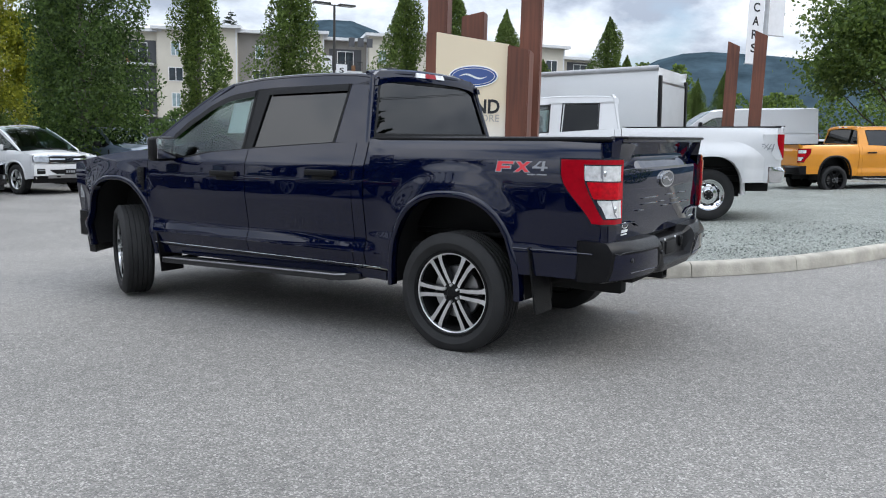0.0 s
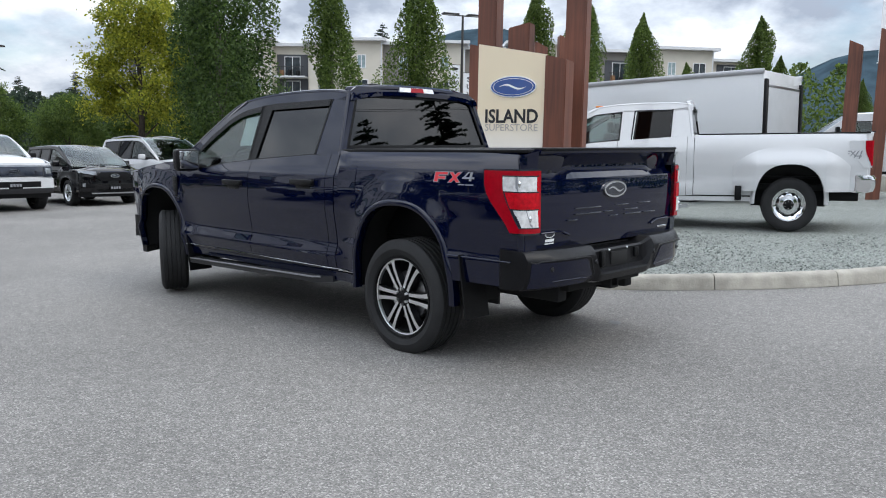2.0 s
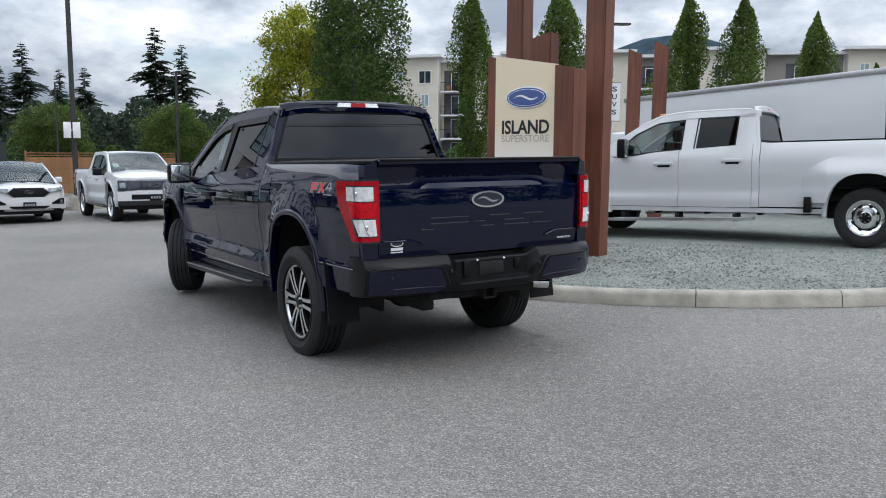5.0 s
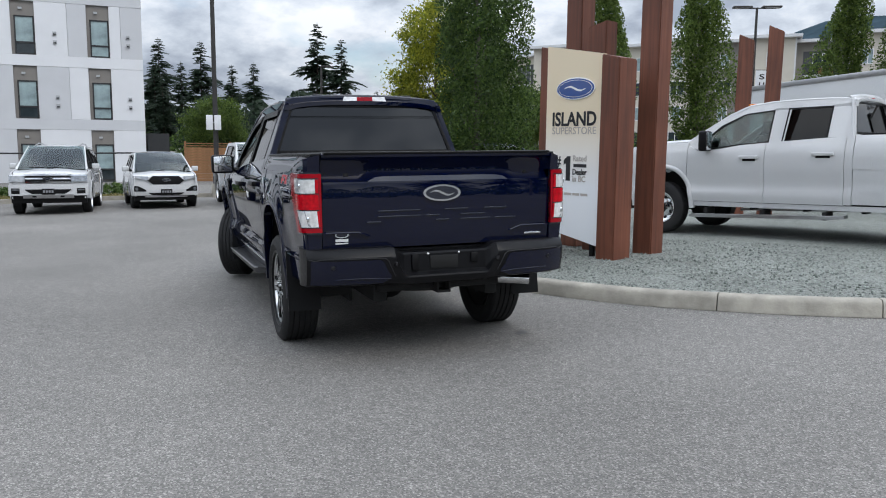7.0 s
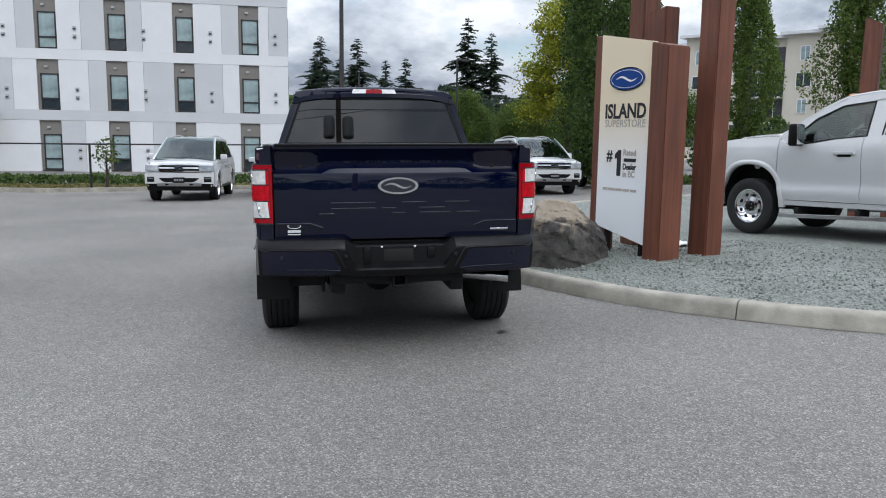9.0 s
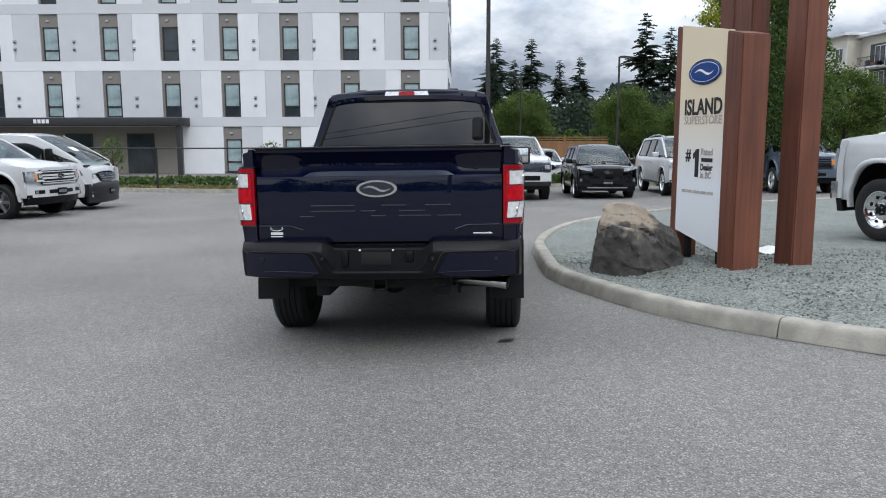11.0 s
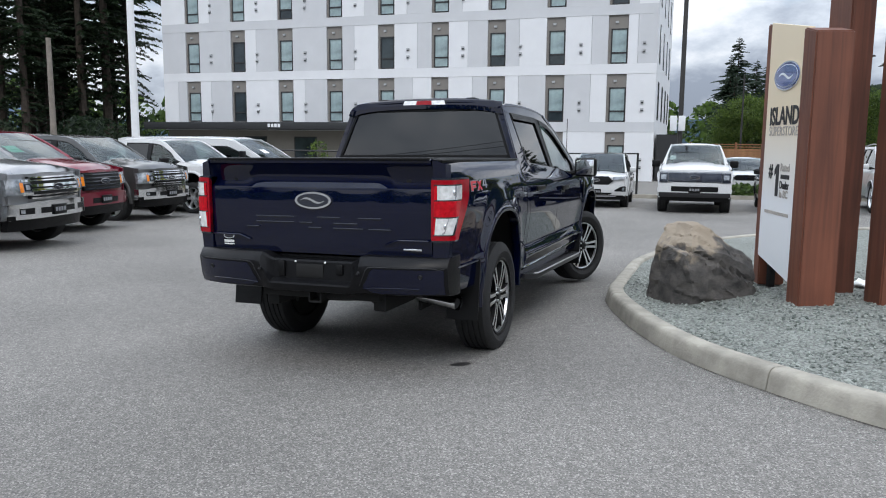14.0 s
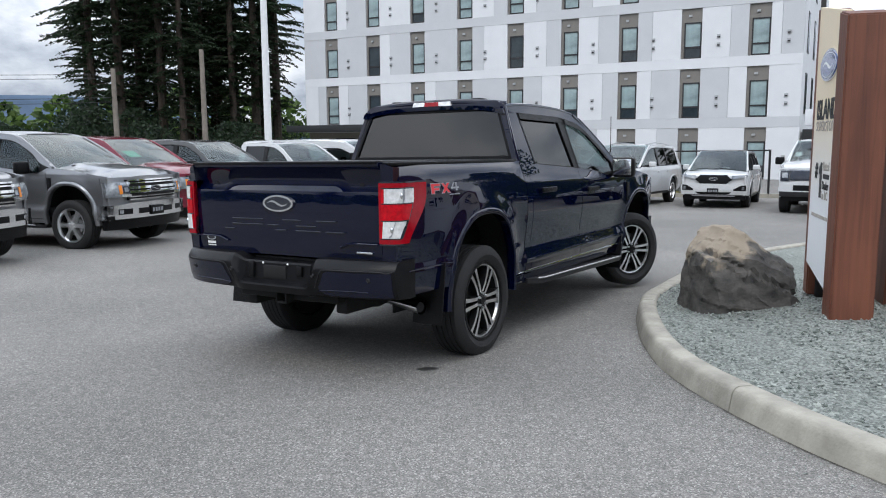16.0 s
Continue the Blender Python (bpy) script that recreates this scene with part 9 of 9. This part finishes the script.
def fir(name, h, w, seed, label, bare=0.12, density=1.0, mat=None, spray=1.0):
    """A conifer: whorls of drooping boughs hung with needle sprays, with gaps."""
    rng = random.Random(seed)
    ob = thing(name, None, label, "tree")
    bm = bmesh.new()
    tube(bm, [(0, 0, -0.2), (rng.uniform(-0.1, 0.1), rng.uniform(-0.1, 0.1), h * 0.5), (0, 0, h)], [h * 0.014, h * 0.009, 0.02], 8)
    vs, fs = [], []
    z = h * bare
    while z < h * 0.985:
        t = (z - h * bare) / (h * (1 - bare))
        reach = w / 2 * (1 - t) ** 0.65 * (0.70 + 0.30 * math.sin(t * 31 + seed) * math.sin(t * 13)) * min(1.0, 0.35 + 2.2 * t) + 0.12
        for k in range(rng.randint(4, 6)):
            if rng.random() > 0.90 * density:
                continue
            ang = rng.uniform(0, 6.28)
            ln = reach * rng.uniform(0.55, 1.12)
            droop = rng.uniform(0.05, 0.40) * (1 - t * 0.7)
            d = Vector((math.cos(ang), math.sin(ang), 0))
            sd = Vector((-d.y, d.x, 0))
            if rng.random() < 0.5:
                tube(bm, [Vector((0, 0, z)), d * ln * 0.5 + Vector((0, 0, z + 0.05 * ln)), d * ln * 0.92 + Vector((0, 0, z - droop * ln))], [0.035, 0.025, 0.008], 4, cap=False)
            n = max(4, int(ln / 0.13))
            for j in range(n):
                u = (j + rng.random()) / n
                if u < 0.12:
                    continue
                c = d * ln * u + Vector((0, 0, z + 0.10 * ln * u * (1 - u) * 2 - droop * ln * u * u))
                for s in (1, -1):
                    q = (0.10 + 0.30 * ln * (1 - u) * 0.45 + 0.10 * rng.random()) * 1.1 * spray ** 0.5
                    e = c + sd * s * q * rng.uniform(0.5, 1.0) + d * q * 0.5 + Vector((0, 0, -q * rng.uniform(0.1, 0.7)))
                    k0 = len(vs)
                    wv = (d * (0.09 + 0.16 * q) + Vector((0, 0, 0.10 * rng.uniform(-1, 1)))) * spray
                    vs += [c - wv, c + wv, e]
                    fs.append((k0, k0 + 1, k0 + 2))
        z += h * 0.012 * rng.uniform(0.7, 1.3) + 0.04
    part("trunk", bm, BARK, ob)
    joined("crown", vs, fs, mat or NEEDLES, ob)
    return ob


def place(ob, x, y, turn=0.0, size=1.0, z=None):
    ob.matrix_world = Matrix.Translation((x, y, rise(x, y) if z is None else z)) @ Matrix.Rotation(radians(turn), 4, "Z") @ Matrix.Scale(size, 4)


def again(ob, x, y, turn=0.0, size=1.0, label=""):
    c = copy_thing(ob, Matrix.Translation((x, y, rise(x, y))) @ Matrix.Rotation(radians(turn), 4, "Z"))
    c.scale = (size, size, size)
    if label:
        c["label"] = label
    return c


STREET = "upright trees along the street"
big = column_tree("upright_tree", 9.4, 3.3, LEAF_DARK, 0.058, 46000, 11, z0=0.05, label="broad dense upright tree with dark green leaves")
place(big, -12.1, 26.9)
slim = column_tree("upright_tree", 10.3, 1.85, LEAF, 0.066, 25000, 12, z0=0.08, ragged=0.62, taper=2.5, label="narrow upright tree with fresh green leaves")
place(slim, -11.4, 37.4)
tagged(slim, group=STREET)
for x, y, turn, s in ((-7.3, 38.6, 70, 1.0), (-2.25, 46.0, 140, 1.02), (0.65, 46.0, 200, 1.0), (4.4, 56.0, 30, 1.02), (15.5, 75.0, 100, 1.25), (18.0, 78.0, 250, 0.95), (-16.5, 34.5, 310, 0.9)):
    again(slim, x, y, turn, s)
for x, y, s in ((9.0, 72.0, 0.85), (11.0, 73.0, 0.75), (27.0, 84.0, 0.8), (30.5, 86.0, 0.9), (34.0, 85.0, 0.7)):
    again(slim, x, y, x * 13, s)
locust = round_tree("locust_tree", 10.8, 5.4, LEAF_YELLOW, 0.078, 38000, 21, z0=0.10, label="airy tree with yellowing leaves")
place(locust, -22.2, 38.0)
maple = round_tree("maple_tree", 8.2, 6.8, LEAF_BRIGHT, 0.085, 30000, 22, z0=0.20, label="broad leafy maple with a low dense crown")
place(maple, 17.3, 30.0)
again(maple, -37.0, 44.0, 40, 0.7, "green leafy tree behind the wooden fence")
again(maple, -44.5, 40.0, 140, 0.7, "green leafy tree behind the wooden fence")
again(maple, -27.5, 46.5, 220, 0.65, "green leafy tree behind the wooden fence")
again(maple, -20.0, 44.0, 300, 0.7, "green leafy tree behind the wooden fence")
again(maple, -31.0, 44.0, 80, 0.6, "green leafy tree behind the wooden fence")
again(maple, 24.0, 34.0, 200, 1.0, "broad leafy maple beyond the orange pickup")

# tall firs beside the white building
FIRS = "tall firs"
fir_a = fir("fir_tree", 27.0, 11.0, 31, "tall dark fir with a bare lower trunk and drooping boughs", bare=0.16, density=0.85)
fir_b = fir("fir_tree", 24.0, 9.5, 32, "tall dark fir with drooping boughs", bare=0.14, density=0.95)
tagged(fir_a, group=FIRS)
tagged(fir_b, group=FIRS)
place(fir_a, -52.0, -12.0)
place(fir_b, -56.0, -15.0)
for k, (x, y, s) in enumerate(((-53.5, -7.2, 0.95), (-51.5, -14.8, 1.0), (-58.0, -8.0, 1.1), (-57.0, -11.5, 0.9), (-62.0, -17.0, 1.1), (-57.5, -4.6, 1.0), (-54.5, -9.6, 0.8), (-66.0, -13.0, 1.1), (-63.0, -10.5, 1.0), (-60.5, -15.0, 0.85), (-50.6, -10.2, 0.9), (-53.0, -17.4, 0.95), (-60.0, -20.5, 1.1), (-55.5, -5.9, 1.0), (-64.0, -7.0, 1.1), (-68.0, -17.5, 1.15), (-59.0, -10.0, 1.05), (-58.8, -17.4, 1.0))):
    again(fir_a if k % 2 else fir_b, x, y, k * 67, s)
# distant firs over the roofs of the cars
fir_c = fir("fir_tree", 27.0, 21.0, 33, "distant dark fir above the rooftops", bare=0.05, density=0.85, mat=NEEDLES_HAZED, spray=1.8)
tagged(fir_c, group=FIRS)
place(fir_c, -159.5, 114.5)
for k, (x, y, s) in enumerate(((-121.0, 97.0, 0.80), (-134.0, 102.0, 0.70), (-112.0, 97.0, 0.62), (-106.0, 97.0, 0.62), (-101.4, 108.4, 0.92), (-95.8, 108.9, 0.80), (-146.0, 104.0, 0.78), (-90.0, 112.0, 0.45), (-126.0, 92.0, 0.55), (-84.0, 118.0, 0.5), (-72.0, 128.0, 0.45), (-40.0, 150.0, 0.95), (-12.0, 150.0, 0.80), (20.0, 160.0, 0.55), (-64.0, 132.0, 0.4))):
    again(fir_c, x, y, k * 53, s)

# broad firs across the road behind the lot, seen in the glass and the paint
for k, (x, y, s) in enumerate(((50.0, 7.0, 0.68), (53.0, 13.5, 0.66), (51.0, 19.0, 0.72), (56.0, 1.0, 0.66), (56.0, 26.0, 0.70), (54.0, -6.0, 0.62), (38.0, -44.0, 0.45), (22.0, -52.0, 0.5), (8.0, -56.0, 0.45))):
    again(fir_c, x, y, k * 41, s, "broad dark fir across the road from the lot")


def woods(name, label, spots, leaf, seed, per=420, size=0.5):
    """Far woods: rough crowns of leaf sprays on short stems, one mass."""
    rng = random.Random(seed)
    vs, fs = [], []
    for x, y, h, w in spots:
        pts = []
        for _ in range(per):
            t = rng.random()
            r = w / 2 * math.sin(math.pi * min(0.97, 0.08 + 0.92 * t)) ** 0.6 * rng.random() ** 0.4
            a = rng.uniform(0, 6.28)
            pts.append(Vector((x + r * math.cos(a), y + r * math.sin(a), rise(x, y) + h * t)))
        v, f = leaf_cloud(pts, size, rng, 0.8)
        k = len(vs)
        vs += v
        fs += [tuple(i + k for i in q) for q in f]
    ob = raw(name, [tuple(v) for v in vs], fs, leaf)
    tagged(ob, label, "woods", kind="stuff")
    return ob


rng = random.Random(77)
woods("far_woods", "dark mixed woods beyond the lot", [(-66 - 6 * rng.random() - 2.2 * k * 0.35, 62 + 2.6 * k, 5 + 4 * rng.random(), 6 + 3 * rng.random()) for k in range(26)] + [(-85 - 10 * rng.random(), 74 + 2.6 * k, 6 + 4.5 * rng.random(), 7 + 3 * rng.random()) for k in range(26)], NEEDLES_HAZED, 41, per=800, size=0.28)
woods("far_bushes", "green bushes behind the wooden fence", [(-48 + 1.5 * k + rng.uniform(-1, 1), 30.5 + 1.25 * k + rng.uniform(3, 8), 2.2 + 1.9 * rng.random(), 3.4) for k in range(24)], LEAF_DARK, 42, per=900, size=0.13)
woods("far_bushes", "dark undergrowth below the firs", [(-46 - 22 * rng.random(), -32 + 28 * rng.random(), 2.0 + 3.0 * rng.random(), 5) for k in range(46)], NEEDLES, 43, per=900, size=0.13)
woods("far_woods", "line of woods far beyond the lot", [(-200 + 26 * k + rng.uniform(-6, 6), -210 + 14 * (k % 3), 14 + 5 * rng.random(), 18) for k in range(18)] + [(-230 + 10 * rng.random(), -190 + 16 * k, 13 + 5 * rng.random(), 17) for k in range(24)], LEAF_DARK, 44, per=300, size=1.2)
woods("far_woods", "trees beyond the street behind the box truck", [(20 + 3.5 * k + rng.uniform(-1, 1), 95 + rng.uniform(-6, 6), 7 + 4 * rng.random(), 6) for k in range(14)], LEAF, 45, per=1300, size=0.2)
# trees that stand round the lot behind the camera, seen in the paint and the glass
woods("near_woods", "trees round the far side of the lot", [(44 * math.cos(a) + 4, 44 * math.sin(a), 2.6 + 3.2 * rng.random(), 8.5) for a in [radians(-150 + 9 * k) for k in range(22)]], LEAF_DARK, 46, per=1900, size=0.14)


def hedge(a, b, h, w, leaf, label, seed, name="hedge", size=0.10, per=260):
    a, b = Vector(a), Vector(b)
    rng = random.Random(seed)
    L = (b - a).length
    d = (b - a) / L
    nr = Vector((-d.y, d.x))
    pts = []
    for _ in range(int(L * per)):
        u, v = rng.random() * L, rng.uniform(-0.5, 0.5) * w
        hh = h * (0.8 + 0.35 * noise.noise((u * 0.8, seed, 0)))
        p = a + d * u + nr * v
        pts.append(Vector((p.x, p.y, rise(p.x, p.y) + hh * (1 - (2 * v / w) ** 4) * rng.random() ** 0.5)))
    vs, fs = leaf_cloud(pts, size, rng)
    ob = raw(name, [tuple(v) for v in vs], fs, leaf)
    tagged(ob, label, "hedge", kind="stuff")


hedge((-34.0, 5.0), (-24.8, 19.6), 0.48, 1.4, HEDGE, "low clipped green hedge in front of the white building", 51)
hedge((-31.2, 4.6), (-22.3, 19.5), 0.14, 1.6, GRASS, "strip of dry grass and bark by the far kerb", 52, name="grass_strip", size=0.07, per=300)
hedge((-17.4, 27.3), (-6.5, 38.0), 0.5, 1.6, HEDGE, "low green planting by the far kerb", 53)
hedge((-20.6, 21.0), (-18.4, 25.5), 0.7, 1.2, HEDGE, "low yellow-green planting by the far kerb", 54)
sap = round_tree("young_tree", 3.0, 1.4, LEAF_BRIGHT, 0.07, 500, 61, z0=0.35, label="thin young street tree in the planting strip")
place(sap, -25.2, 13.2, size=0.68)
again(sap, -28.5, 7.6, 90, 0.75)


def hills(name, label, base_y, span, height, seed, mat, curve):
    """A wooded ridge far off; its crest follows curve(t)."""
    n, m = 120, 10
    vs, fs = [], []
    for i in range(n + 1):
        t = i / n
        a = radians(span[0] + (span[1] - span[0]) * t)
        for j in range(m + 1):
            q = j / m
            r = base_y * (1 + 0.35 * q)
            z = height * curve(math.degrees(a)) * math.sin(math.pi * 0.5 * q) + height * 0.06 * noise.fractal((a * 9, q * 2, seed), 1.0, 2.0, 5) * q
            vs.append((r * math.cos(a), r * math.sin(a), z - 6))
    for i in range(n):
        for j in range(m):
            k = i * (m + 1) + j
            fs.append((k, k + m + 1, k + m + 2, k + 1))
    ob = raw(name, vs, fs, mat, smooth=True)
    tagged(ob, label, "hills", kind="structure")


# the blue of distance haze is painted into both hill colours
HILL_HAZED = plain("wooded_hill", (0.040, 0.062, 0.078), 1.0, vary=0.45, scale=0.02, spec=0.0)
HILL_FAR_HAZED = plain("far_hill", (0.075, 0.105, 0.15), 1.0, vary=0.20, scale=0.006, spec=0.0)


def bell(x, c, w):
    return math.exp(-((x - c) / w) ** 2)


hills("backdrop_hills", "dark wooded ridge behind the houses", 900, (20, 220), 150, 3.0, HILL_HAZED, lambda d: 0.22 + 0.95 * bell(d, 97, 9) + 0.62 * bell(d, 66, 9) + 0.45 * bell(d, 75, 6) + 0.30 * bell(d, 110, 10) + 0.12 * bell(d, 132, 14))
hills("backdrop_hills", "blue mountains at the horizon", 1800, (180, 400), 300, 8.0, HILL_FAR_HAZED, lambda d: 0.16 + 0.26 * bell(d, 203, 9) + 0.35 * bell(d, 222, 12) + 0.3 * bell(d, 300, 40) + 0.2 * bell(d, 250, 20))
